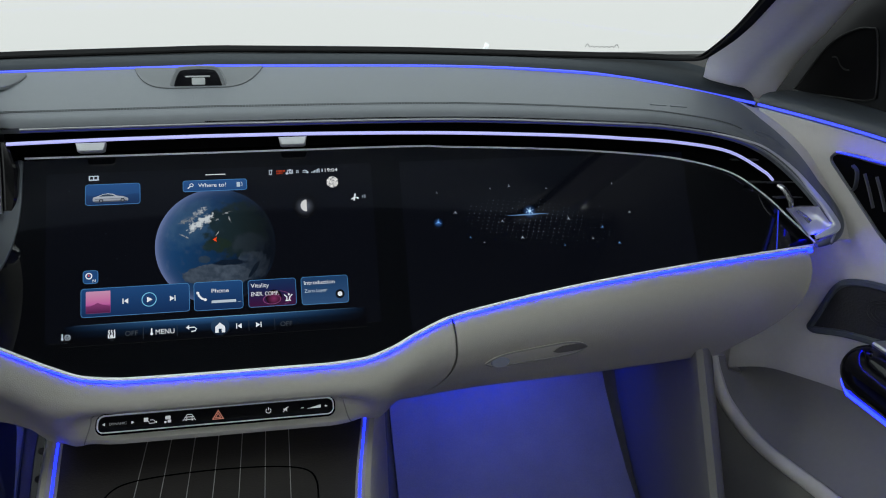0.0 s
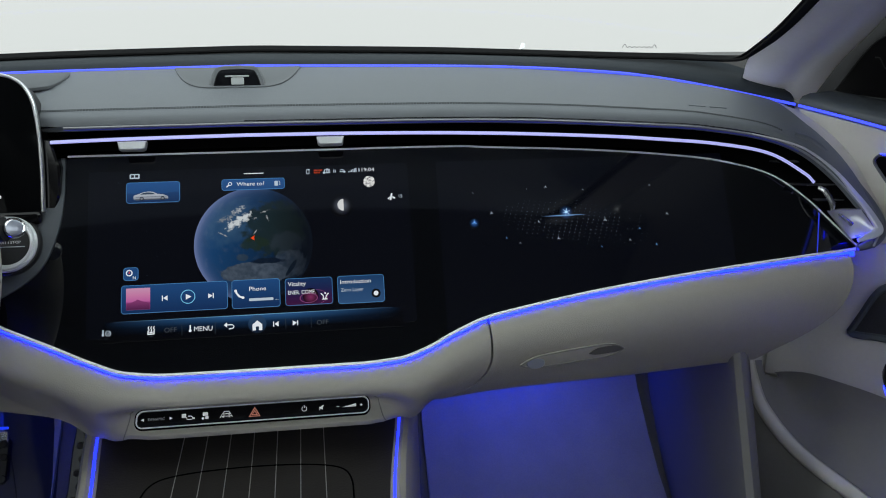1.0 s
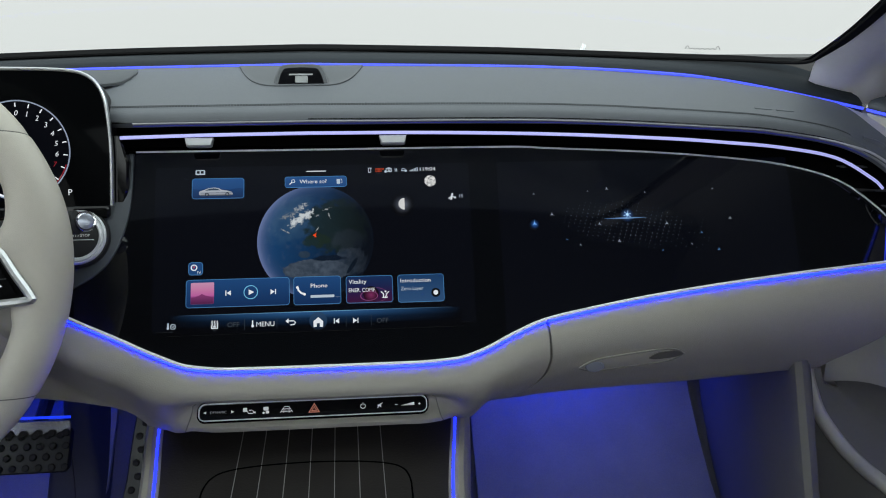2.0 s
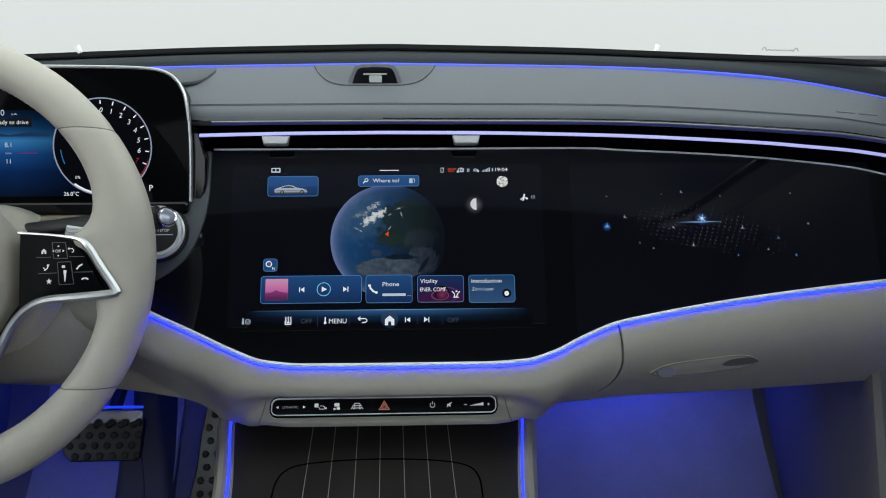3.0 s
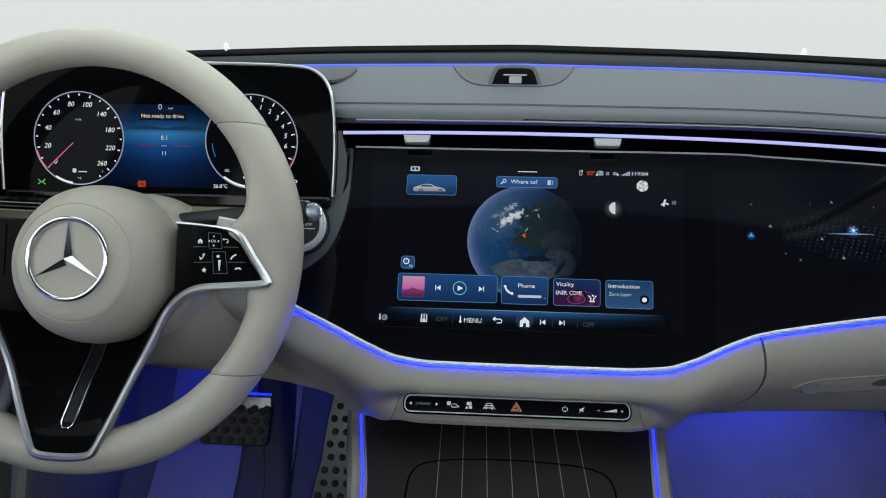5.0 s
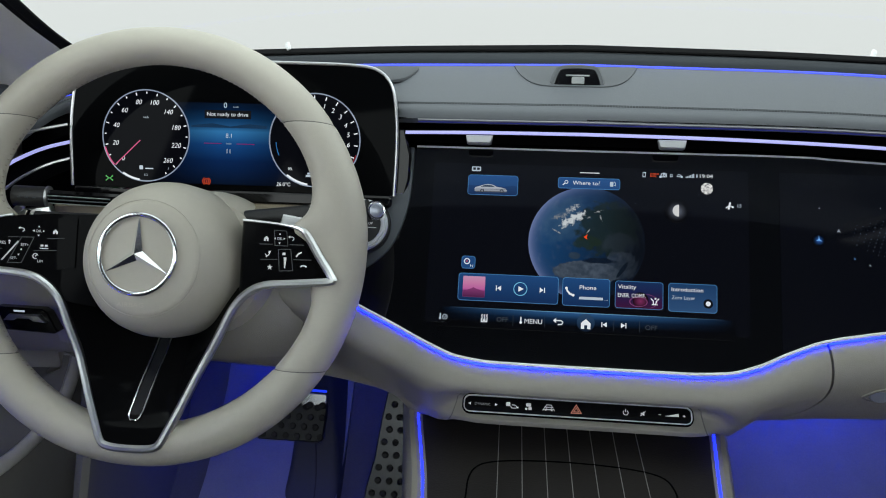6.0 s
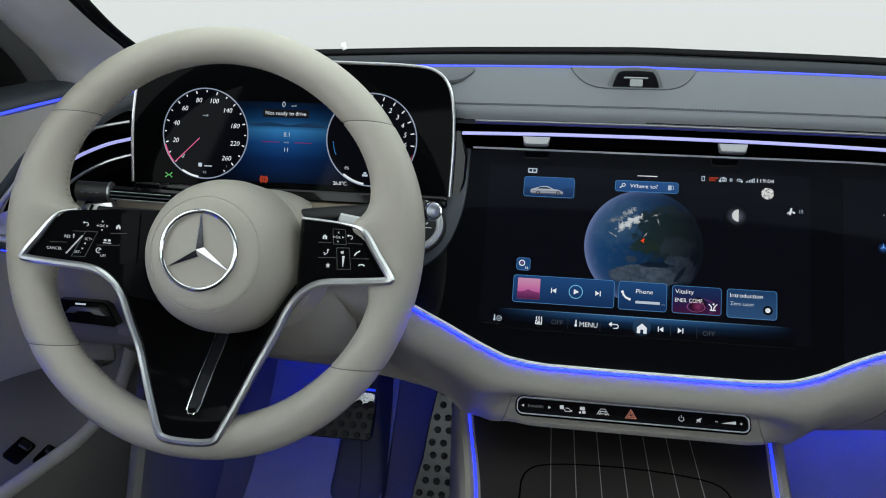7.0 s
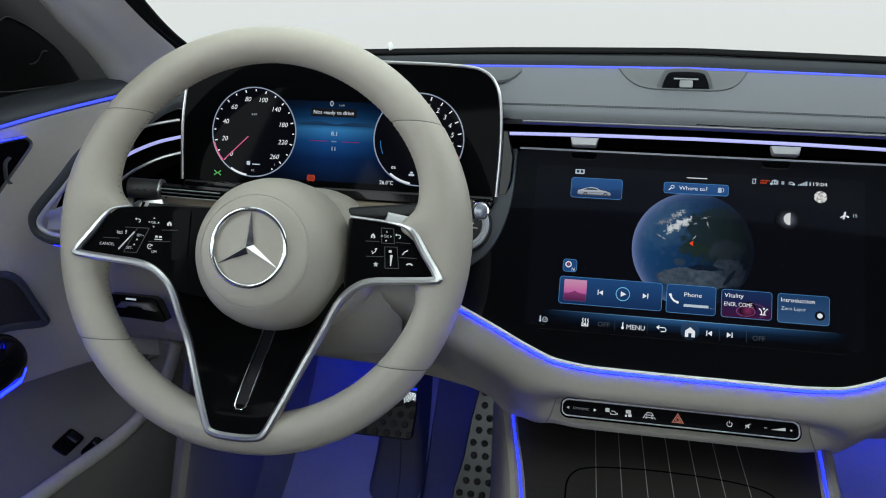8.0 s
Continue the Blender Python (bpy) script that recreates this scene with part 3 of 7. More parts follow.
    part("vent_stalk", sweep(spline([face(0.6325, 0.5745, 0.020), face(0.6392, 0.5690, 0.021), face(0.6450, 0.5635, 0.021)], 5), bar(0.0046, 0.0036), up=(0, -0.844, 0.537), scale=lambda f: 0.7 + 0.45 * f), mat("toggle_silver", (0.40, 0.41, 0.42), 0.24, 0.8), dash, "silver stalk in the scoop")
    # Thin level slats that cross the corner vent.
    for x0, x1, z, off in ((0.560, 0.580, 0.648, 0.012), (0.568, 0.598, 0.6245, 0.012), (0.588, 0.603, 0.6010, 0.008), (0.604, 0.640, 0.6010, 0.012), (0.612, 0.648, 0.5860, 0.012)):
        part("corner_slat", sweep([face(x0, z, off), face(x1, z - 0.0005, off)], bar(0.010, 0.0012), up=(0, 0.1, 1)), mat("slat_grey", (0.030, 0.031, 0.034), 0.4, vary=0.05), dash)


TIP = [(0.5365, 0.6568), (0.569, 0.6498), (0.601, 0.6394), (0.6308, 0.6178), (0.6508, 0.5933), (0.6603, 0.5803), (0.6678, 0.568), (0.6702, 0.5608), (0.6652, 0.5572), (0.6541, 0.5539), (0.6432, 0.5512)]
BEZEL = [(0.596, 0.6520), (0.616, 0.6440), (0.642, 0.6200), (0.6605, 0.5970), (0.6715, 0.5800), (0.6785, 0.5650), (0.6775, 0.5550), (0.6700, 0.5480), (0.6580, 0.5430), (0.6480, 0.5400)]
vent_end()
# The left corner vent sits further out: dark bezel, bright frame, satin scoop.
nearer = lambda x, z: V(x + 0.0155, 0.670, z + 0.0078)
LEFT_END = [(-0.628, 0.636), (-0.642, 0.622), (-0.661, 0.602), (-0.678, 0.585), (-0.696, 0.567), (-0.704, 0.557), (-0.704, 0.549), (-0.695, 0.543), (-0.674, 0.540), (-0.640, 0.541)]
end_line = spline([nearer(x, z) for x, z in LEFT_END], 6)
part("left_vent_frame", sweep(end_line, bar(0.0046, 0.006), up=(0, -1, 0.1)), BRIGHT, dash, "bright vent frame")
part("left_vent_bezel", sweep(spline([nearer(x, z) + V(dx, 0.003, dz) for (x, z), dx, dz in zip(LEFT_END, (-0.004, -0.005, -0.0055, -0.006, -0.007, -0.0085, -0.0075, -0.003, 0.0, 0.0), (0.004, 0.005, 0.0045, 0.0045, 0.004, 0.001, -0.005, -0.0075, -0.0075, -0.0075))], 6), ring(0.0062, 12), up=(0, -1, 0.1)), DARK_PAD, dash, "charcoal vent bezel")
rows = [[nearer(-0.700 + 0.058 * u - 0.012 * v * (1 - u), 0.546 + 0.020 * u * v + 0.016 * v) + V(0, 0.004 + 0.010 * math.sin(math.pi * v), 0) for v in np.linspace(0, 1, 9)] for u in np.linspace(0, 1, 9)]
part("left_vent_scoop", thick(rows, (0, 0.004, 0)), BRIGHT, dash, "satin silver scoop lit blue")
rows = [[nearer(-0.690 + 0.06 * u + 0.02 * v, 0.568 + 0.03 * v + 0.022 * u * (1 - v)) + V(0, 0.012, 0) for v in np.linspace(0, 1, 6)] for u in np.linspace(0, 1, 6)]
part("left_vent_back", thick(rows, (0, 0.004, 0)), DEEP, dash)
# Small glowing strip added to tint this scoop too.
part("scoop_fill_strip", sweep([nearer(-0.676, 0.5455), nearer(-0.640, 0.5465)], bar(0.0012, 0.0012)), LED_LOW, dash)
part("lower_light_line", sweep([nearer(-0.690, 0.5300), nearer(-0.672, 0.5285), nearer(-0.640, 0.5290)], bar(0.0030, 0.0024)), LED_LOW, dash, "glowing blue light line")

# ---- lower leather, knee panel and glove box lid ----
TURN_SIDE = [(0, 0), (0.04, -0.008), (0.10, -0.0155), (0.2, -0.021), (0.30, -0.0225), (0.42, -0.0205), (0.55, -0.0140), (0.68, -0.0045), (0.8, 0.006), (0.9, 0.0150), (0.97, 0.0215), (1, 0.029)]
TURN_MID = [(0, 0), (0.06, -0.008), (0.13, -0.0150), (0.22, -0.0195), (0.33, -0.020), (0.43, -0.0125), (0.52, -0.003), (0.62, 0.001), (0.72, -0.002), (0.80, -0.011), (0.88, -0.0185), (0.96, -0.019), (1, -0.010)]
# On the driver's side the roll keeps its size along the edge: depth by the height below it.
ROLL_LEFT = [(0, 0), (0.005, -0.0085), (0.011, -0.0158), (0.018, -0.0205), (0.025, -0.0215), (0.032, -0.0190), (0.040, -0.0128), (0.052, -0.0025), (0.064, 0.0070), (0.078, 0.0170), (0.090, 0.0245), (0.12, 0.0275), (0.16, 0.030)]
VS = [0, 0.02, 0.04, 0.07, 0.10, 0.14, 0.19, 0.25, 0.31, 0.38, 0.45, 0.52, 0.58, 0.64, 0.70, 0.76, 0.82, 0.88, 0.93, 0.97, 1.0]


def leather_at(x, v):
    z0, z1 = mono(x, EDGE) - 0.0041, mono(x, FOOT)
    w = min(1.0, max(0.0, (0.175 - abs(x - 0.004)) / 0.075))
    w = w * w * (3 - 2 * w)
    top = on_screen(x, z0)
    lean = -0.012 * max(0.0, min(1.0, (-x - 0.25) / 0.12))
    k = min(1.0, max(0.0, (-x - 0.115) / 0.07)) * min(1.0, max(0.0, (0.42 + x) / 0.10))
    side = (1 - k) * mono(v, TURN_SIDE) + k * mono((z0 - z1) * v, ROLL_LEFT)
    dy = (1 - w) * side + w * mono(v, TURN_MID)
    flat = (1 - w) * mono(x, [(-0.66, -0.02), (0.2, -0.006), (0.41, -0.012), (0.66, -0.006)]) * v
    flat += v * v * mono(x, [(-0.66, 0), (-0.200, 0), (-0.185, 0.005), (-0.172, 0.008), (-0.155, 0.005), (-0.135, 0), (0.125, 0), (0.145, 0.008), (0.161, 0.014), (0.174, 0.008), (0.195, 0), (0.66, 0)])
    return V(x, top.y + dy + flat + lean, z0 + (z1 - z0) * v)


def underside(row):
    p = row[-1]
    return row + [p + V(0, 0.004, -0.003), p + V(0, 0.02, -0.004), p + V(0, 0.14, 0.01)]


seam_x = lambda v: mono(v, [(0, 0.2375), (0.25, 0.2375), (0.5, 0.232), (0.75, 0.217), (1, 0.194)])
rows = []
for u in np.linspace(0, 1, 111):
    rows.append(underside([leather_at(-0.66 + (seam_x(v) - 0.0012 + 0.66) * u, v) for v in VS]))
part("lower_cover", thick(rows, (0, 0.012, 0)), LEATHER, dash, "beige leather lower cover and knee panel")
for a, b in ((-0.1185, -0.1290), (0.1215, 0.1300)):
    line = [leather_at(a + (b - a) * f**1.6, 0.60 + 0.39 * f) + V(0, -0.0004, 0) for f in np.linspace(0, 1, 9)]
    part("bezel_seam", sweep([leather_at(a * 0.97, 0.55) + V(0, -0.0004, 0)] + line, bar(0.0010, 0.0008), up=(0, -1, 0.3)), GROOVE, dash, "fine seam beside the control bar")
glove = thing("glove_box", "closed beige leather glove box lid", "glove box", (0.42, 0.68, 0.45))
end_x = lambda v: mono(v, [(0, 0.648), (0.15, 0.644), (0.35, 0.634), (0.6, 0.608), (0.85, 0.574), (1, 0.556)])
rows = []
for u in np.linspace(0, 1, 71):
    rows.append(underside([leather_at(seam_x(v) + 0.0012 + (end_x(v) - seam_x(v) - 0.0012) * u, v) for v in VS]))
part("lid", thick(rows, (0, 0.012, 0)), LEATHER, glove)
hx = lambda u, v: leather_at(0.268 + 0.112 * u, 0.475 + v) + V(0, -0.0022, 0)
rows = [[hx(u, v * (1 - abs(2 * u - 1) ** 6) + 0.0) for v in np.linspace(-0.085, 0.085, 7)] for u in np.linspace(0, 1, 21)]
# Darker strip that draws the shade round the plate's edge.
part("handle_lip", sweep([r[0] + V(0, -0.0006, 0) for r in rows] + [r[-1] + V(0, -0.0006, 0) for r in rows[::-1]], bar(0.0014, 0.0014), up=(0, -1, 0.2), closed=True), mat("lip_shadow", (0.17, 0.16, 0.145), 0.6, vary=0.05), glove)
part("handle_plate", thick(rows, (0, 0.003, 0)), mat("beige_plastic", (0.32, 0.30, 0.265), 0.5, vary=0.04), glove, "beige plastic handle plate")
# Hollow's shade put into a thin dark sheet lying on the plate.
rows = [[hx(0.66 + 0.34 * u, v * (1 - abs(2 * u - 1) ** 4)) + V(0, -0.0012, 0) for v in np.linspace(-0.055, 0.03, 5)] for u in np.linspace(0, 1, 13)]
part("handle_recess", thick(rows, (0, 0.002, 0)), mat("recess_shade", (0.09, 0.085, 0.08), 0.6, vary=0.05), glove)
lk = hx(0.14, 0.0)
part("lock", lathe([(0.0, 0.002), (0.0065, 0.002), (0.0075, 0.0)], Matrix.Translation(lk + V(0, -0.001, 0)) @ pose(0, 0, 0, 80, 0, 0) @ Matrix.Diagonal((1.35, 0.8, 1, 1)), 24), mat("grey_lock", (0.30, 0.32, 0.38), 0.35, 0.6, vary=0.03), glove, "small round grey lock")

for sx in (1, -1):
    rows = []
    for v in VS:
        p = leather_at(end_x(v) + 0.002, v)
        q = V(0.668, 0.835, p.z - 0.004)
        row = [p.lerp(q, f) + V(0.010 * math.sin(math.pi * f) * v, 0.0, 0.0) for f in (0.02, 0.05, 0.12, 0.25, 0.45, 0.7, 1.0)]
        rows.append([V(sx * a.x, a.y + 0.003, a.z) for a in row])
    part("end_cover", thick(rows, (0, 0.01, 0)), LEATHER, dash, "beige end cover")

# Light below the display: bright trim, glowing channel.
xs = np.linspace(-0.66, 0.656, 320)
edge_line = [on_screen(x, mono(x, EDGE), 0.001) for x in xs if x > -0.30]
part("display_trim", sweep(edge_line, ring(0.0019, 10), up=(0, -0.844, 0.537)), LINE_WHITE, dash, "bright trim below the display")
for lo, hi in ((-0.30, seam_x(0) - 0.0012), (seam_x(0) + 0.0012, 0.655)):
    rows = [[on_screen(x, mono(x, EDGE) - d, -0.0016) for d in (0.0005, 0.0030, 0.0060)] for x in np.linspace(lo, hi, 170)]
    part("lower_light_line", thick(rows, (0, 0.002, 0)), LED_LOW, dash, "glowing blue light line")
part("under_tray", box(Matrix(), -0.80, 0.80, 0.85, 1.23, 0.425, 0.44), BLACK_PLASTIC, dash)
part("core", thick([[(x, y, z) for y, z in ((0.80, 0.66), (0.78, 0.56), (0.72, 0.47))] for x in np.linspace(-0.64, 0.64, 5)], (0, 0.03, 0)), DEEP, dash)

# ---- display across the dashboard ----
display = thing("display_panel", "wide black glass display panel showing a lit map screen", "display", (0.1, 0.70, 0.532))
low = [(x, mono(x, EDGE)) for x in np.linspace(-0.236, 0.6555, 120)]
up = [(p.x, p.z) for p in top_r[::-1]]
left = spline([V(-0.177, 0.644, 0), V(-0.178, 0.602, 0), V(-0.184, 0.575, 0), V(-0.195, 0.553, 0), V(-0.212, 0.538, 0), V(-0.236, 0.526, 0)], 6)
outline = [(x, (z - 0.532) / 0.844) for x, z in low + up[:-1] + [(-0.09, 0.6455)] + [(p.x, p.y) for p in left]]
part("glass_panel", slab(outline, -0.006, 0.0, SCREEN), GLASS_BLACK, display, "black glass", smooth=False)
trim = [(p.x - 0.0006, (p.y - 0.532) / 0.844) for p in left] + [(-0.236, -0.002), (-0.262, 0.012), (-0.262, 0.135), (-0.178, 0.1335)]
part("side_trim", slab(trim[::-1], -0.006, 0.0015, SCREEN, 0.0008), SMOKE, display, "dark grey trim beside the display")
part("edge_light", slab([(0.6098, 0.0), (0.6110, 0.0), (0.6212, 0.0445), (0.6200, 0.0455)], 0, 0.0004, SCREEN), mat("edge_led", (0.02, 0.03, 0.2), 0.4, vary=0, glow=0.45, glow_colour=(0.025, 0.055, 1.0)), display, "thin blue line")

# ---- instrument cluster ----
cluster = thing("instrument_cluster", "free-standing black glass instrument display in a silver frame", "instrument display", (-0.3725, 0.75, 0.60))


def cluster_outline(g):
    pts = [(0.176 + g, -0.030), (0.1775 + g, 0.02), (0.176 + g, 0.055), (0.171 + g, 0.082), (0.157 + g * 0.8, 0.0975 + g * 0.8), (0.13, 0.1025 + g), (0.06, 0.104 + g), (0, 0.1045 + g)]
    right = [(p.x, p.y) for p in spline([V(x, y, 0) for x, y in pts], 5)]
    return right + [(-x, y) for x, y in right[-2::-1]]


part("glass", slab(cluster_outline(0), -0.010, 0.0, CLUSTER), COATED, cluster, "black glass", smooth=False)
part("housing", slab(cluster_outline(-0.002), -0.035, -0.010, CLUSTER), BLACK_PLASTIC, cluster)
part("frame", sweep([CLUSTER @ V(x, y, -0.001) for x, y in cluster_outline(0.0012)], bar(0.0032, 0.006), up=CLUSTER.to_3x3() @ V(0, 0, 1)), SATIN, cluster, "slim silver frame")
part("foot_shelf", slab(rrect(0.0, -0.0365, 0.350, 0.012, 0.004), -0.03, 0.003, CLUSTER, 0.002), PIANO, cluster, "glossy black ledge")
part("side_bezel", slab([(0.165, -0.034), (0.181, -0.034), (0.188, -0.028), (0.192, -0.012), (0.193, 0.012), (0.186, 0.040), (0.165, 0.040)], -0.02, -0.006, CLUSTER, 0.002), PIANO, cluster, "black bezel beside the display")

# ---- lettering and lit signs ----
def lettering(text, height, width=None):
    """Outlines of a text, its capitals that high, from its left end on the base line."""
    cu = bpy.data.curves.new("text", "FONT")
    cu.body, cu.size, cu.fill_mode, cu.resolution_u = text, height / 0.70, "FRONT", 3
    ob = bpy.data.objects.new("text", cu)
    me = bpy.data.meshes.new_from_object(ob)
    bm = bmesh.new()
    bm.from_mesh(me)
    bpy.data.objects.remove(ob)
    bpy.data.curves.remove(cu)
    bpy.data.meshes.remove(me)
    x1 = max((v.co.x for v in bm.verts), default=1)
    x0 = min((v.co.x for v in bm.verts), default=0)
    k = width / (x1 - x0) if width else 1.0
    for v in bm.verts:
        v.co.x = (v.co.x - x0) * k
    return bm, (x1 - x0) * k


def write(text, x, y, height, frame_m, material, parent, width=None, lift=0.0016, align="left", name="lettering"):
    bm, w = lettering(text, height, width)
    dx = {"left": 0, "middle": -w / 2, "right": -w}[align]
    bm.transform(frame_m @ Matrix.Translation((x + dx, y, lift)))
    return part(name, bm, material, parent, smooth=False)


def flat(outlines, frame_m, lift=0.0016, thick_by=0.0003):
    """One or more thin flat shapes on a face."""
    bm = bmesh.new()
    for o in outlines:
        slab(o, lift - thick_by, lift, frame_m, 0, bm)
    return bm


def stroke(pts, w):
    """The outline of a line of that width through points of a face."""
    a, b = [], []
    for i, p in enumerate(pts):
        d = (Vector(pts[min(i + 1, len(pts) - 1)]) - Vector(pts[max(i - 1, 0)])).normalized()
        nrm = Vector((-d.y, d.x)) * w / 2
        a.append(tuple(Vector(p) + nrm))
        b.append(tuple(Vector(p) - nrm))
    return a + b[::-1]


def hoop(cx, cy, r, w, a0=0, a1=360, n=48):
    m = max(4, round(n * abs(a1 - a0) / 360))
    ang = [radians(a0 + (a1 - a0) * k / m) for k in range(m + 1)]
    return [(cx + (r + w / 2) * math.cos(a), cy + (r + w / 2) * math.sin(a)) for a in ang] + [(cx + (r - w / 2) * math.cos(a), cy + (r - w / 2) * math.sin(a)) for a in ang[::-1]]


def lit(name, colour, strength=1.0, spec=0.5):
    return mat("lit_" + name, (0.002, 0.002, 0.003), 0.06, vary=0, glow=strength, glow_colour=colour, spec=spec)


def lit_ramp(name, a, b, axis, lo, hi, strength=1.0, mid=None, fade=None, spec=0.5):
    """A lit picture whose colour runs from a to b along a world axis."""
    m = lit(name, a, strength, spec)
    n, l = m.node_tree.nodes, m.node_tree.links
    tc, sep, rng, ramp = n.new("ShaderNodeTexCoord"), n.new("ShaderNodeSeparateXYZ"), n.new("ShaderNodeMapRange"), n.new("ShaderNodeValToRGB")
    l.new(tc.outputs["Object"], sep.inputs[0])
    l.new(sep.outputs["XYZ".index(axis)], rng.inputs[0])
    rng.inputs[1].default_value, rng.inputs[2].default_value = lo, hi
    ramp.color_ramp.elements[0].color, ramp.color_ramp.elements[1].color = (*a, 1), (*b, 1)
    for pos, c in mid or ():
        ramp.color_ramp.elements.new(pos).color = (*c, 1)
    l.new(rng.outputs[0], ramp.inputs[0])
    l.new(ramp.outputs[0], n["Principled BSDF"].inputs["Emission Color"])
    if fade:
        off, dist, fall, mul = (n.new("ShaderNodeMath") for _ in range(4))
        off.operation, dist.operation, fall.operation, mul.operation = "SUBTRACT", "ABSOLUTE", "MULTIPLY_ADD", "MULTIPLY"
        l.new(sep.outputs[0], off.inputs[0])
        off.inputs[1].default_value = fade[0]
        l.new(off.outputs[0], dist.inputs[0])
        l.new(dist.outputs[0], fall.inputs[0])
        fall.inputs[1].default_value, fall.inputs[2].default_value, fall.use_clamp = -1 / (fade[2] - fade[1]), fade[2] / (fade[2] - fade[1]), True
        l.new(fall.outputs[0], mul.inputs[0])
        mul.inputs[1].default_value = strength
        l.new(mul.outputs[0], n["Principled BSDF"].inputs["Emission Strength"])
    return m


def lit_halo(name, cx, cy, r, colour, strength=1.0, power=2.0):
    """A lit picture that fades from its middle to nothing at the radius r."""
    m = lit(name, colour, strength)
    n, l = m.node_tree.nodes, m.node_tree.links
    tc, mp, dist, inv, pw, mul = n.new("ShaderNodeTexCoord"), n.new("ShaderNodeMapping"), n.new("ShaderNodeVectorMath"), n.new("ShaderNodeMath"), n.new("ShaderNodeMath"), n.new("ShaderNodeMath")
    mp.vector_type = "TEXTURE"
    mp.inputs["Location"].default_value, mp.inputs["Scale"].default_value = (cx, 0, zs(cy)), (r, 1000, r * 0.844)
    dist.operation, inv.operation, pw.operation, mul.operation = "LENGTH", "SUBTRACT", "POWER", "MULTIPLY"
    inv.inputs[0].default_value, inv.use_clamp = 1.0, True
    pw.inputs[1].default_value, mul.inputs[1].default_value = power, strength
    for a, b in ((tc.outputs["Object"], mp.inputs["Vector"]), (mp.outputs[0], dist.inputs[0]), (dist.outputs["Value"], inv.inputs[1]), (inv.outputs[0], pw.inputs[0]), (pw.outputs[0], mul.inputs[0]), (mul.outputs[0], n["Principled BSDF"].inputs["Emission Strength"])):
        l.new(a, b)
    return m


def zs(v):
    """Height above ground of a point that lies v up the display's face."""
    return 0.532 + 0.844 * v


WHITE = lit("white", (0.70, 0.74, 0.78))
PALE = lit("pale", (0.42, 0.50, 0.58))
DIM = lit("dim", (0.045, 0.055, 0.065))
CYAN = lit("cyan", (0.16, 0.48, 0.72))
RED = lit("red", (0.75, 0.06, 0.01))
EDGE_BLUE = lit("edge_blue", (0.06, 0.20, 0.42))


# ---- what the display shows ----
def globe_picture():
    m = lit("globe", (0.02, 0.06, 0.15))
    n, l = m.node_tree.nodes, m.node_tree.links
    tc, mp = n.new("ShaderNodeTexCoord"), n.new("ShaderNodeMapping")
    l.new(tc.outputs["Object"], mp.inputs["Vector"])
    R = 0.0585
    mp.vector_type = "TEXTURE"
    mp.inputs["Location"].default_value = (0.0045, 0, zs(0.0375))
    mp.inputs["Scale"].default_value = (R, 1000, R * 0.844)
    sep = n.new("ShaderNodeSeparateXYZ")
    l.new(mp.outputs[0], sep.inputs[0])

    def math_node(op, a, b=None, clamp=False):
        k = n.new("ShaderNodeMath")
        k.operation, k.use_clamp = op, clamp
        for i, v in enumerate((a, b)):
            if v is None:
                continue
            if isinstance(v, (int, float)):
                k.inputs[i].default_value = v
            else:
                l.new(v, k.inputs[i])
        return k.outputs[0]

    x, z = sep.outputs[0], sep.outputs[2]
    r2 = math_node("ADD", math_node("MULTIPLY", x, x), math_node("MULTIPLY", z, z))
    depth = math_node("SQRT", math_node("SUBTRACT", 1.02, r2, True))
    com = n.new("ShaderNodeCombineXYZ")
    l.new(x, com.inputs[0]), l.new(depth, com.inputs[1]), l.new(z, com.inputs[2])

    def noise_node(scale, detail, w=0.0):
        t = n.new("ShaderNodeTexNoise")
        t.inputs["Scale"].default_value, t.inputs["Detail"].default_value = scale, detail
        off = n.new("ShaderNodeVectorMath")
        off.operation = "ADD"
        off.inputs[1].default_value = (w, w * 0.7, -w)
        l.new(com.outputs[0], off.inputs[0])
        l.new(off.outputs[0], t.inputs["Vector"])
        return t.outputs["Fac"]

    def blob(cx, cz, rx, rz, rough, soft=0.5, turn=0.0, fine=7):
        c, sn = math.cos(turn), math.sin(turn)
        ux, uz = math_node("SUBTRACT", x, cx), math_node("SUBTRACT", z, cz)
        dx = math_node("ADD", math_node("MULTIPLY", ux, c / rx), math_node("MULTIPLY", uz, sn / rx))
        dz = math_node("ADD", math_node("MULTIPLY", ux, -sn / rz), math_node("MULTIPLY", uz, c / rz))
        d = math_node("ADD", math_node("MULTIPLY", dx, dx), math_node("MULTIPLY", dz, dz))
        d = math_node("ADD", d, math_node("MULTIPLY", math_node("SUBTRACT", noise_node(fine, 7, cx * 9), 0.5), rough))
        return math_node("MULTIPLY", math_node("SUBTRACT", 1.0, d), 1 / soft, True)

    def blend(fac, a, b):
        k = n.new("ShaderNodeMix")
        k.data_type = "RGBA"
        for sock, v in ((k.inputs[6], a), (k.inputs[7], b)):
            if isinstance(v, tuple):
                sock.default_value = (*v, 1)
            else:
                l.new(v, sock)
        l.new(fac, k.inputs[0])
        return k.outputs[2]

    dim = lambda fac, k: math_node("MULTIPLY", fac, k)
    day = math_node("MULTIPLY", math_node("SUBTRACT", math_node("ADD", math_node("MULTIPLY", z, 0.25), 0.62), x), 0.66, True)
    col = blend(day, (0.001, 0.004, 0.010), (0.007, 0.046, 0.135))
    col = blend(dim(blob(-0.45, 0.42, 0.62, 0.50, 1.6, 1.0), 0.45), col, (0.045, 0.100, 0.165))
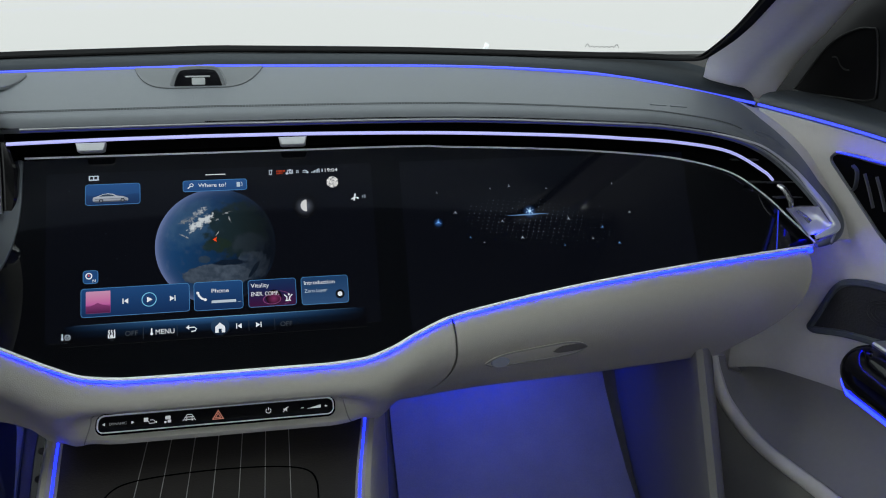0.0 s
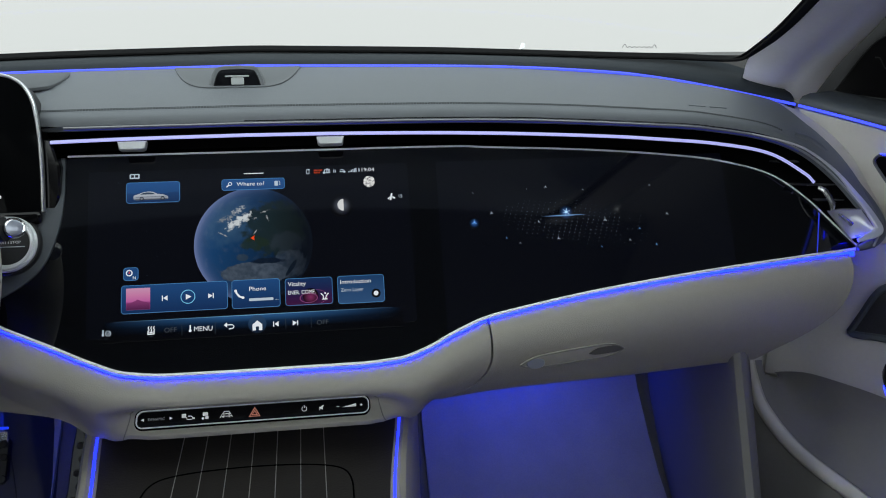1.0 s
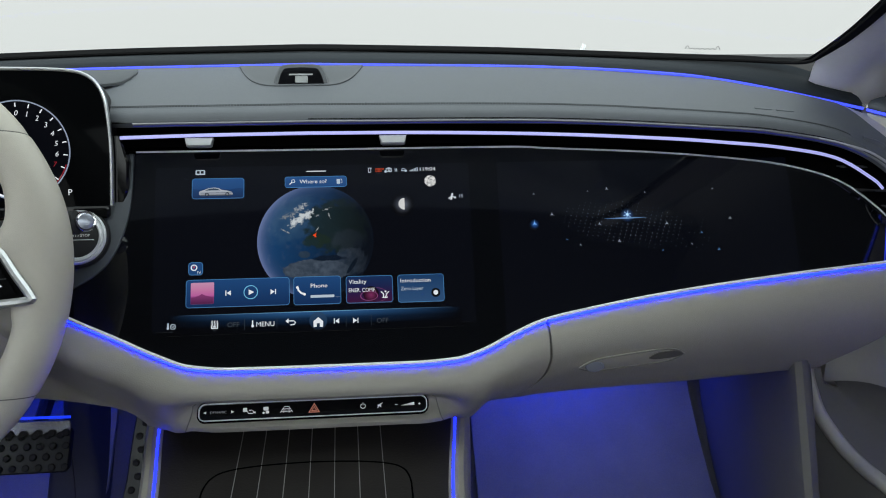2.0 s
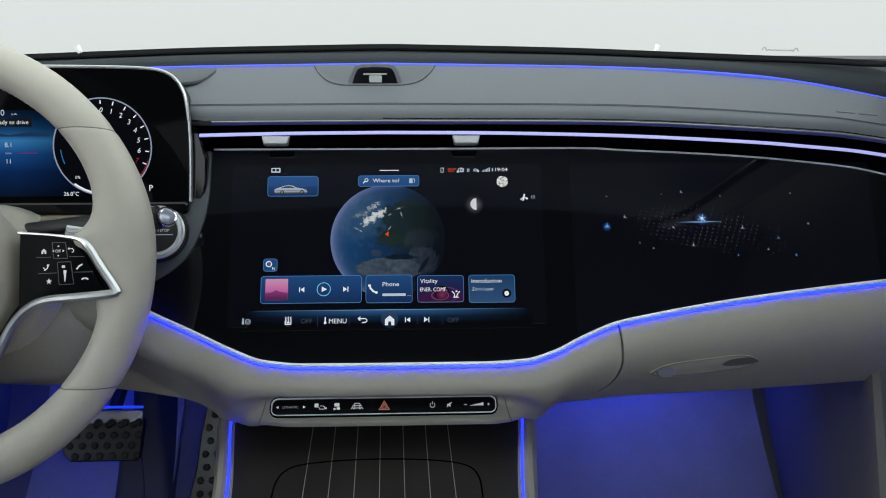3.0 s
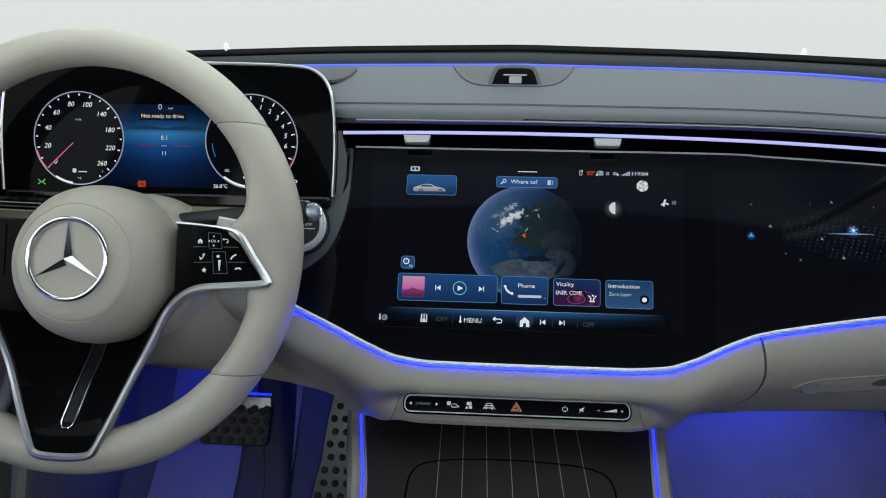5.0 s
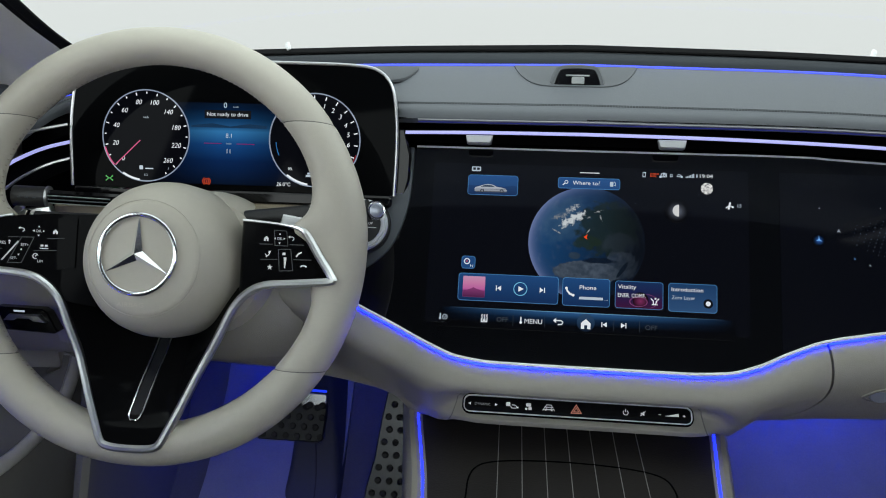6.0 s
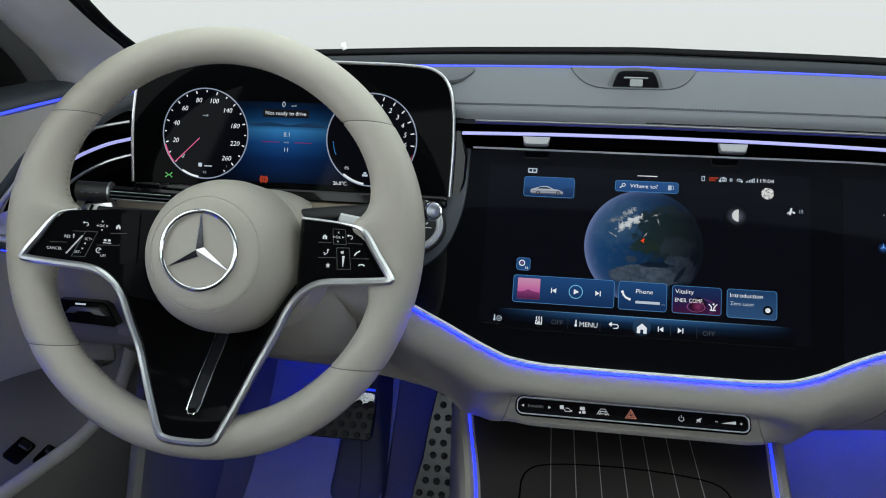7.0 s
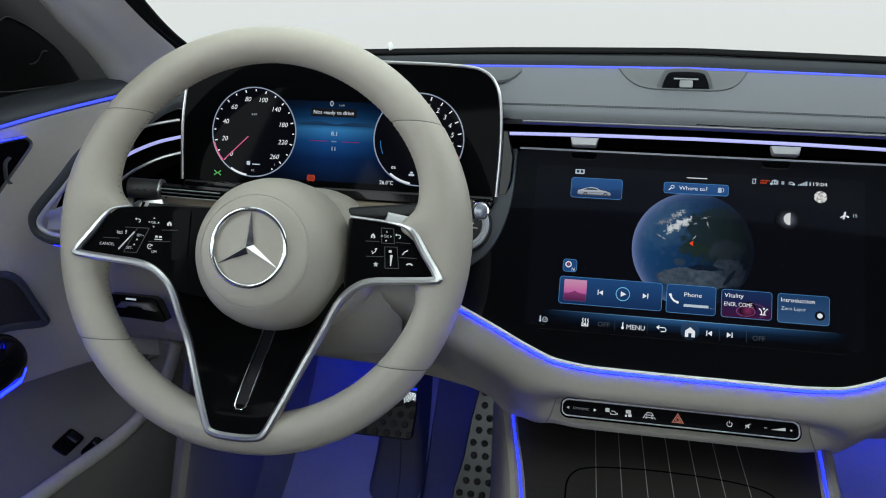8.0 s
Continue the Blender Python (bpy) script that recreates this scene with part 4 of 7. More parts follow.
    col = blend(math_node("MULTIPLY", math_node("SUBTRACT", noise_node(3.2, 7), 0.52), 2.0, True), col, (0.010, 0.038, 0.090))
    col = blend(dim(blob(0.40, 0.28, 0.60, 0.50, 2.0, 0.35), 0.85), col, (0.008, 0.016, 0.014))
    col = blend(dim(blob(0.02, 0.02, 0.24, 0.14, 2.4, 0.4), 0.8), col, (0.010, 0.020, 0.012))
    sand = blend(math_node("MULTIPLY", math_node("SUBTRACT", noise_node(9, 6, 5), 0.35), 2.6, True), (0.026, 0.040, 0.060), (0.060, 0.080, 0.110))
    col = blend(blob(0.02, -0.50, 0.58, 0.20, 0.8, 0.10), col, sand)
    col = blend(dim(blob(0.60, -0.36, 0.30, 0.26, 1.2, 0.2), 0.6), col, sand)
    col = blend(dim(blob(-0.20, -0.22, 0.11, 0.07, 1.8, 0.4), 0.6), col, (0.026, 0.040, 0.050))
    col = blend(dim(blob(0.58, 0.02, 0.34, 0.20, 2.2, 0.5), 0.5), col, (0.022, 0.032, 0.044))
    col = blend(blob(0.24, -0.30, 0.30, 0.055, 1.6, 0.4), col, (0.003, 0.008, 0.018))
    col = blend(blob(0.62, -0.44, 0.04, 0.18, 0.8, 0.4, -0.6), col, (0.004, 0.010, 0.020))
    col = blend(blob(-0.25, 0.42, 0.26, 0.090, 5.0, 0.9, 0.56, 15), col, (0.50, 0.54, 0.56))
    for cx, cz, rx, rz, turn, tone in ((-0.24, 0.62, 0.15, 0.05, 0.5, 0.40), (-0.36, 0.52, 0.13, 0.035, 0.8, 0.24), (-0.50, 0.46, 0.10, 0.04, 0.5, 0.20), (-0.52, 0.20, 0.09, 0.014, -0.5, 0.30), (0.03, 0.22, 0.07, 0.012, 1.0, 0.34), (0.24, 0.46, 0.06, 0.013, 1.9, 0.36), (0.21, 0.58, 0.07, 0.014, 0.3, 0.34), (0.02, 0.46, 0.05, 0.018, 0.2, 0.34)):
        col = blend(dim(blob(cx, cz, rx, rz, 7.0, 1.6, turn, 24), 0.8), col, (tone, tone * 1.06, tone * 1.1))
    wisp = math_node("MULTIPLY", math_node("SUBTRACT", noise_node(6.5, 9, 2), 0.56), 2.2, True)
    col = blend(math_node("MULTIPLY", wisp, math_node("MULTIPLY", day, 0.30)), col, (0.16, 0.20, 0.25))
    rim = math_node("MULTIPLY", math_node("POWER", r2, 6.0), math_node("MULTIPLY", math_node("SUBTRACT", 0.35, x), 0.80, True))
    col = blend(rim, col, (0.13, 0.17, 0.33))
    rim = math_node("MULTIPLY", math_node("POWER", r2, 14.0), 0.06, True)
    col = blend(rim, col, (0.10, 0.14, 0.30))
    col = blend(math_node("MULTIPLY", math_node("SUBTRACT", x, 0.25), 1.15, True), col, (0.0015, 0.0025, 0.004))
    l.new(col, n["Principled BSDF"].inputs["Emission Color"])
    return m


TILE = lit_ramp("tile_blue", (0.006, 0.026, 0.095), (0.014, 0.068, 0.21), "Z", zs(-0.028), zs(0.001), 0.8)
TILE_TOP = lit_ramp("tile_top", (0.010, 0.05, 0.17), (0.02, 0.09, 0.27), "Z", zs(0.084), zs(0.106), 0.8)
part("passenger_picture", slab([(x, (mono(x, EDGE) - 0.530) / 0.844) for x in np.linspace(0.1945, 0.5145, 40)] + [(0.5145, 0.118), (0.1945, 0.118)], 0, 0.0004, SCREEN), lit("map", (0.0009, 0.0013, 0.0026)), display, "dark star drift picture", smooth=False)
map_picture = part("map_picture", slab(rrect(0.0045, 0.034, 0.320, 0.168, 0.003, 3), 0, 0.0004, SCREEN), lit("map", (0.0009, 0.0013, 0.0026)), display, "dark star map picture", smooth=False)
stars = bmesh.new()
rs = random.Random(4)
for _ in range(70):
    x, y, r = rs.uniform(-0.15, 0.16), rs.uniform(-0.03, 0.11), rs.choice((0.00016, 0.0002, 0.00026))
    if (x - 0.0045) ** 2 + (y - 0.0375) ** 2 > 0.062**2:
        slab(disc(x, y, r, 6), 0.0004, 0.0007, SCREEN, 0, stars)
tagged(part("star_points", stars, lit("faint", (0.10, 0.13, 0.17)), display, "tiny star points", smooth=False), kind="stuff")
part("globe", flat([disc(0.0045, 0.0375, 0.0585, 72)], SCREEN, 0.0009, 0.0005), globe_picture(), display, "lit blue globe picture", smooth=False)
part("place_marker", flat([[(0.0016, 0.0435), (0.0055, 0.0463), (0.0048, 0.0436), (0.0053, 0.0410)]], SCREEN, 0.0013), RED, display, "small red arrow", smooth=False)


def tile(x0, y1, x1, y0, material, r=0.003, name="tile", rim=0.0005):
    t = part(name, flat([rrect((x0 + x1) / 2, (y0 + y1) / 2, x1 - x0, y1 - y0, r)], SCREEN, 0.0014, 0.0006), material, display, smooth=False)
    o = rrect((x0 + x1) / 2, (y0 + y1) / 2, x1 - x0, y1 - y0, r)
    i = rrect((x0 + x1) / 2, (y0 + y1) / 2, x1 - x0 - 2 * rim, y1 - y0 - 2 * rim, r - rim)
    bm = bmesh.new()
    vo, vi = [bm.verts.new(SCREEN @ V(*p, 0.0018)) for p in o], [bm.verts.new(SCREEN @ V(*p, 0.0018)) for p in i]
    for k in range(len(o)):
        bm.faces.new((vo[k - 1], vo[k], vi[k], vi[k - 1]))
    part("outline", bm, EDGE_BLUE, t, smooth=False)
    return t


def skip(cx, cy, k, forward=True):
    s = 1 if forward else -1
    return [[(cx - s * 0.0026 * k, cy + 0.0026 * k), (cx - s * 0.0026 * k, cy - 0.0026 * k), (cx + s * 0.0014 * k, cy)][:: s], rrect(cx + s * 0.0022 * k, cy, 0.0009 * k, 0.0052 * k, 0.0001, 1)]


S3 = 0.0021
media = tile(-0.123, 0.001, -0.022, -0.027, TILE)
part("cover_art", flat([rrect(-0.107, -0.0128, 0.0225, 0.0215, 0.0006, 2)], SCREEN, S3), lit_ramp("cover_art", (0.10, 0.02, 0.10), (0.62, 0.30, 0.48), "Z", zs(-0.0235), zs(-0.002), 0.8, ((0.38, (0.28, 0.05, 0.22)), (0.46, (0.55, 0.13, 0.38)), (0.75, (0.62, 0.22, 0.42)))), media, "pink sunset cover picture", smooth=False)
part("cover_hills", flat([[(-0.1178, -0.0232), (-0.0962, -0.0232), (-0.0962, -0.0172), (-0.1000, -0.0160), (-0.1040, -0.0150), (-0.1075, -0.0134), (-0.1100, -0.0148), (-0.1145, -0.0165), (-0.1178, -0.0170)]], SCREEN, S3 + 0.0003), lit_ramp("hills", (0.055, 0.010, 0.055), (0.24, 0.045, 0.17), "Z", zs(-0.023), zs(-0.0135), 0.8), media, "purple hills", smooth=False)
part("skip_back", flat(skip(-0.082, -0.0132, 1.0, False), SCREEN, S3), WHITE, media, smooth=False)
part("skip_on", flat(skip(-0.038, -0.0132, 1.0), SCREEN, S3), WHITE, media, smooth=False)
part("play_ring", flat([hoop(-0.060, -0.0130, 0.0066, 0.0007)], SCREEN, S3), CYAN, media, smooth=False)
part("play_sign", flat([[(-0.0620, -0.0158), (-0.0567, -0.0130), (-0.0620, -0.0102)]], SCREEN, S3), WHITE, media, smooth=False)
phone = tile(-0.018, 0.001, 0.029, -0.0275, TILE)
part("phone_sign", flat([stroke([(-0.0142, -0.0088), (-0.0132, -0.0125), (-0.0105, -0.0155), (-0.0066, -0.0170)], 0.0019), disc(-0.0142, -0.0098, 0.0014, 10), disc(-0.0072, -0.0168, 0.0014, 10)], SCREEN, S3), WHITE, phone, smooth=False)
write("Phone", -0.001, -0.0105, 0.0042, SCREEN, WHITE, phone, 0.0165, S3)
part("name_bar", flat([rrect(0.0105, -0.0193, 0.0235, 0.0026, 0.0004, 2), disc(0.0242, -0.0205, 0.0003, 6), disc(0.0255, -0.0205, 0.0003, 6), disc(0.0268, -0.0205, 0.0003, 6)], SCREEN, S3), PALE, phone, smooth=False)
vital = tile(0.034, 0.000, 0.081, -0.0275, lit_ramp("tile_wine", (0.050, 0.006, 0.040), (0.008, 0.030, 0.105), "Z", zs(-0.0275), zs(0.0), 0.8, ((0.35, (0.030, 0.010, 0.060)), (0.65, (0.012, 0.018, 0.080)))))
part("vital_glow", flat([disc(0.0590, -0.0185, 0.0078, 32)], SCREEN, S3 - 0.0004), lit_halo("vital_glow", 0.0590, -0.0185, 0.0078, (0.22, 0.03, 0.12), 0.8, 1.2), vital, smooth=False)
part("vital_ring", flat([hoop(0.057, -0.0205, 0.0085, 0.0009), hoop(0.062, -0.0190, 0.0135, 0.0005, -60, 80)], SCREEN @ Matrix.Translation((0.059, -0.0205, 0)) @ Matrix.Diagonal((1, 0.55, 1, 1)) @ Matrix.Translation((-0.059, 0.0205, 0)), S3), lit("rose", (0.20, 0.05, 0.16)), vital, smooth=False)
write("Vitality", 0.0368, -0.0078, 0.0042, SCREEN, WHITE, vital, 0.0178, S3)
write("ENER. COMF.", 0.0368, -0.0163, 0.0040, SCREEN, WHITE, vital, 0.0270, S3)
part("air_sign", flat([stroke([(0.0690, -0.0165), (0.0715, -0.0190), (0.0715, -0.0225)], 0.0010), stroke([(0.0770, -0.0165), (0.0745, -0.0190), (0.0735, -0.0225)], 0.0010), disc(0.0735, -0.0165, 0.0010, 8), stroke([(0.0700, -0.0225), (0.0755, -0.0225)], 0.0010)], SCREEN, S3), WHITE, vital, smooth=False)
intro = tile(0.086, 0.000, 0.133, -0.0283, lit_ramp("tile_slate", (0.030, 0.085, 0.20), (0.012, 0.05, 0.14), "Z", zs(-0.028), zs(0.0), 0.8))
write("Introduction", 0.0890, -0.0080, 0.0040, SCREEN, WHITE, intro, 0.0305, S3)
write("Zero Layer", 0.0892, -0.0160, 0.0036, SCREEN, PALE, intro, 0.0225, S3)
part("info_disc", flat([disc(0.1243, -0.0192, 0.0046, 24)], SCREEN, S3), lit("near_black", (0.003, 0.004, 0.006)), intro, smooth=False)
part("info_dot", flat([disc(0.1243, -0.0192, 0.0024, 16)], SCREEN, S3 + 0.0004), WHITE, intro, smooth=False)
car_tile = tile(-0.119, 0.1055, -0.067, 0.084, TILE_TOP, name="car_tile")
SILVER_PIC = lit_ramp("silver_picture", (0.14, 0.16, 0.20), (0.48, 0.52, 0.58), "Z", zs(0.087), zs(0.097))
on_tile = lambda pts: [(-0.119 + (x - 63) / 265 * 0.052, 0.1055 - (y - 95) / 105 * 0.0215) for x, y in pts]
part("tile_hill", flat([on_tile([(66, 198), (326, 198), (326, 150), (300, 147), (250, 154), (200, 150), (140, 146), (100, 152), (66, 148)])], SCREEN, S3 - 0.0004), lit_ramp("tile_hill", (0.006, 0.024, 0.085), (0.012, 0.052, 0.165), "Z", zs(0.084), zs(0.095), 0.8), car_tile, smooth=False)
body = on_tile([(100, 180), (99, 168), (103, 161), (124, 155), (146, 147), (172, 143), (196, 146), (216, 156), (244, 160), (264, 166), (271, 174), (268, 182), (254, 185), (118, 186)])
part("car_picture", flat([body[::-1]], SCREEN, S3), SILVER_PIC, car_tile, "silver saloon picture", smooth=False)
part("car_windows", flat([on_tile([(130, 158), (150, 149), (172, 147), (193, 150), (208, 158)])[::-1]], SCREEN, S3 + 0.0003), lit("shade_blue", (0.03, 0.05, 0.08)), car_tile, smooth=False)
part("car_shade", flat([on_tile([(108, 181), (264, 180), (262, 185), (110, 187)])], SCREEN, S3 + 0.0002), lit("car_shade", (0.05, 0.06, 0.08)), car_tile, smooth=False)
part("car_sill_line", flat([on_tile([(110, 170), (266, 168), (266, 170), (110, 172)])], SCREEN, S3 + 0.0002), lit("car_line", (0.10, 0.12, 0.15)), car_tile, smooth=False)
for wx in (140, 243):
    (cx, cy), = on_tile([(wx, 179)])
    wheel_pic = part("car_wheel", flat([disc(cx, cy, 0.0020, 14)], SCREEN, S3 + 0.0004), lit("tyre_pic", (0.015, 0.018, 0.025)), car_tile, smooth=False)
    part("car_rim", flat([disc(cx, cy, 0.0012, 12)], SCREEN, S3 + 0.0006), lit("rim_pic", (0.16, 0.18, 0.21)), wheel_pic, smooth=False)
search = tile(-0.026, 0.1057, 0.037, 0.0940, TILE_TOP, 0.0025, name="search_field")
write("Where to?", -0.0110, 0.0982, 0.0041, SCREEN, WHITE, search, 0.0275, S3)
part("lens_sign", flat([hoop(-0.0175, 0.1008, 0.0016, 0.0006, n=20), stroke([(-0.0187, 0.0996), (-0.0212, 0.0974)], 0.0009)], SCREEN, S3), WHITE, search, smooth=False)
part("pump_sign", flat([rrect(0.0285, 0.0998, 0.0034, 0.0050, 0.0004, 2), stroke([(0.0312, 0.0985), (0.0322, 0.0980), (0.0322, 0.1012), (0.0310, 0.1024)], 0.0006)], SCREEN, S3), PALE, search, smooth=False)
compass = tile(-0.121, 0.0188, -0.107, 0.0058, TILE, 0.003, name="compass_tile")
part("compass_ring", flat([hoop(-0.1155, 0.0133, 0.0027, 0.0010, n=24)], SCREEN, S3), WHITE, compass, smooth=False)
part("compass_needle", flat([[(-0.1161, 0.0128), (-0.1149, 0.0128), (-0.1155, 0.0154)]], SCREEN, S3), RED, compass, smooth=False)
write("N", -0.1120, 0.0070, 0.0030, SCREEN, WHITE, compass, None, S3)
part("pull_line", flat([rrect(0.006, 0.1113, 0.0200, 0.0008, 0.0003, 2)], SCREEN), WHITE, display, smooth=False)
part("battery_sign", flat([rrect(-0.111, 0.1120, 0.0095, 0.0050, 0.0008, 3)], SCREEN), PALE, display, smooth=False)
part("battery_marks", flat([rrect(-0.1130, 0.1120, 0.0028, 0.0026, 0.0004, 2), rrect(-0.1090, 0.1120, 0.0028, 0.0026, 0.0004, 2)], SCREEN, 0.0020), lit("near_black", (0.003, 0.004, 0.006)), display, smooth=False)
frame_of = lambda cx, cy, w, h, t: [rrect(cx - w / 2 + t / 2, cy, t, h, t * 0.3, 1), rrect(cx + w / 2 - t / 2, cy, t, h, t * 0.3, 1), rrect(cx, cy + h / 2 - t / 2, w - 2 * t, t, t * 0.3, 1), rrect(cx, cy - h / 2 + t / 2, w - 2 * t, t, t * 0.3, 1)]
part("phone_status", flat(frame_of(0.061, 0.1113, 0.0030, 0.0052, 0.0006) + [disc(0.0623, 0.1133, 0.0008, 8)], SCREEN), PALE, display, smooth=False)
part("camera_status", flat(frame_of(0.0808, 0.1112, 0.0060, 0.0040, 0.0007) + [hoop(0.0812, 0.1112, 0.0011, 0.0007, n=16), rrect(0.0808, 0.1135, 0.0024, 0.0008, 0.0002, 1), disc(0.0775, 0.1096, 0.0013, 8)], SCREEN), PALE, display, smooth=False)
part("network_status", flat([rrect(0.0875 + 0.0015 * (k % 2), 0.1120 - 0.0018 * (k // 2), 0.0010, 0.0013, 0.0002, 1) for k in range(4)], SCREEN), PALE, display, smooth=False)
part("route_status", flat([stroke([(0.0940, 0.1118), (0.0958, 0.1124), (0.0982, 0.1116)], 0.0007), stroke([(0.0936, 0.1104), (0.0975, 0.1102)], 0.0007), disc(0.0985, 0.1101, 0.0012, 10)], SCREEN), PALE, display, smooth=False)
part("signal_status", flat([rrect(0.1030 + 0.0015 * k, 0.1098 + 0.00035 * k, 0.0010, 0.0010 + 0.0007 * k, 0.0002, 1) for k in range(6)], SCREEN), PALE, display, smooth=False)
part("battery_status", flat([rrect(0.1137, 0.1113, 0.0012, 0.0032, 0.0003, 2), rrect(0.1137, 0.1133, 0.0006, 0.0006, 0.0001, 1)], SCREEN), PALE, display, smooth=False)
part("status_warning", flat([rrect(0.0675 + 0.0013 * k, 0.1124, 0.0009, 0.0017, 0.0002, 1) for k in range(7)] + [rrect(0.0675 + 0.0013 * k, 0.1100, 0.0009, 0.0017, 0.0002, 1) for k in range(5)], SCREEN), lit("rust", (0.35, 0.04, 0.01)), display, smooth=False)
write("19:04", 0.1165, 0.1097, 0.0038, SCREEN, WHITE, display, 0.0130)


def moon(cx, cy, r, half=False):
    m = lit_ramp("moon_half" if half else "moon", (0.55, 0.57, 0.58), (0.62, 0.62, 0.60), "X", cx - r, cx + r)
    n, l = m.node_tree.nodes, m.node_tree.links
    tc, tex, ramp = n.new("ShaderNodeTexCoord"), n.new("ShaderNodeTexNoise"), n.new("ShaderNodeValToRGB")
    tex.inputs["Scale"].default_value, tex.inputs["Detail"].default_value = 330.0, 4
    ramp.color_ramp.elements[0].position, ramp.color_ramp.elements[0].color = 0.40, (0.16, 0.17, 0.18, 1)
    ramp.color_ramp.elements[1].position, ramp.color_ramp.elements[1].color = 0.62, (0.72, 0.72, 0.70, 1)
    l.new(tc.outputs["Object"], tex.inputs["Vector"])
    l.new(tex.outputs["Fac"], ramp.inputs[0])
    if not half:
        l.new(ramp.outputs[0], n["Principled BSDF"].inputs["Emission Color"])
    else:
        part("moon_halo", flat([disc(cx, cy, 0.0125, 36)], SCREEN, 0.0010), lit_halo("moon_halo", cx, cy, 0.0125, (0.42, 0.48, 0.62), 0.40, 2.6), display, "soft glow round the half moon", smooth=False)
    o = disc(cx, cy, r, 28) if not half else [(cx + 0.002, cy + r)] + [(cx + 0.002 + r * math.cos(a), cy + r * math.sin(a)) for a in np.linspace(math.pi / 2, 1.5 * math.pi, 18)]
    return part("moon", flat([o], SCREEN), m, display, "small lit moon", smooth=False)


moon(0.1235, 0.0985, 0.0060), moon(0.094, 0.0745, 0.0062, True)
part("seat_sign", flat([disc(0.1462, 0.0842, 0.0009, 10), stroke([(0.1461, 0.0838), (0.1452, 0.0806), (0.1447, 0.0776)], 0.0017), stroke([(0.1420, 0.0790), (0.1452, 0.0812), (0.1484, 0.0806)], 0.0011), disc(0.1488, 0.0800, 0.0010, 8)], SCREEN), WHITE, display, smooth=False)
write("15", 0.1535, 0.0800, 0.0034, SCREEN, PALE, display)

# Climate bar along the bottom of the picture.
bar_glow = lit_ramp("bar_glow", (0.0, 0.0, 0.0), (0.020, 0.085, 0.22), "Z", zs(-0.054), zs(-0.0345), 0.9, ((0.35, (0.0, 0.0006, 0.002)), (0.7, (0.004, 0.018, 0.05))), (0.005, 0.03, 0.145))
part("climate_bar", flat([[(-0.140, -0.054), (0.150, -0.054), (0.150, -0.0345), (-0.140, -0.0345)]], SCREEN, 0.0009), bar_glow, display, "blue climate bar", smooth=False)
part("climate_line", flat([rrect(0.005, -0.0343, 0.27, 0.0006, 0.0002, 1)], SCREEN, 0.0012), lit_ramp("line_glow", (0.004, 0.012, 0.03), (0.004, 0.012, 0.03), "X", -0.13, 0.14, 1.0, ((0.5, (0.14, 0.34, 0.55)),)), display, smooth=False)
part("timer_sign", flat([rrect(-0.1395, -0.0437, 0.0013, 0.0052, 0.0006, 3), disc(-0.1395, -0.0463, 0.0012, 10), hoop(-0.1348, -0.0448, 0.0024, 0.0006, n=24), stroke([(-0.1362, -0.0445), (-0.1350, -0.0456), (-0.1334, -0.0438)], 0.0006)], SCREEN), PALE, display, smooth=False)
part("seat_heat_sign", flat([rrect(-0.0950, -0.0478, 0.0066, 0.0009, 0.0003, 2), rrect(-0.0978, -0.0460, 0.0010, 0.0034, 0.0003, 1), rrect(-0.0922, -0.0460, 0.0010, 0.0034, 0.0003, 1), rrect(-0.0950, -0.0462, 0.0030, 0.0016, 0.0003, 1)] + [stroke([(-0.0975 + 0.0025 * k, -0.0452), (-0.0968 + 0.0025 * k, -0.0435), (-0.0977 + 0.0025 * k, -0.0420), (-0.0970 + 0.0025 * k, -0.0402)], 0.0009) for k in range(3)], SCREEN), WHITE, display, smooth=False)
DIVIDER = lit("divider", (0.030, 0.042, 0.055))
for x in (-0.0660, -0.0345, 0.0335, 0.0585):
    part("bar_divider", flat([rrect(x, -0.0450, 0.0003, 0.0110, 0.0001, 1)], SCREEN), DIVIDER, display, smooth=False)
for x in (-0.1365, -0.0950):
    part("sign_mark", flat([rrect(x, -0.0500, 0.0030, 0.0004, 0.0001, 1)], SCREEN), DIVIDER, display, smooth=False)
write("OFF", -0.0825, -0.0470, 0.0046, SCREEN, DIM, display, 0.0115)
write("MENU", -0.0545, -0.0475, 0.0048, SCREEN, WHITE, display, 0.0175)
part("thermometer_sign", flat([rrect(-0.0582, -0.0435, 0.0012, 0.0050, 0.0006, 3), disc(-0.0582, -0.0466, 0.0014, 10)], SCREEN), WHITE, display, smooth=False)
part("back_sign", flat([stroke([(-0.0240, -0.0430), (-0.0180, -0.0430), (-0.0165, -0.0447), (-0.0175, -0.0466), (-0.0215, -0.0470)], 0.0010), [(-0.0262, -0.0430), (-0.0232, -0.0455), (-0.0232, -0.0405)]], SCREEN), WHITE, display, smooth=False)
home = part("home_disc", flat([disc(0.006, -0.0438, 0.0088, 36)], SCREEN, 0.0013), lit_ramp("home_glow", (0.002, 0.006, 0.015), (0.02, 0.055, 0.12), "Z", zs(-0.052), zs(-0.035)), display, smooth=False)
part("home_sign", flat([[(0.0013, -0.0500), (0.0045, -0.0500), (0.0045, -0.0462), (0.0075, -0.0462), (0.0075, -0.0500), (0.0107, -0.0500), (0.0107, -0.0442), (0.0060, -0.0402), (0.0013, -0.0442)]], SCREEN, 0.0019), WHITE, home, smooth=False)
part("skip_back", flat(skip(0.024, -0.0447, 1.0, False), SCREEN), WHITE, display, smooth=False)
part("skip_on", flat(skip(0.043, -0.0447, 1.0), SCREEN), WHITE, display, smooth=False)
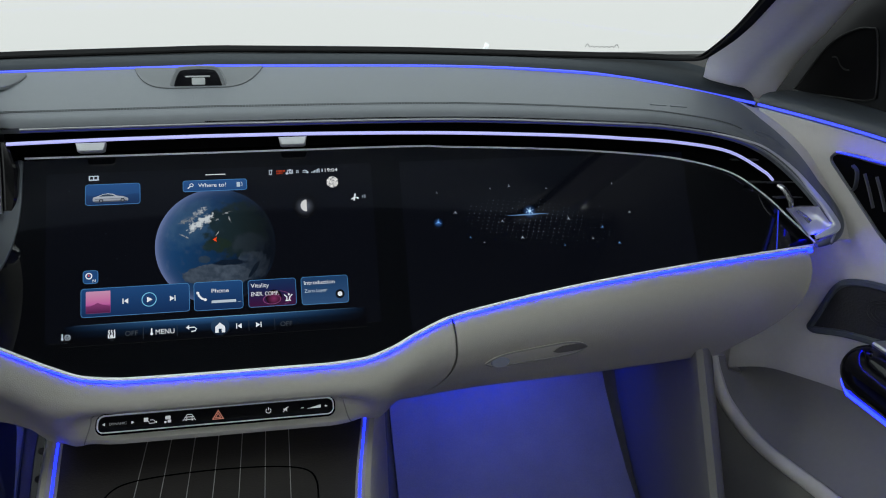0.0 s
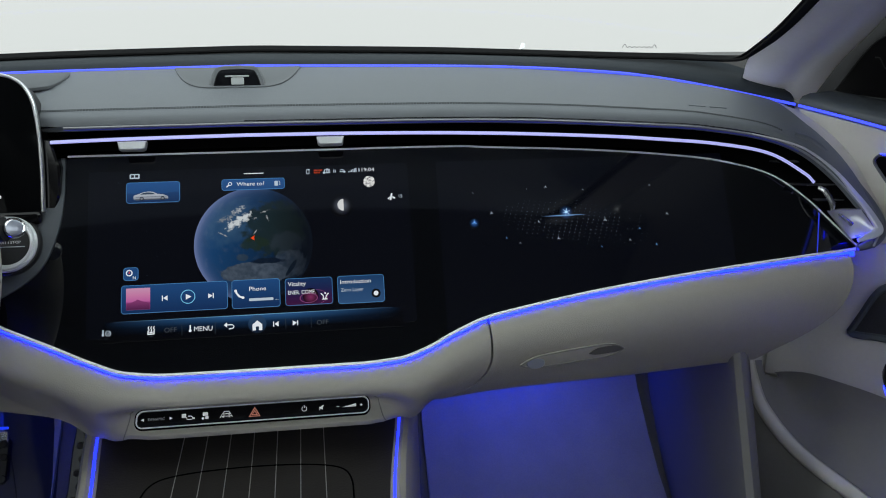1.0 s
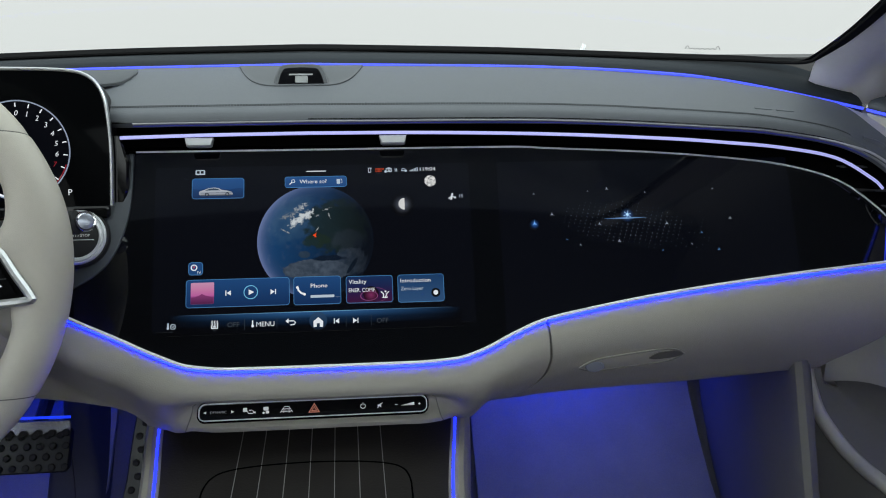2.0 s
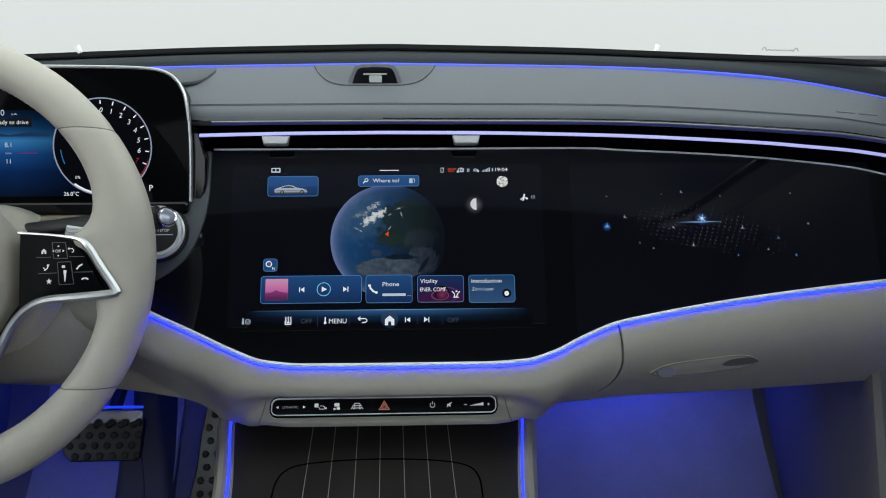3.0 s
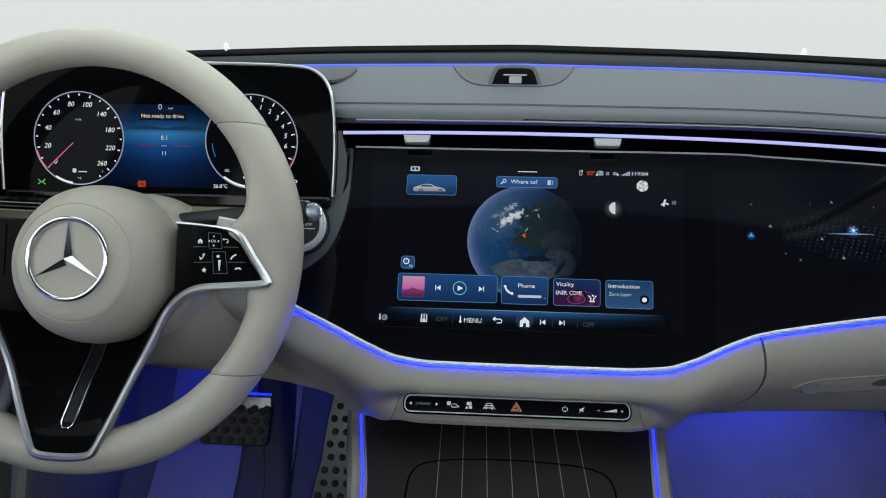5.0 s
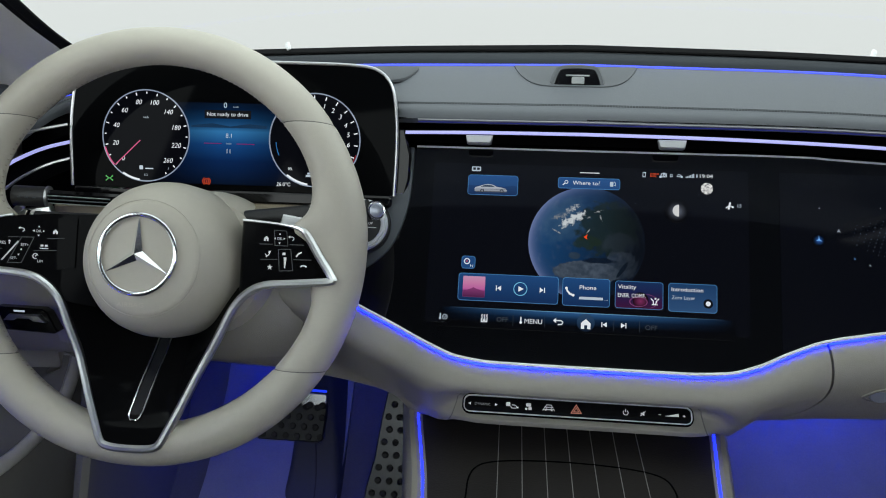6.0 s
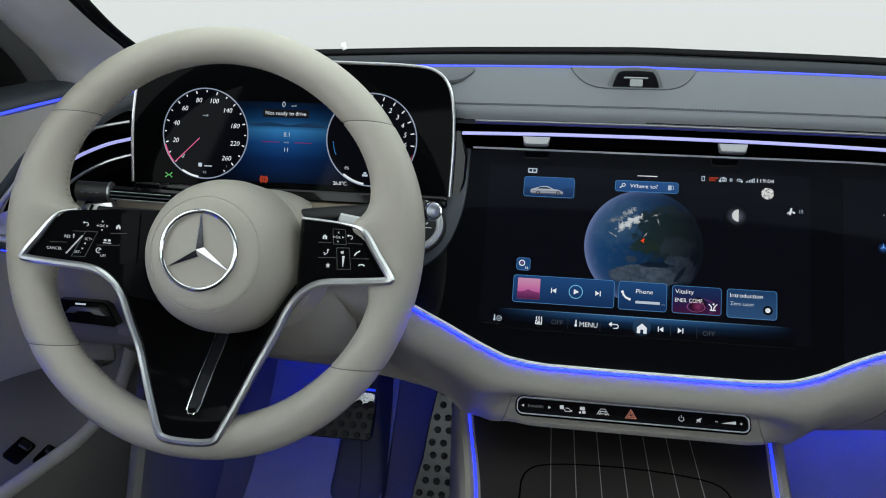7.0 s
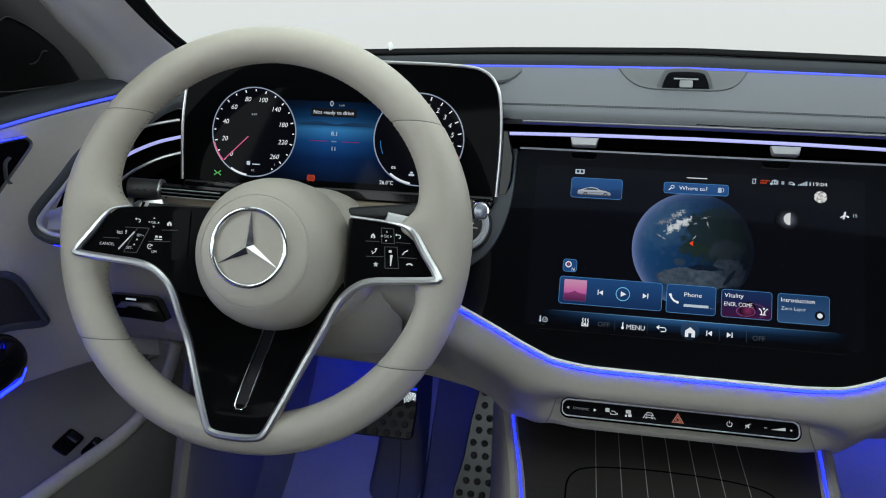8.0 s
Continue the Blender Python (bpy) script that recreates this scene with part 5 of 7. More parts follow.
write("OFF", 0.0640, -0.0478, 0.0046, SCREEN, DIM, display, 0.0115)

# Passenger side: a drift of light points with a bright core.
drift, faint_drift = bmesh.new(), bmesh.new()
rs = random.Random(9)
for i in range(-16, 30):
    for j in range(-7, 8):
        x = 0.331 + 0.0056 * i + 0.0026 * j * 0.5
        y = 0.0475 + 0.0038 * j - 0.0006 * i + rs.uniform(-0.0004, 0.0004)
        u, v = (x - 0.326) / 0.066, (y - 0.050 + 0.10 * (x - 0.326)) / 0.0225
        d = u * u + v * v
        if d < 1 and rs.random() < 0.95:
            slab(disc(x, y, (0.00044 if d < 0.5 else 0.00034) * rs.uniform(0.7, 1.1), 6), 0.0004, 0.0008, SCREEN, 0, drift if rs.random() < 0.5 else faint_drift)
        elif x > 0.35 and abs(y - 0.040) < 0.020 and x < 0.42 and rs.random() < 0.35:
            slab(disc(x, y, 0.00032, 6), 0.0004, 0.0008, SCREEN, 0, faint_drift)
tagged(part("light_drift", drift, lit("drift", (0.17, 0.22, 0.28)), display, "drift of small pale light points", smooth=False), kind="stuff")
tagged(part("light_drift", faint_drift, lit("drift_faint", (0.065, 0.09, 0.12)), display, "drift of faint light points", smooth=False), kind="stuff")
for x, y, k in ((0.231, 0.050, 1.4), (0.311, 0.086, 0.8), (0.427, 0.084, 0.5), (0.443, 0.051, 0.7), (0.373, 0.047, 0.9), (0.427, 0.0175, 0.7), (0.320, 0.029, 0.9), (0.250, 0.0595, 0.9), (0.300, 0.048, 0.7), (0.398, 0.024, 0.6), (0.41, 0.036, 0.6), (0.366, 0.018, 0.5), (0.278, 0.026, 0.5), (0.264, 0.032, 0.5), (0.232, 0.082, 0.5), (0.290, 0.084, 0.4), (0.352, 0.0815, 0.5)):
    arms = [[(x - 0.00036 * k * math.cos(a), y + 0.00036 * k * math.sin(a)), (x + 0.0027 * k * math.sin(a), y + 0.0027 * k * math.cos(a)), (x + 0.00036 * k * math.cos(a), y - 0.00036 * k * math.sin(a))] for a in (0, 2.1, 4.2)]
    if k > 1.2:
        part("spark_halo", flat([disc(x, y, 0.0060, 24)], SCREEN, 0.0010), lit_halo("spark_halo", x, y, 0.0060, (0.05, 0.22, 0.75), 0.6, 2.2), display, smooth=False)
    part("spark", flat(arms, SCREEN), lit("spark_white", (0.50, 0.57, 0.64)) if k < 1.2 and (x + y) % 0.03 < 0.02 else lit("spark_blue", (0.18, 0.42, 0.85)), display, "tiny three-armed light point", smooth=False)
part("core_streak", flat([[(0.305, 0.0535), (0.330, 0.0528), (0.352, 0.0540), (0.330, 0.0546)]], SCREEN), lit("streak", (0.12, 0.24, 0.45)), display, smooth=False)
part("core_halo", flat([disc(0.331, 0.0575, 0.0085, 28)], SCREEN, 0.0010), lit_halo("core_halo", 0.331, 0.0575, 0.0085, (0.08, 0.25, 0.70), 0.6, 2.0), display, smooth=False)
part("core_star", flat([disc(0.331, 0.0575, 0.0014, 14)] + [stroke([(0.331 - 0.0042 * math.cos(a), 0.0575 - 0.0042 * math.sin(a)), (0.331 + 0.0042 * math.cos(a), 0.0575 + 0.0042 * math.sin(a))], 0.0004) for a in (0.3, 1.35, 2.4)], SCREEN), lit("core", (0.5, 0.75, 1.0)), display, "bright star", smooth=False)

# ---- what the instrument cluster shows ----
C3 = 0.0016
ITALIC = CLUSTER @ Matrix(((1, 0.22, 0, 0), (0, 1, 0, 0), (0, 0, 1, 0), (0, 0, 0, 1)))
part("road_picture", flat([[(-0.105, -0.024), (0.075, -0.024), (0.075, 0.062), (-0.105, 0.062)]], CLUSTER, 0.0006), lit_ramp("road_blue", (0.001, 0.004, 0.012), (0.001, 0.006, 0.018), "Z", 0.606, 0.69, 1.0, ((0.30, (0.002, 0.016, 0.070)), (0.50, (0.006, 0.052, 0.185)), (0.655, (0.026, 0.155, 0.36)), (0.70, (0.014, 0.080, 0.20)), (0.80, (0.004, 0.034, 0.10)), (0.92, (0.001, 0.010, 0.034))), (-0.3755, 0.010, 0.084), spec=0.04), cluster, "blue road picture", smooth=False)
part("hill_line", flat([[(-0.043, 0.036), (0.04, 0.036), (0.04, 0.039), (0.02, 0.0405), (0.0, 0.0375), (-0.02, 0.0405), (-0.043, 0.038)]], CLUSTER, 0.0010), lit("hill", (0.006, 0.03, 0.075)), cluster, smooth=False)


def gauge(cx, cy, r, name):
    g = part(name, flat([disc(cx, cy, r, 56)], CLUSTER, 0.0010, 0.0009), lit("gauge_black", (0.0012, 0.0015, 0.0025), spec=0.04), cluster, smooth=False)
    part("gauge_ring", flat([hoop(cx, cy, r, 0.0013, n=72)], CLUSTER, C3), lit("ring_grey", (0.22, 0.27, 0.36)), g, "pale ring", smooth=False)
    return g


speed = gauge(-0.0935, 0.0255, 0.0485, "speed_gauge")
for k, sign in enumerate(("0", "20", "40", "60", "80", "100", "140", "180", "220", "260")):
    a = radians(223 - k * 29.8)
    write(sign, -0.0935 + 0.0350 * math.cos(a) - 0.22 * (0.0232 + 0.0365 * math.sin(a)), 0.0232 + 0.0365 * math.sin(a), 0.0050, ITALIC, WHITE, speed, None, C3, "middle")
    for h in (0, 0.5):
        d = V(math.cos(a - radians(29.8 * h)), math.sin(a - radians(29.8 * h)), 0)
        part("tick", flat([stroke([(-0.0935 + (0.0435 + 0.001 * (h > 0)) * d.x, 0.0255 + (0.0435 + 0.001 * (h > 0)) * d.y), (-0.0935 + 0.0465 * d.x, 0.0255 + 0.0465 * d.y)], 0.0012)], CLUSTER, C3), WHITE, speed, smooth=False)
part("needle", flat([stroke([(-0.0935 - 0.006, 0.0205), (-0.1275, -0.0063)], 0.0010)], CLUSTER, C3 + 0.0004), lit("pink", (0.55, 0.03, 0.16)), speed, "pink needle", smooth=False)
part("gauge_arc", flat([hoop(-0.0935, 0.0255, 0.0475, 0.0016, 196, 222)], CLUSTER, C3 + 0.0003), lit("pink", (0.55, 0.03, 0.16)), speed, smooth=False)
part("fuel_arc", flat([hoop(-0.0935, 0.0255, 0.0475, 0.0020, 238, 262)], CLUSTER, C3 + 0.0003), WHITE, speed, smooth=False)
write("km/h", -0.0935, 0.044, 0.0022, CLUSTER, PALE, speed, None, C3, "middle")
part("pump_sign", flat([rrect(-0.0985, -0.0085, 0.0040, 0.0042, 0.0005, 2), rrect(-0.0895, -0.0095, 0.0090, 0.0012, 0.0003, 1)], CLUSTER, C3), PALE, speed, smooth=False)
write("1/2", -0.0930, -0.0175, 0.0024, CLUSTER, PALE, speed, None, C3, "middle")
write("1", -0.0680, -0.0100, 0.0024, CLUSTER, PALE, speed, None, C3, "middle")
revs = gauge(0.0915, 0.0255, 0.0485, "rev_gauge")
for k in range(9):
    a = radians(91 - k * 16.2)
    d = V(math.cos(a), math.sin(a), 0)
    red = k >= 7
    if k < 8:
        write(str(k), 0.0915 + 0.0362 * d.x - 0.22 * (0.0232 + 0.0365 * d.y), 0.0232 + 0.0365 * d.y, 0.0050, ITALIC, WHITE if not red else lit("deep_red", (0.22, 0.012, 0.02)), revs, None, C3, "middle")
    part("tick", flat([stroke([(0.0915 + 0.0425 * d.x, 0.0255 + 0.0425 * d.y), (0.0915 + 0.0465 * d.x, 0.0255 + 0.0465 * d.y)], 0.0011)], CLUSTER, C3), WHITE, revs, smooth=False)
part("red_zone", flat([hoop(0.0915, 0.0255, 0.0468, 0.0010, -42, -18)], CLUSTER, C3), lit("deep_red", (0.22, 0.012, 0.02)), revs, smooth=False)
part("charge_arc", flat([hoop(0.0915, 0.0255, 0.0415, 0.0009, 184, 204)], CLUSTER, C3), lit("charge_blue", (0.02, 0.13, 0.32)), revs, smooth=False)
part("temp_arc", flat([hoop(0.0915, 0.0255, 0.0470, 0.0020, 232, 262)], CLUSTER, C3 + 0.0003), WHITE, revs, smooth=False)
write("0%", 0.0660, -0.0065, 0.0030, CLUSTER, WHITE, revs, None, C3, "middle")
part("coolant_sign", flat([rrect(0.0860, -0.0120, 0.0060, 0.0022, 0.0004, 2), rrect(0.0860, -0.0095, 0.0030, 0.0020, 0.0004, 2)], CLUSTER, C3), PALE, revs, smooth=False)
write("P", 0.1385, -0.0190, 0.0060, CLUSTER, WHITE, cluster, None, C3, "middle")
part("message_box", flat([rrect(-0.003, 0.0500, 0.0510, 0.0088, 0.0008, 2)], CLUSTER, 0.0012), lit("box_black", (0.004, 0.005, 0.007)), cluster, smooth=False)
write("Not ready to drive", -0.003, 0.0482, 0.0040, CLUSTER, WHITE, cluster, 0.0450, C3, "middle")
write("0", -0.0055, 0.0568, 0.0058, CLUSTER, PALE, cluster, None, C3, "middle")
write("km/h", 0.006, 0.0572, 0.0020, CLUSTER, PALE, cluster, None, C3, "middle")
write("8.1", -0.0015, 0.0255, 0.0046, CLUSTER, PALE, cluster, None, C3, "middle")
write("11", -0.0015, 0.0092, 0.0046, CLUSTER, PALE, cluster, None, C3, "middle")
part("trip_line", flat([rrect(-0.019, 0.0193, 0.020, 0.0008, 0.0003, 1), rrect(0.017, 0.0193, 0.020, 0.0008, 0.0003, 1)], CLUSTER, C3), lit("magenta", (0.16, 0.01, 0.10)), cluster, smooth=False)
part("trip_unit", flat([rrect(-0.0015, 0.0193, 0.0060, 0.0016, 0.0003, 1)], CLUSTER, C3), lit("dim_blue", (0.10, 0.17, 0.28)), cluster, smooth=False)
write("26.0°C", 0.0515, -0.0235, 0.0040, CLUSTER, WHITE, cluster, 0.0150, C3)
part("light_sign", flat([stroke([(-0.1385, -0.0185), (-0.1350, -0.0210), (-0.1385, -0.0235)], 0.0013), stroke([(-0.1305, -0.0185), (-0.1340, -0.0210), (-0.1305, -0.0235)], 0.0013), rrect(-0.1345, -0.0210, 0.0040, 0.0012, 0.0003, 1)], CLUSTER, C3), lit("green", (0.02, 0.30, 0.03)), cluster, "green light sign", smooth=False)
part("brake_sign", flat([hoop(-0.0255, -0.0210, 0.0026, 0.0010, n=24), hoop(-0.0255, -0.0210, 0.0042, 0.0008, 120, 240), hoop(-0.0255, -0.0210, 0.0042, 0.0008, -60, 60), rrect(-0.0255, -0.0210, 0.0010, 0.0030, 0.0002, 1)], CLUSTER, C3), lit("orange_red", (0.45, 0.05, 0.01)), cluster, "red brake sign", smooth=False)

# ---- sensor housing on the upper cover ----
sensor = thing("sensor_pod", "small arched black camera pod in a grey dish on the dashboard", "sensor", (-0.0085, 0.84, 0.71))


def cover_z(y):
    """Height of the upper cover in the middle of the dashboard."""
    f = (y - 0.767) / 0.093
    return 0.679 + 0.0425 * f + mono(f, BUMP)


dish = []
for u in np.linspace(-1, 1, 33):
    x = -0.0105 + 0.0670 * u
    front = 0.8135 + 0.042 * abs(u) ** 5
    dish.append([V(x, y, cover_z(y) + 0.0008 - 0.0045 * math.sin(math.pi * min(1, (y - front) / 0.047) * 0.5 + 0.0) * (1 - abs(u) ** 4)) + V(0, 0, 0.0045 * (1 - abs(u) ** 4) * (y - front > 0.044)) * 0 for y in np.linspace(front, 0.8565, 9)])
for row in dish:
    for k, p in enumerate(row):
        p.z = cover_z(p.y) + 0.0010 if k in (0,) else cover_z(p.y) + 0.0007
# Laid flat on the cover; the hollow's shading sits in its darker grey.
part("dish", thick(dish, (0, 0, -0.002)), mat("dish_shade_grey", (0.068, 0.073, 0.081), 0.42, grain=0.1, grain_size=1500, vary=0.05), sensor, "smooth grey dish")
lens_frame = plane_frame((-0.0090, 0.8165, cover_z(0.8165) - 0.001), radians(24))


def pod_outline(k, h):
    h = h * 1.06
    right = spline([V(0.0262 * k, 0.0, 0), V(0.0245 * k, 0.0070 * h, 0), V(0.0212 * k, 0.0140 * h, 0), V(0.0165 * k, 0.0178 * h, 0), V(0.0, 0.0188 * h, 0)], 4)
    return [(p.x, p.y) for p in right] + [(-p.x, p.y) for p in right[-2::-1]]


part("shell", slab(pod_outline(1.14, 1.22), -0.034, -0.0004, lens_frame, 0.0016), mat("hood_grey", (0.062, 0.067, 0.075), 0.45, grain=0.1, grain_size=1500, vary=0.05), sensor, "dark grey hood")
part("mouth", slab(pod_outline(0.95, 1.0), -0.004, 0.0006, lens_frame, 0.0006), PIANO, sensor, "glossy black opening")
part("camera_eye", slab(rrect(0.0005, 0.0065, 0.0135, 0.0080, 0.0015, 3), 0.0006, 0.0016, lens_frame, 0.0006), mat("lens_grey", (0.26, 0.27, 0.27), 0.3, vary=0.05), sensor, "grey camera block")
part("camera_bar", slab(rrect(0.0, 0.0118, 0.025, 0.0016, 0.0005, 2), 0.0006, 0.0016, lens_frame, 0.0004), mat("light_bar", (0.32, 0.325, 0.33), 0.35, vary=0.03), sensor)
# Edge of the flat cover behind the instrument display.
rows = []
for x in np.linspace(-0.32, -0.184, 25):
    y0 = mono(x, [(-0.32, 0.812), (-0.216, 0.8205), (-0.201, 0.8235), (-0.190, 0.8325), (-0.184, 0.8440)])
    rows.append([V(x, y, cover_z(y) + 0.0014 * min(1.0, (y - y0) / 0.003)) for y in (y0, y0 + 0.0008, y0 + 0.0016, 0.5 * y0 + 0.4235, 0.8475)])
part("projector_cover", thick(rows, (0, 0, -0.003)), mat("projector_grey", (0.065, 0.070, 0.078), 0.5, grain=0.2, grain_size=1500, vary=0.05), dash, "dark grey cover behind the instruments")
for k in range(2):
    part("embossed_mark", box(pose(0.478 + 0.022 * k, 0.757 - 0.004 * k, 0.6868 - 0.0015 * k, 8, 4, -8), -0.009, 0.009, -0.0016, 0.0016, -0.0008, 0.0003, 0.0003), TOP_LEATHER, dash, "embossed mark in the leather")

# ---- control bar below the display ----
CONTROL = plane_frame((0, 0.6425, 0.4150), radians(51))
bar_panel = thing("control_bar", "narrow glossy black control bar with white signs and silver frame", "control bar", (0, 0.645, 0.41))
part("glass_face", slab(rrect(0, 0, 0.2215, 0.0160, 0.0058), -0.006, 0.0022, CONTROL, 0.0006), PIANO, bar_panel, "glossy black face")
part("frame", sweep([CONTROL @ V(x, y, 0.0030) for x, y in rrect(0, 0, 0.2225, 0.0170, 0.0062, 8)], bar(0.0010, 0.0024), up=CONTROL.to_3x3() @ V(0, 0, 1), closed=True), LINE_WHITE, bar_panel, "thin chrome frame")
part("frame_gap", sweep([CONTROL @ V(x, y, 0.0022) for x, y in rrect(0, 0, 0.2248, 0.0193, 0.0073, 8)], bar(0.0016, 0.0024), up=CONTROL.to_3x3() @ V(0, 0, 1), closed=True), DEEP, bar_panel)
B3 = 0.0028
SIGN = mat("sign_white", (0.55, 0.56, 0.57), 0.5, vary=0.0, glow=0.22, glow_colour=(0.9, 0.9, 0.9))
write("DYNAMIC", -0.1005, -0.0013, 0.0026, CONTROL, mat("sign_grey", (0.3, 0.3, 0.31), 0.5, vary=0, glow=0.05, glow_colour=(0.9, 0.9, 0.9)), bar_panel, 0.0155, B3)
part("arrow_sign", flat([[(-0.1045, -0.0015), (-0.1045, 0.0015), (-0.1072, 0)]], CONTROL, B3), SIGN, bar_panel, smooth=False)
part("arrow_sign", flat([[(-0.0805, -0.0015), (-0.0778, 0), (-0.0805, 0.0015)]], CONTROL, B3), SIGN, bar_panel, smooth=False)
part("parking_sign", flat([rrect(-0.0672, 0.0014, 0.0040, 0.0040, 0.0006, 2), stroke([(-0.0648, -0.0002), (-0.0640, -0.0024), (-0.0592, -0.0024), (-0.0590, -0.0004), (-0.0606, 0.0008), (-0.0634, 0.0008)], 0.0007), [(-0.0587, -0.0022), (-0.0570, -0.0026), (-0.0570, -0.0006), (-0.0587, -0.0010)]], CONTROL, B3), SIGN, bar_panel, smooth=False)
part("assist_sign", flat([rrect(-0.0470, 0.0018, 0.0050, 0.0036, 0.0008, 2), rrect(-0.0455, -0.0018, 0.0034, 0.0030, 0.0008, 2), disc(-0.0492, -0.0025, 0.0012, 10)], CONTROL, B3), SIGN, bar_panel, smooth=False)
part("vehicle_sign", flat([stroke([(-0.0305, 0.0006), (-0.0293, 0.0030), (-0.0247, 0.0030), (-0.0235, 0.0006)], 0.0007), stroke([(-0.0312, 0.0006), (-0.0228, 0.0006), (-0.0226, -0.0018), (-0.0314, -0.0018), (-0.0312, 0.0006)], 0.0007), rrect(-0.0299, -0.0026, 0.0014, 0.0012, 0.0003, 1), rrect(-0.0241, -0.0026, 0.0014, 0.0012, 0.0003, 1), stroke([(-0.0330, -0.0030), (-0.0316, -0.0010)], 0.0006), stroke([(-0.0210, -0.0030), (-0.0224, -0.0010)], 0.0006), rrect(-0.0295, -0.0006, 0.0012, 0.0008, 0.0002, 1), rrect(-0.0245, -0.0006, 0.0012, 0.0008, 0.0002, 1)], CONTROL, B3), SIGN, bar_panel, smooth=False)
RED_SIGN = mat("hazard_red", (0.52, 0.20, 0.14), 0.45, vary=0, glow=0.16, glow_colour=(0.9, 0.30, 0.20))


def triangle(r, w):
    p = [(r * math.cos(a), r * math.sin(a)) for a in (math.pi / 2, math.pi * 7 / 6, math.pi * 11 / 6)]
    q = [(x * (1 - w), y * (1 - w)) for x, y in p]
    return [[p[i], p[(i + 1) % 3], q[(i + 1) % 3], q[i]] for i in range(3)]


hz = CONTROL @ Matrix.Translation((0.0, -0.0010, 0))
hazard = part("hazard_sign", flat(triangle(0.0066, 0.26), hz, B3), RED_SIGN, bar_panel, "red hazard triangle", smooth=False)
part("hazard_core", flat(triangle(0.0036, 0.42), hz, B3), RED_SIGN, hazard, smooth=False)
part("power_sign", flat([hoop(0.0480, 0, 0.0024, 0.0006, 125, 415, 28), rrect(0.0480, 0.0022, 0.0006, 0.0030, 0.0002, 1)], CONTROL, B3), SIGN, bar_panel, smooth=False)
part("mute_sign", flat([[(0.0625, -0.0008), (0.0640, -0.0008), (0.0660, -0.0024), (0.0660, 0.0024), (0.0640, 0.0008), (0.0625, 0.0008)], stroke([(0.0622, -0.0026), (0.0674, 0.0026)], 0.0006)], CONTROL, B3), SIGN, bar_panel, smooth=False)
part("volume_sign", flat([[(0.0855, -0.0012), (0.0990, -0.0012), (0.0990, 0.0020)], rrect(0.0810, 0.0, 0.0028, 0.0006, 0.0002, 1), rrect(0.1040, 0.0, 0.0026, 0.0006, 0.0002, 1), rrect(0.1040, 0.0, 0.0006, 0.0026, 0.0002, 1)], CONTROL, B3), SIGN, bar_panel, smooth=False)

# ---- centre console ----
console = thing("centre_console", "dark wood centre console with fine metal inlays and blue-lit sides", "console", (-0.006, 0.5, 0.045))
half = lambda y: mono(y, [(-0.4, 0.116), (0.2, 0.120), (0.42, 0.1260), (0.553, 0.1357), (0.68, 0.1543), (0.80, 0.171)])
middle = lambda y: mono(y, [(-0.4, -0.002), (0.42, -0.0045), (0.553, -0.0062), (0.68, -0.0093), (0.80, -0.0115)])
XC = -0.0075
ys = np.linspace(0.80, -0.35, 47)
SEAMS = lambda k: XC - 0.0685 + 0.0235 * k
part("wood_top", thick([[(middle(y) + f * (half(y) - 0.003), y, 0.3705 + 0.0018 * (1 - f * f)) for f in np.linspace(-1, 1, 9)] for y in ys], (0, 0, -0.02)), WOOD, console, "dark open-pore wood top")
for k in range(7):
    part("inlay_line", sweep([(SEAMS(k) + 0.025 * (0.66 - y), y, 0.3705 + 0.0018 * (1 - ((SEAMS(k) - XC) / half(y)) ** 2) + 0.0002) for y in np.linspace(0.700, -0.3, 12)], bar(0.0008, 0.0006)), WOOD_LINE, console, "fine metal inlay")
LID = [(-0.1015, -0.2), (-0.1015, 0.2), (-0.1015, 0.48), (-0.1020, 0.560), (-0.1012, 0.583), (-0.0960, 0.598), (-0.0839, 0.6073), (-0.055, 0.6128), (-0.006, 0.6150), (0.043, 0.6125), (0.0720, 0.6070), (0.0855, 0.5985), (0.0912, 0.583), (0.0922, 0.560), (0.0920, 0.48), (0.0920, 0.2), (0.0920, -0.2)]
lid_line = [V(x, y, 0.3726 - 0.0018 * ((x - XC) / 0.14) ** 2) for x, y in LID]
part("lid_gap", sweep(spline(lid_line, 5), bar(0.0017, 0.0008)), DEEP, console, "dark lid gap")
for sx in (-1, 1):
    part("side_light", sweep([(middle(y) + sx * half(y), y, 0.3724) for y in ys], bar(0.0026, 0.0022)), LED_SOFT, console, "blue light line along the console")
    rows = []
    for y in ys:
        x = middle(y) + sx * (half(y) + 0.002)
        rows.append([V(x, y, 0.3735), V(x + sx * 0.003, y, 0.3755), V(x + sx * 0.008, y, 0.3745), V(x + sx * 0.012, y, 0.368), V(x + sx * 0.0145, y, 0.345), V(x + sx * 0.018, y, 0.25), V(x + sx * 0.022, y, 0.05)])
    part("side_panel", thick(rows, (-sx * 0.008, 0, -0.004)), LEATHER, console, "beige leather side")
part("front_wall", box(Matrix(), XC - 0.15, XC + 0.15, 0.78, 0.80, 0.37, 0.43), BLACK_PLASTIC, console)

# ---- steering wheel ----
wheel = thing("steering_wheel", "ivory leather steering wheel with silver-edged black spokes", "steering wheel", (-0.417, 0.635, 0.577))


# How far the leather runs inwards onto the spokes, by the angle round the rim.
REST = [(-26, 0.0), (-18, 0.0015), (-13, 0.006), (-9, 0.008), (-2, 0.012), (3, 0.020), (6, 0.027), (8, 0.027), (9.5, 0.0215), (11, 0.0145), (13, 0.0080), (16, 0.0035), (20, 0.0010), (24, 0.0)]


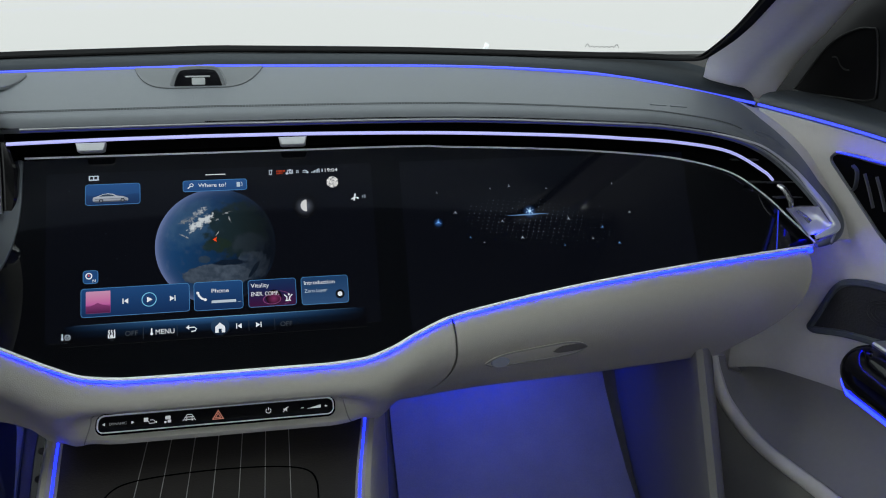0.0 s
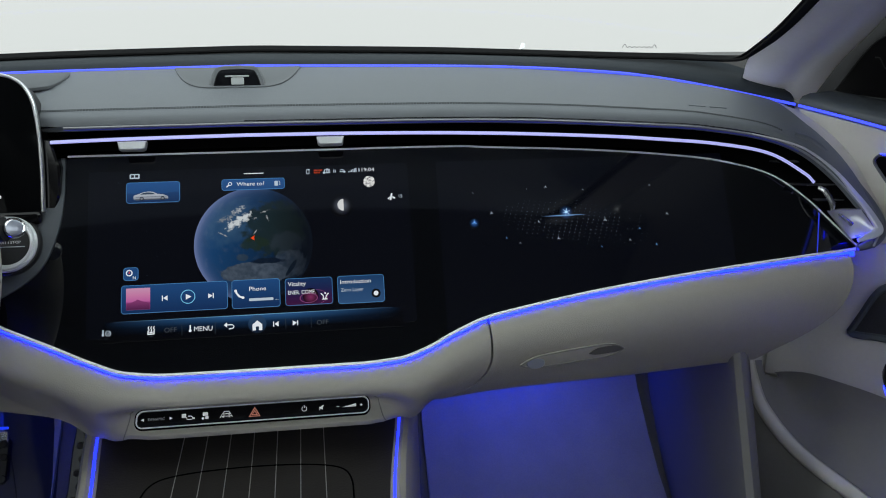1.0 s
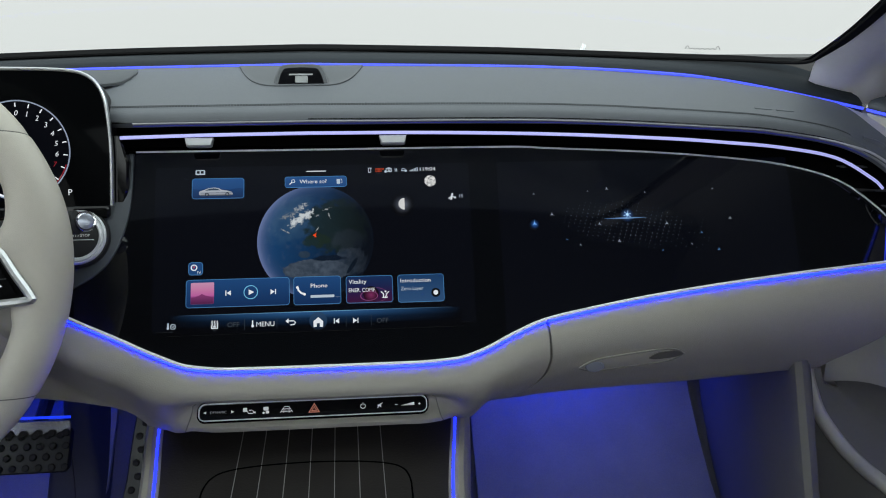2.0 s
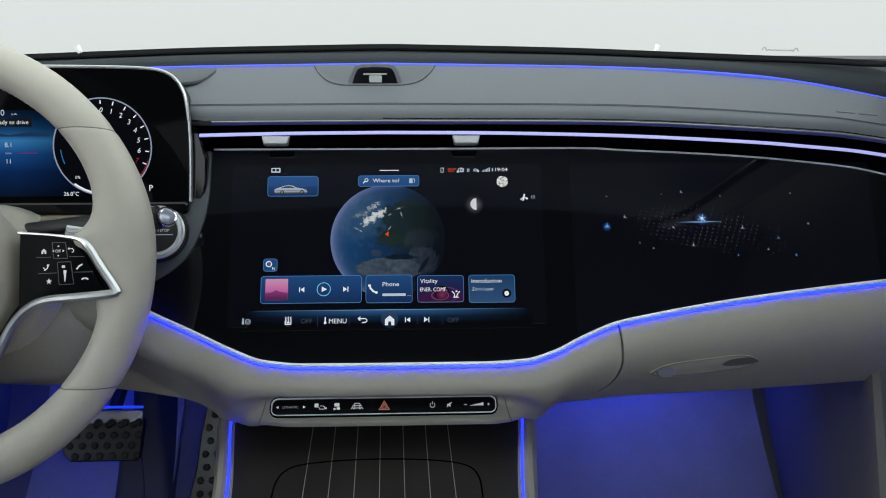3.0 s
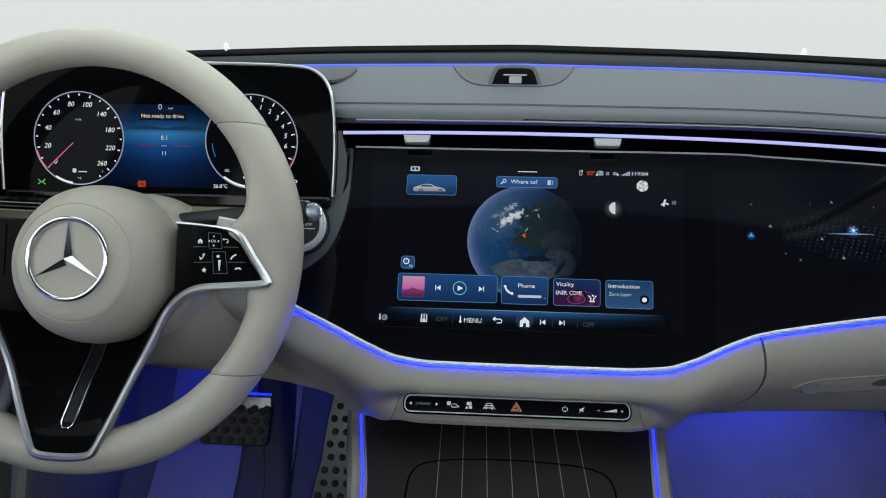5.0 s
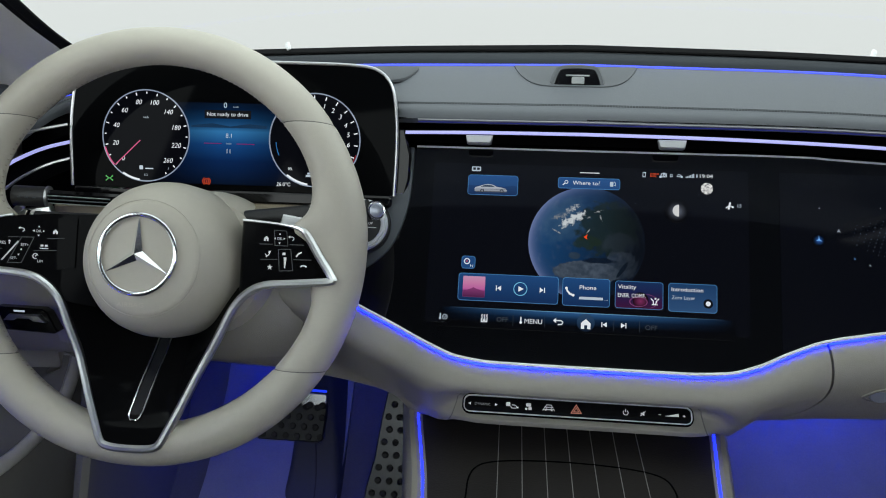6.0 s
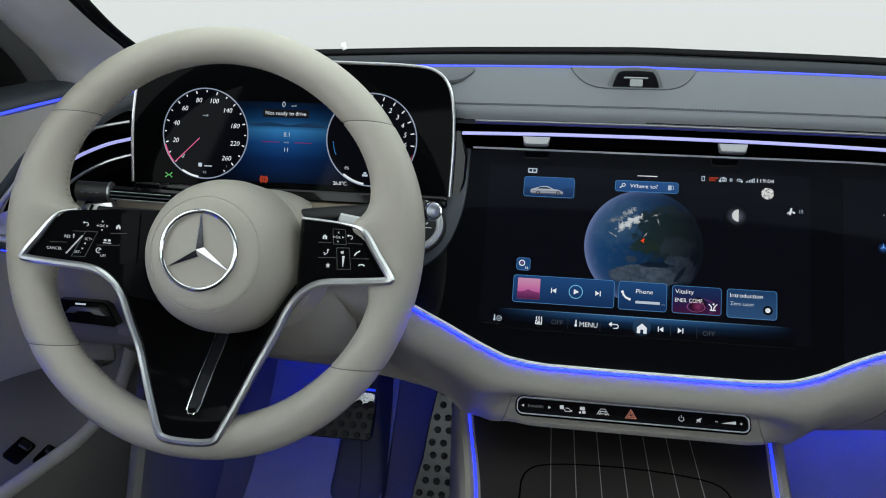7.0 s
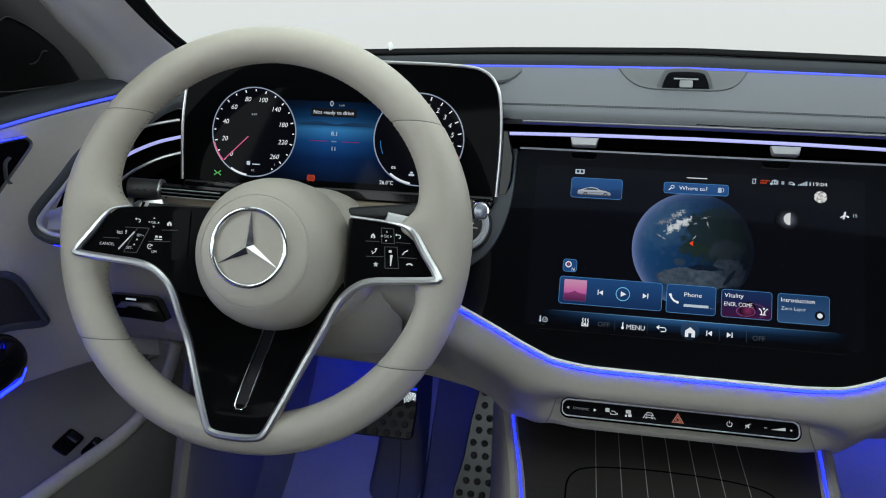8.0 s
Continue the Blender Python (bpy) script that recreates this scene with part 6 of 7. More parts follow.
def rim_point(a, b, grow=0.0):
    """A point of the rim: a round the wheel, b round the tube."""
    side = abs(math.cos(a))
    grip = math.exp(-((math.degrees(math.atan2(math.sin(a), abs(math.cos(a)))) - 12) / 13) ** 2)
    r = 0.0178 + 0.0022 * side + 0.003 * grip + 0.0022 * max(0.0, -math.sin(a)) ** 2 + grow
    inner = max(0.0, min(1.0, -math.cos(b) / 0.75))
    rest = mono(math.degrees(math.atan2(math.sin(a), abs(math.cos(a)))), REST) * inner * inner * (3 - 2 * inner)
    reach = 0.1925 - 0.002 * grip + r * math.cos(b) - rest
    return WHEEL @ V(reach * math.cos(a), reach * math.sin(a), 1.08 * r * math.sin(b))


LEVELS = (0.1185, -0.1130)


def cut(i, b):
    """Angle of the i-th seam round the rim: the seams run level across it."""
    reach = 0.1925 + 0.0195 * math.cos(b)
    a = math.asin(LEVELS[i // 2] / reach)
    return (a, math.pi - a, math.pi - a, 2 * math.pi + a)[i]


for i in range(4):
    m = 44 if i % 2 == 0 else 110
    rows = []
    for k in range(m + 1):
        f = k / m
        row = []
        for j in range(22):
            b = 2 * math.pi * j / 22
            a0, a1 = cut(i, b) + 0.003, cut((i + 1) % 4, b) - 0.003 + (2 * math.pi if i == 3 else 0)
            row.append(rim_point(a0 + (a1 - a0) * f, b, -0.0006 if k in (0, m) else 0))
        rows.append(row)
    part("rim_segment", sheet(rows, closed_v=True), WHEEL_LEATHER, wheel, "ivory leather rim section")
for i in range(4):
    rows = [[rim_point(cut(i, 2 * math.pi * j / 22) + d, 2 * math.pi * j / 22, -0.0010) for j in range(22)] for d in (-0.004, 0.004)]
    part("rim_seam", sheet(rows, closed_v=True), GROOVE, wheel, "dark seam across the rim")
thread = bmesh.new()
for k in range(150):
    a = radians(-58 + 296 * k / 150)
    for b0, b1 in ((3.16, 3.30), (3.30, 3.20)):
        p0, p1 = rim_point(a, b0, 0.0003), rim_point(a + 0.006, b1, 0.0003)
        d = (p1 - p0) / 2
        fr = Matrix.Translation((p0 + p1) / 2) @ d.to_track_quat("X", "Z").to_matrix().to_4x4()
        bmesh.ops.create_cube(thread, size=1, matrix=fr @ Matrix.Diagonal((2 * d.length, 0.0005, 0.0005, 1)))
tagged(part("rim_stitching", thread, mat("ivory_thread", (0.34, 0.315, 0.265), 0.9, vary=0.05), wheel, "ivory stitches inside the rim", smooth=False), kind="stuff")

HUB = WHEEL @ Matrix.Translation((0.0108, -0.0152, 0))
EMBLEM = WHEEL @ Matrix.Translation((0.0072, -0.0118, 0))
part("airbag_cover", lathe([(0.0, 0.0375), (0.02, 0.0375), (0.034, 0.0370), (0.041, 0.0362), (0.050, 0.0345), (0.0535, 0.0330), (0.0540, 0.0322), (0.0545, 0.0326), (0.0605, 0.0275), (0.0670, 0.0190), (0.0720, 0.009), (0.0752, -0.004), (0.0768, -0.018), (0.0768, -0.050)], HUB, 64), WHEEL_LEATHER, wheel, "ivory leather airbag cover")
part("emblem_ring", sweep([EMBLEM @ V(0.0365 * math.cos(a), 0.0365 * math.sin(a), 0.0385) for a in np.linspace(0, 2 * math.pi, 64, endpoint=False)], ring(0.0025, 10), up=EMBLEM.to_3x3() @ V(0, 0, 1), closed=True), CHROME, wheel, "chrome ring")
arms = bmesh.new()
for k in range(3):
    a = math.pi / 2 + k * 2 * math.pi / 3
    tip = EMBLEM @ V(0.0352 * math.cos(a), 0.0352 * math.sin(a), 0.0385)
    top = EMBLEM @ V(0, 0, 0.0445)
    l1 = EMBLEM @ V(0.0058 * math.cos(a + math.pi / 3), 0.0058 * math.sin(a + math.pi / 3), 0.0388)
    r1 = EMBLEM @ V(0.0058 * math.cos(a - math.pi / 3), 0.0058 * math.sin(a - math.pi / 3), 0.0388)
    for tri in ((top, l1, tip), (top, tip, r1), (l1, EMBLEM @ V(0, 0, 0.036), tip), (tip, EMBLEM @ V(0, 0, 0.036), r1)):
        arms.faces.new([arms.verts.new(p) for p in tri])
bmesh.ops.remove_doubles(arms, verts=arms.verts, dist=1e-6)
part("emblem_star", arms, CHROME, wheel, "three chrome arms", smooth=False)
write("AIRBAG", 0.002, -0.0605, 0.0042, WHEEL, mat("embossed_ivory", (0.52, 0.48, 0.41), 0.5, vary=0), wheel, 0.026, 0.0362, "middle")

# Spokes: outline of the right half, mirrored.
HALF = [(0.0, 0.0285), (0.06, 0.0275), (0.092, 0.0255), (0.128, 0.0225), (0.149, 0.0190), (0.158, 0.0120), (0.170, -0.0060), (0.183, -0.0245), (0.1815, -0.0290), (0.150, -0.0320), (0.118, -0.0350), (0.100, -0.0435), (0.086, -0.0590), (0.074, -0.0850), (0.060, -0.1140), (0.046, -0.1480), (0.0350, -0.1730), (0.0305, -0.1830), (0.0265, -0.1885), (0.0200, -0.1908), (0.010, -0.1918), (0.0, -0.1920)]
right = [(p.x, p.y) for p in spline([V(x, y, 0) for x, y in HALF], 4)]


def spoke_lift(x, y):
    """How far the spoke's face stands out towards the driver: it climbs onto the rim."""
    f = max((abs(x) - 0.090) / 0.092 if y > -0.07 else 0.0, (-y - 0.105) / 0.088)
    return 0.0075 + 0.0145 * min(1.0, max(0.0, f))


def lifted(bm):
    """Moves a mesh that was built on the wheel's plane out to the spoke's face."""
    back = WHEEL.inverted()
    out = WHEEL.to_3x3() @ V(0, 0, 1)
    for v in bm.verts:
        p = back @ v.co
        v.co += out * spoke_lift(p.x, p.y)
    return bm


def half_width(v):
    """Half the spoke's width at the height v below the hub."""
    pts = sorted((y, x) for x, y in HALF[8:])
    return mono(v, pts)


SPOKE = WHEEL @ Matrix.Translation((0.003, 0, 0))


def face_rows(frame_m, sx, top, low, rise):
    """Rows of the spoke's face between an upper and a lower edge, from the hub outwards."""
    us = np.linspace(top[0][0], top[-1][0], 34)
    return [[frame_m @ V(sx * u, mono(u, low) + (mono(u, top) - mono(u, low)) * f, spoke_lift(u, mono(u, low)) + rise) for f in np.linspace(0, 1, 7)] for u in us]


rows = []
for v in np.concatenate([np.linspace(-0.1925, -0.06, 34), np.linspace(-0.056, -0.036, 6)]):
    w = max(0.002, half_width(v) - 0.0015)
    sink = 0.060 * min(1, max(0, (v + 0.172) / 0.09)) ** 1.1
    rows.append([SPOKE @ V(w * f, v, spoke_lift(w * f, v) + 0.0026 - sink * (1 - abs(f) ** 2.4)) for f in np.linspace(-1, 1, 25)])
part("lower_spoke", thick(rows, tuple(WHEEL.to_3x3() @ V(0, 0, -0.006))), SPOKE_BLACK, wheel, "glossy black hollow lower spoke")
for sx in (-1, 1):
    inner = 0.094 if sx > 0 else 0.050
    low = [(inner, -0.0500), (0.098, -0.0450)] if sx > 0 else [(inner, -0.0640), (0.086, -0.0580), (0.098, -0.0450)]
    face = face_rows(SPOKE, sx, [(inner, 0.0250), (0.100, 0.0240), (0.110, 0.0230), (0.128, 0.0215), (0.147, 0.0182), (0.1565, 0.0110), (0.168, -0.0065), (0.180, -0.0240)], low + [(0.104, -0.0390), (0.117, -0.0330), (0.150, -0.0300), (0.180, -0.0265)], 0.0)
    part("spoke_arm", thick(face, tuple(WHEEL.to_3x3() @ V(0, 0, -0.012))), SPOKE_BLACK, wheel, "glossy black spoke")
    edge = [SPOKE @ V(sx * x, y, spoke_lift(x, y) + 0.0002) for x, y in right[(8 if sx > 0 else 13) :]]
    part("silver_edge", sweep(edge, bar(0.0072, 0.010), up=WHEEL.to_3x3() @ V(0, 0, 1), scale=lambda f: 0.34 + 0.66 * min(1.0, max(0.0, (f - 0.06) / 0.09))), SATIN, wheel, "satin silver edging")
# The right arm falls away to the hub in a smooth hollow.
rows = [[SPOKE @ V(0.0945 - 0.018 * f, v, spoke_lift(0.09, v) - 0.0006 - 0.042 * f**1.5) for f in np.linspace(0, 1, 8)] for v in np.linspace(0.0245, -0.0490, 12)]
part("spoke_root", thick(rows, tuple(WHEEL.to_3x3() @ V(0, 0, -0.004))), SPOKE_BLACK, wheel, "glossy black hollow beside the hub")
KEY_BLACK = mat("key_black", (0.004, 0.004, 0.0045), 0.10, vary=0, spec=0.03)
GAP = mat("gap_grey", (0.055, 0.058, 0.062), 0.4, vary=0)


def loop_of(pts, w=0.0006):
    return [stroke([pts[k], pts[(k + 1) % len(pts)]], w) for k in range(len(pts))]


for sx, top, low in (
    (1, [(0.1105, 0.0198), (0.127, 0.0185), (0.147, 0.0150), (0.155, 0.0075), (0.166, -0.0100), (0.1745, -0.0236)], [(0.1105, -0.0295), (0.1155, -0.0290), (0.150, -0.0262), (0.1745, -0.0240)]),
    (-1, [(0.070, 0.0205), (0.110, 0.0200), (0.131, 0.0165), (0.146, 0.0080), (0.160, -0.0090), (0.1725, -0.0232)], [(0.070, -0.0270), (0.092, -0.0300), (0.110, -0.0275), (0.150, -0.0262), (0.1725, -0.0238)]),
):
    keys = part("key_field", thick(face_rows(WHEEL, sx, top, low, 0.0013), tuple(WHEEL.to_3x3() @ V(0, 0, -0.002))), KEY_BLACK, wheel, "glossy black keys")
    if sx > 0:
        gaps = [stroke([(0.113, 0.0032), (0.1265, 0.0034)], 0.0006), stroke([(0.1435, 0.0036), (0.1580, 0.0034)], 0.0006), stroke([(0.1145, -0.0112), (0.1320, -0.0106)], 0.0006), stroke([(0.1480, -0.0102), (0.1655, -0.0100)], 0.0006)]
        gaps += loop_of([(0.1275, 0.0165), (0.1400, 0.0160), (0.1420, 0.0022), (0.1290, 0.0022)]) + loop_of([(0.1325, -0.0012), (0.1450, -0.0008), (0.1480, -0.0205), (0.1345, -0.0212)])
    else:
        gaps = [stroke([(-0.0985, -0.0002), (-0.0820, 0.0008)], 0.0006), stroke([(-0.1120, 0.0005), (-0.1350, 0.0000)], 0.0006), stroke([(-0.1110, -0.0125), (-0.0890, -0.0112)], 0.0006), stroke([(-0.1400, -0.0115), (-0.1560, -0.0120)], 0.0006)]
        gaps += loop_of([(-0.1225, 0.0005), (-0.1110, 0.0008), (-0.1215, -0.0245), (-0.1345, -0.0248)])
    part("key_outline", lifted(flat(gaps, WHEEL, 0.0017)), GAP, keys, smooth=False)


def key_text(text, x, y, height):
    bm, w = lettering(text, height)
    bm.transform(WHEEL @ Matrix.Translation((x - w / 2, y - height / 2, 0.0020)))
    return part("lettering", lifted(bm), SIGN, wheel, smooth=False)


def key_sign(name, shapes, lift=0.0020, material=None):
    return part(name, lifted(flat(shapes, WHEEL, lift)), material or SIGN, wheel, smooth=False)


for x, y in ((0.120, 0.0085), (-0.0912, 0.0066)):
    key_sign("home_key_sign", [[(x - 0.0022, y - 0.0022), (x - 0.0006, y - 0.0022), (x - 0.0006, y - 0.0006), (x + 0.0006, y - 0.0006), (x + 0.0006, y - 0.0022), (x + 0.0022, y - 0.0022), (x + 0.0022, y + 0.0004), (x, y + 0.0024), (x - 0.0022, y + 0.0004)]])
for x, y in ((0.1335, 0.0088), (-0.1068, 0.0068)):
    key_text("OK", x, y, 0.0026)
    key_sign("arrow_sign", [[(x - 0.0010, y + 0.0036), (x + 0.0010, y + 0.0036), (x, y + 0.0052)][::-1], [(x - 0.0010, y - 0.0036), (x, y - 0.0052), (x + 0.0010, y - 0.0036)], [(x - 0.0056, y), (x - 0.0040, y - 0.0010), (x - 0.0040, y + 0.0010)], [(x + 0.0056, y), (x + 0.0040, y + 0.0010), (x + 0.0040, y - 0.0010)]])
for x, y in ((-0.1225, 0.0076), (0.1455, 0.0092)):
    key_sign("return_sign", [hoop(x + 0.0006, y - 0.0002, 0.0016, 0.0007, -90, 90, 16), stroke([(x + 0.0006, y + 0.0014), (x - 0.0022, y + 0.0014)], 0.0007), [(x - 0.0034, y + 0.0014), (x - 0.0018, y + 0.0002), (x - 0.0018, y + 0.0026)]])
key_text("CANCEL", -0.1512, -0.0178, 0.0027)
key_text("RES", -0.1395, -0.0056, 0.0027)
key_sign("up_sign", [stroke([(-0.1335, -0.0070), (-0.1335, -0.0042)], 0.0007), [(-0.1347, -0.0044), (-0.1323, -0.0044), (-0.1335, -0.0026)]])
key_text("SET+", -0.1190, -0.0070, 0.0025)
key_text("SET-", -0.1285, -0.0202, 0.0025)
key_text("LIM", -0.1040, -0.0222, 0.0024)
key_sign("rocker_arrows", [[(-0.1232, -0.0122), (-0.1212, -0.0122), (-0.1218, -0.0104)], [(-0.1252, -0.0160), (-0.1246, -0.0178), (-0.1232, -0.0160)]])
key_sign("rocker_bar", [stroke([(-0.1395, -0.0225), (-0.1250, -0.0040)], 0.0013)], 0.0023, SATIN)
key_sign("distance_sign", [hoop(-0.1085, -0.0175, 0.0024, 0.0007, 20, 300, 20), stroke([(-0.1088, -0.0178), (-0.1072, -0.0162)], 0.0007), rrect(-0.1010, -0.0098, 0.0080, 0.0008, 0.0003, 1), rrect(-0.1030, -0.0072, 0.0026, 0.0020, 0.0004, 1), rrect(-0.0990, -0.0072, 0.0026, 0.0020, 0.0004, 1)])
key_sign("voice_sign", [disc(0.1238, -0.0040, 0.0010, 10), stroke([(0.1205, -0.0086), (0.1232, -0.0066), (0.1250, -0.0030)], 0.0008), stroke([(0.1195, -0.0058), (0.1215, -0.0075)], 0.0007)])
key_sign("call_sign", [stroke([(0.1508, -0.0076), (0.1530, -0.0048), (0.1562, -0.0032)], 0.0013)])
key_sign("favourite_sign", [[(0.1250 + (0.0028 if k % 2 == 0 else 0.0011) * math.sin(k * math.pi / 5), -0.0182 + (0.0028 if k % 2 == 0 else 0.0011) * math.cos(k * math.pi / 5)) for k in range(10)][::-1]])
key_sign("hang_up_sign", [stroke([(0.1555, -0.0168), (0.1570, -0.0156), (0.1600, -0.0156), (0.1615, -0.0168)], 0.0013)])
key_sign("volume_bar", [[(0.1396, -0.0185), (0.1404, -0.0185), (0.1414, -0.0085), (0.1386, -0.0085)], rrect(0.1385, -0.0052, 0.0030, 0.0024, 0.0005, 2)], 0.0022)
# Slot in the hollow of the lower spoke.
def hollow(x, v, lift=0.0):
    w = max(0.002, half_width(v) - 0.0015)
    sink = 0.060 * min(1, max(0, (v + 0.172) / 0.09)) ** 1.1
    return SPOKE @ V(x, v, spoke_lift(x, v) + 0.0026 - sink * (1 - abs(x / w) ** 2.4) + lift)


loop = [hollow(-0.0064, v, 0.001) for v in np.linspace(-0.088, -0.158, 12)] + [hollow(-0.0052, -0.1635, 0.001), hollow(-0.0025, -0.1665, 0.001), hollow(0.0025, -0.1665, 0.001), hollow(0.0052, -0.1635, 0.001)] + [hollow(0.0064, v, 0.001) for v in np.linspace(-0.158, -0.088, 12)]
part("slot_frame", sweep(loop, bar(0.0016, 0.0026), up=WHEEL.to_3x3() @ V(0, 0, 1)), CHROME, wheel, "chrome slot frame")
part("slot_inlay", thick([[hollow(x, v, 0.0006) for x in (-0.0050, 0, 0.0050)] for v in np.linspace(-0.088, -0.162, 10)], tuple(WHEEL.to_3x3() @ V(0, 0, -0.003))), mat("slot_dark", (0.012, 0.013, 0.016), 0.15, vary=0.03, spec=0.4), wheel, "grey slot inlay")
for sx in (-1, 1):
    pad = [(0.118, 0.030), (0.122, 0.041), (0.150, 0.037), (0.166, 0.026), (0.168, 0.020), (0.150, 0.017), (0.12, 0.020)]
    pad = [(sx * x, y - 0.006) for x, y in pad]
    part("shift_paddle", slab(pad[::-1] if sx > 0 else pad, -0.034, -0.026, WHEEL, 0.002), SATIN, wheel, "satin silver shift paddle")

# ---- steering column, stalks, start button ----
COLUMN = WHEEL @ Matrix.Translation((0, -0.010, 0))
column = thing("steering_column", "ivory and beige steering column shroud", "steering column", (-0.417, 0.72, 0.55))
part("upper_shroud", lathe([(0.070, -0.040), (0.078, -0.046), (0.084, -0.075), (0.088, -0.12), (0.088, -0.20)], COLUMN @ Matrix.Diagonal((1.0, 0.72, 1, 1)), 48), LEATHER, column, "beige shroud")
part("collar", lathe([(0.060, -0.030), (0.0735, -0.034), (0.0735, -0.042), (0.060, -0.046)], COLUMN @ Matrix.Diagonal((1, 0.8, 1, 1)), 48), BLACK_PLASTIC, column)
part("boss", lathe([(0.050, -0.030), (0.068, -0.037), (0.0755, -0.050), (0.0775, -0.070), (0.0775, -0.095)], WHEEL @ Matrix.Translation((0.033, -0.018, 0)), 48), WHEEL_LEATHER, column, "ivory boss behind the hub")
knee = []
for u in np.linspace(-1, 1, 21):
    x = -0.417 + 0.135 * u
    knee.append([V(x, 0.66 + 0.035 * u * u, 0.535), V(x, 0.640 + 0.035 * u * u, 0.50), V(x, 0.636 + 0.03 * u * u, 0.468), V(x, 0.648 + 0.02 * u * u, 0.446), V(x, 0.69, 0.435)])
part("lower_shroud", thick(knee, (0, 0.01, 0)), LEATHER, column, "beige lower shroud")
shelf = [[V(x, y, 0.592 - 0.10 * (y - 0.70)) for y in (0.69, 0.72, 0.76)] for x in np.linspace(-0.545, -0.262, 8)]
part("top_ledge", thick(shelf, (0, 0, -0.012)), mat("tan_leather", (0.30, 0.25, 0.18), 0.55, grain=0.3, grain_size=1400, vary=0.06, cells=True), column, "tan leather ledge")
gear = thing("gear_stalk", "black column gear stalk with a silver end", "stalk", (-0.30, 0.69, 0.60))
tip, root = V(-0.203, 0.681, 0.6035), V(-0.345, 0.690, 0.585)
part("arm", sweep([root, root.lerp(tip, 0.4), root.lerp(tip, 0.6), root.lerp(tip, 0.94)], ring(0.0115, 16), scale=lambda f: 0.8 + 0.2 * f), BLACK_PLASTIC, gear)
d = (tip - root).normalized()
facing = V(0.50, -0.80, 0.28).normalized()
cap = Matrix.Translation(root.lerp(tip, 1.0) - facing * 0.010) @ facing.to_track_quat("Z", "Y").to_matrix().to_4x4()
part("end_cap", lathe([(0.0085, -0.006), (0.0094, 0.0), (0.0097, 0.003), (0.0096, 0.009), (0.0088, 0.0106), (0.0080, 0.0104)], cap, 28), CHROME, gear, "chrome end ring")
part("cap_face", lathe([(0.0081, 0.0100), (0.0060, 0.0109), (0.0, 0.0113)], cap, 28), mat("cap_satin", (0.40, 0.43, 0.50), 0.32, 0.8, vary=0.03), gear, "satin blue-grey cap face")
lever = thing("light_stalk", "black column stalk with ribbed light switches", "stalk", (-0.53, 0.68, 0.61))
a, b = V(-0.566, 0.674, 0.6075), V(-0.462, 0.692, 0.600)
part("arm", sweep([a, a.lerp(b, 0.3), a.lerp(b, 0.7), b], bar(0.0145, 0.016), up=(0, -0.4, 1), scale=lambda f: 1.0 - 0.25 * f), PIANO, lever)
part("grip_ring", sweep([a.lerp(b, 0.225), a.lerp(b, 0.245)], ring(0.0112, 18)), SATIN, lever, "thin silver ring")
for k in range(3):
    part("grip_mark", sweep([a.lerp(b, 0.00 + 0.07 * k) + V(0, -0.0104, 0.002), a.lerp(b, 0.03 + 0.07 * k) + V(0, -0.0104, 0.002)], bar(0.0010, 0.0012)), SMOKE, lever)
part("twist_grip", sweep([a.lerp(b, -0.08), a.lerp(b, -0.04), a.lerp(b, 0.22)], ring(0.0105, 18)), BLACK_PLASTIC, lever, "black twist grip")
for k in range(3):
    part("rib", sweep([a.lerp(b, 0.28) + V(0, -0.0105, -0.003 + 0.004 * k), a.lerp(b, 0.86) + V(0, -0.0100, -0.004 + 0.004 * k)], bar(0.0009, 0.0012)), (SATIN, SMOKE, SATIN)[k], lever)
wand = thing("column_adjuster", "black and chrome column adjusting switch", "switch", (-0.53, 0.67, 0.58))
part("body", sweep([V(-0.548, 0.662, 0.588), V(-0.445, 0.676, 0.582)], bar(0.012, 0.016), up=(0, -0.4, 1)), BLACK_PLASTIC, wand)
part("tip", sweep(spline([V(-0.552, 0.658, 0.598), V(-0.556, 0.656, 0.588), V(-0.550, 0.658, 0.576)], 4), bar(0.004, 0.004)), CHROME, wand, "chrome tip")

START = SCREEN @ Matrix.Translation((-0.2272, (0.5710 - 0.532) / 0.844, 0.0015))
start = thing("start_button", "round start and stop button in a bright silver ring", "button", (-0.226, 0.72, 0.567))
part("bezel", lathe([(0.0306, 0.0), (0.0306, 0.003), (0.0296, 0.0050), (0.0280, 0.0050)], START, 48), BLACK_PLASTIC, start)
part("silver_ring", lathe([(0.0282, 0.001), (0.0278, 0.0062), (0.0264, 0.0076), (0.0254, 0.0066), (0.0244, 0.0078), (0.0218, 0.0072), (0.0190, 0.0030)], START, 48), BRIGHT, start, "bright silver ring")
part("face", lathe([(0.0192, 0.003), (0.0185, 0.0042), (0.0, 0.0046)], START, 40), SMOKE, start, "grey button face")
write("START / STOP", 0, 0.0005, 0.0026, START, SIGN, start, 0.024, 0.0052, "middle")
part("face_line", box(START, -0.016, 0.016, -0.0032, -0.0022, 0.0042, 0.0052, 0.0003), SATIN, start)

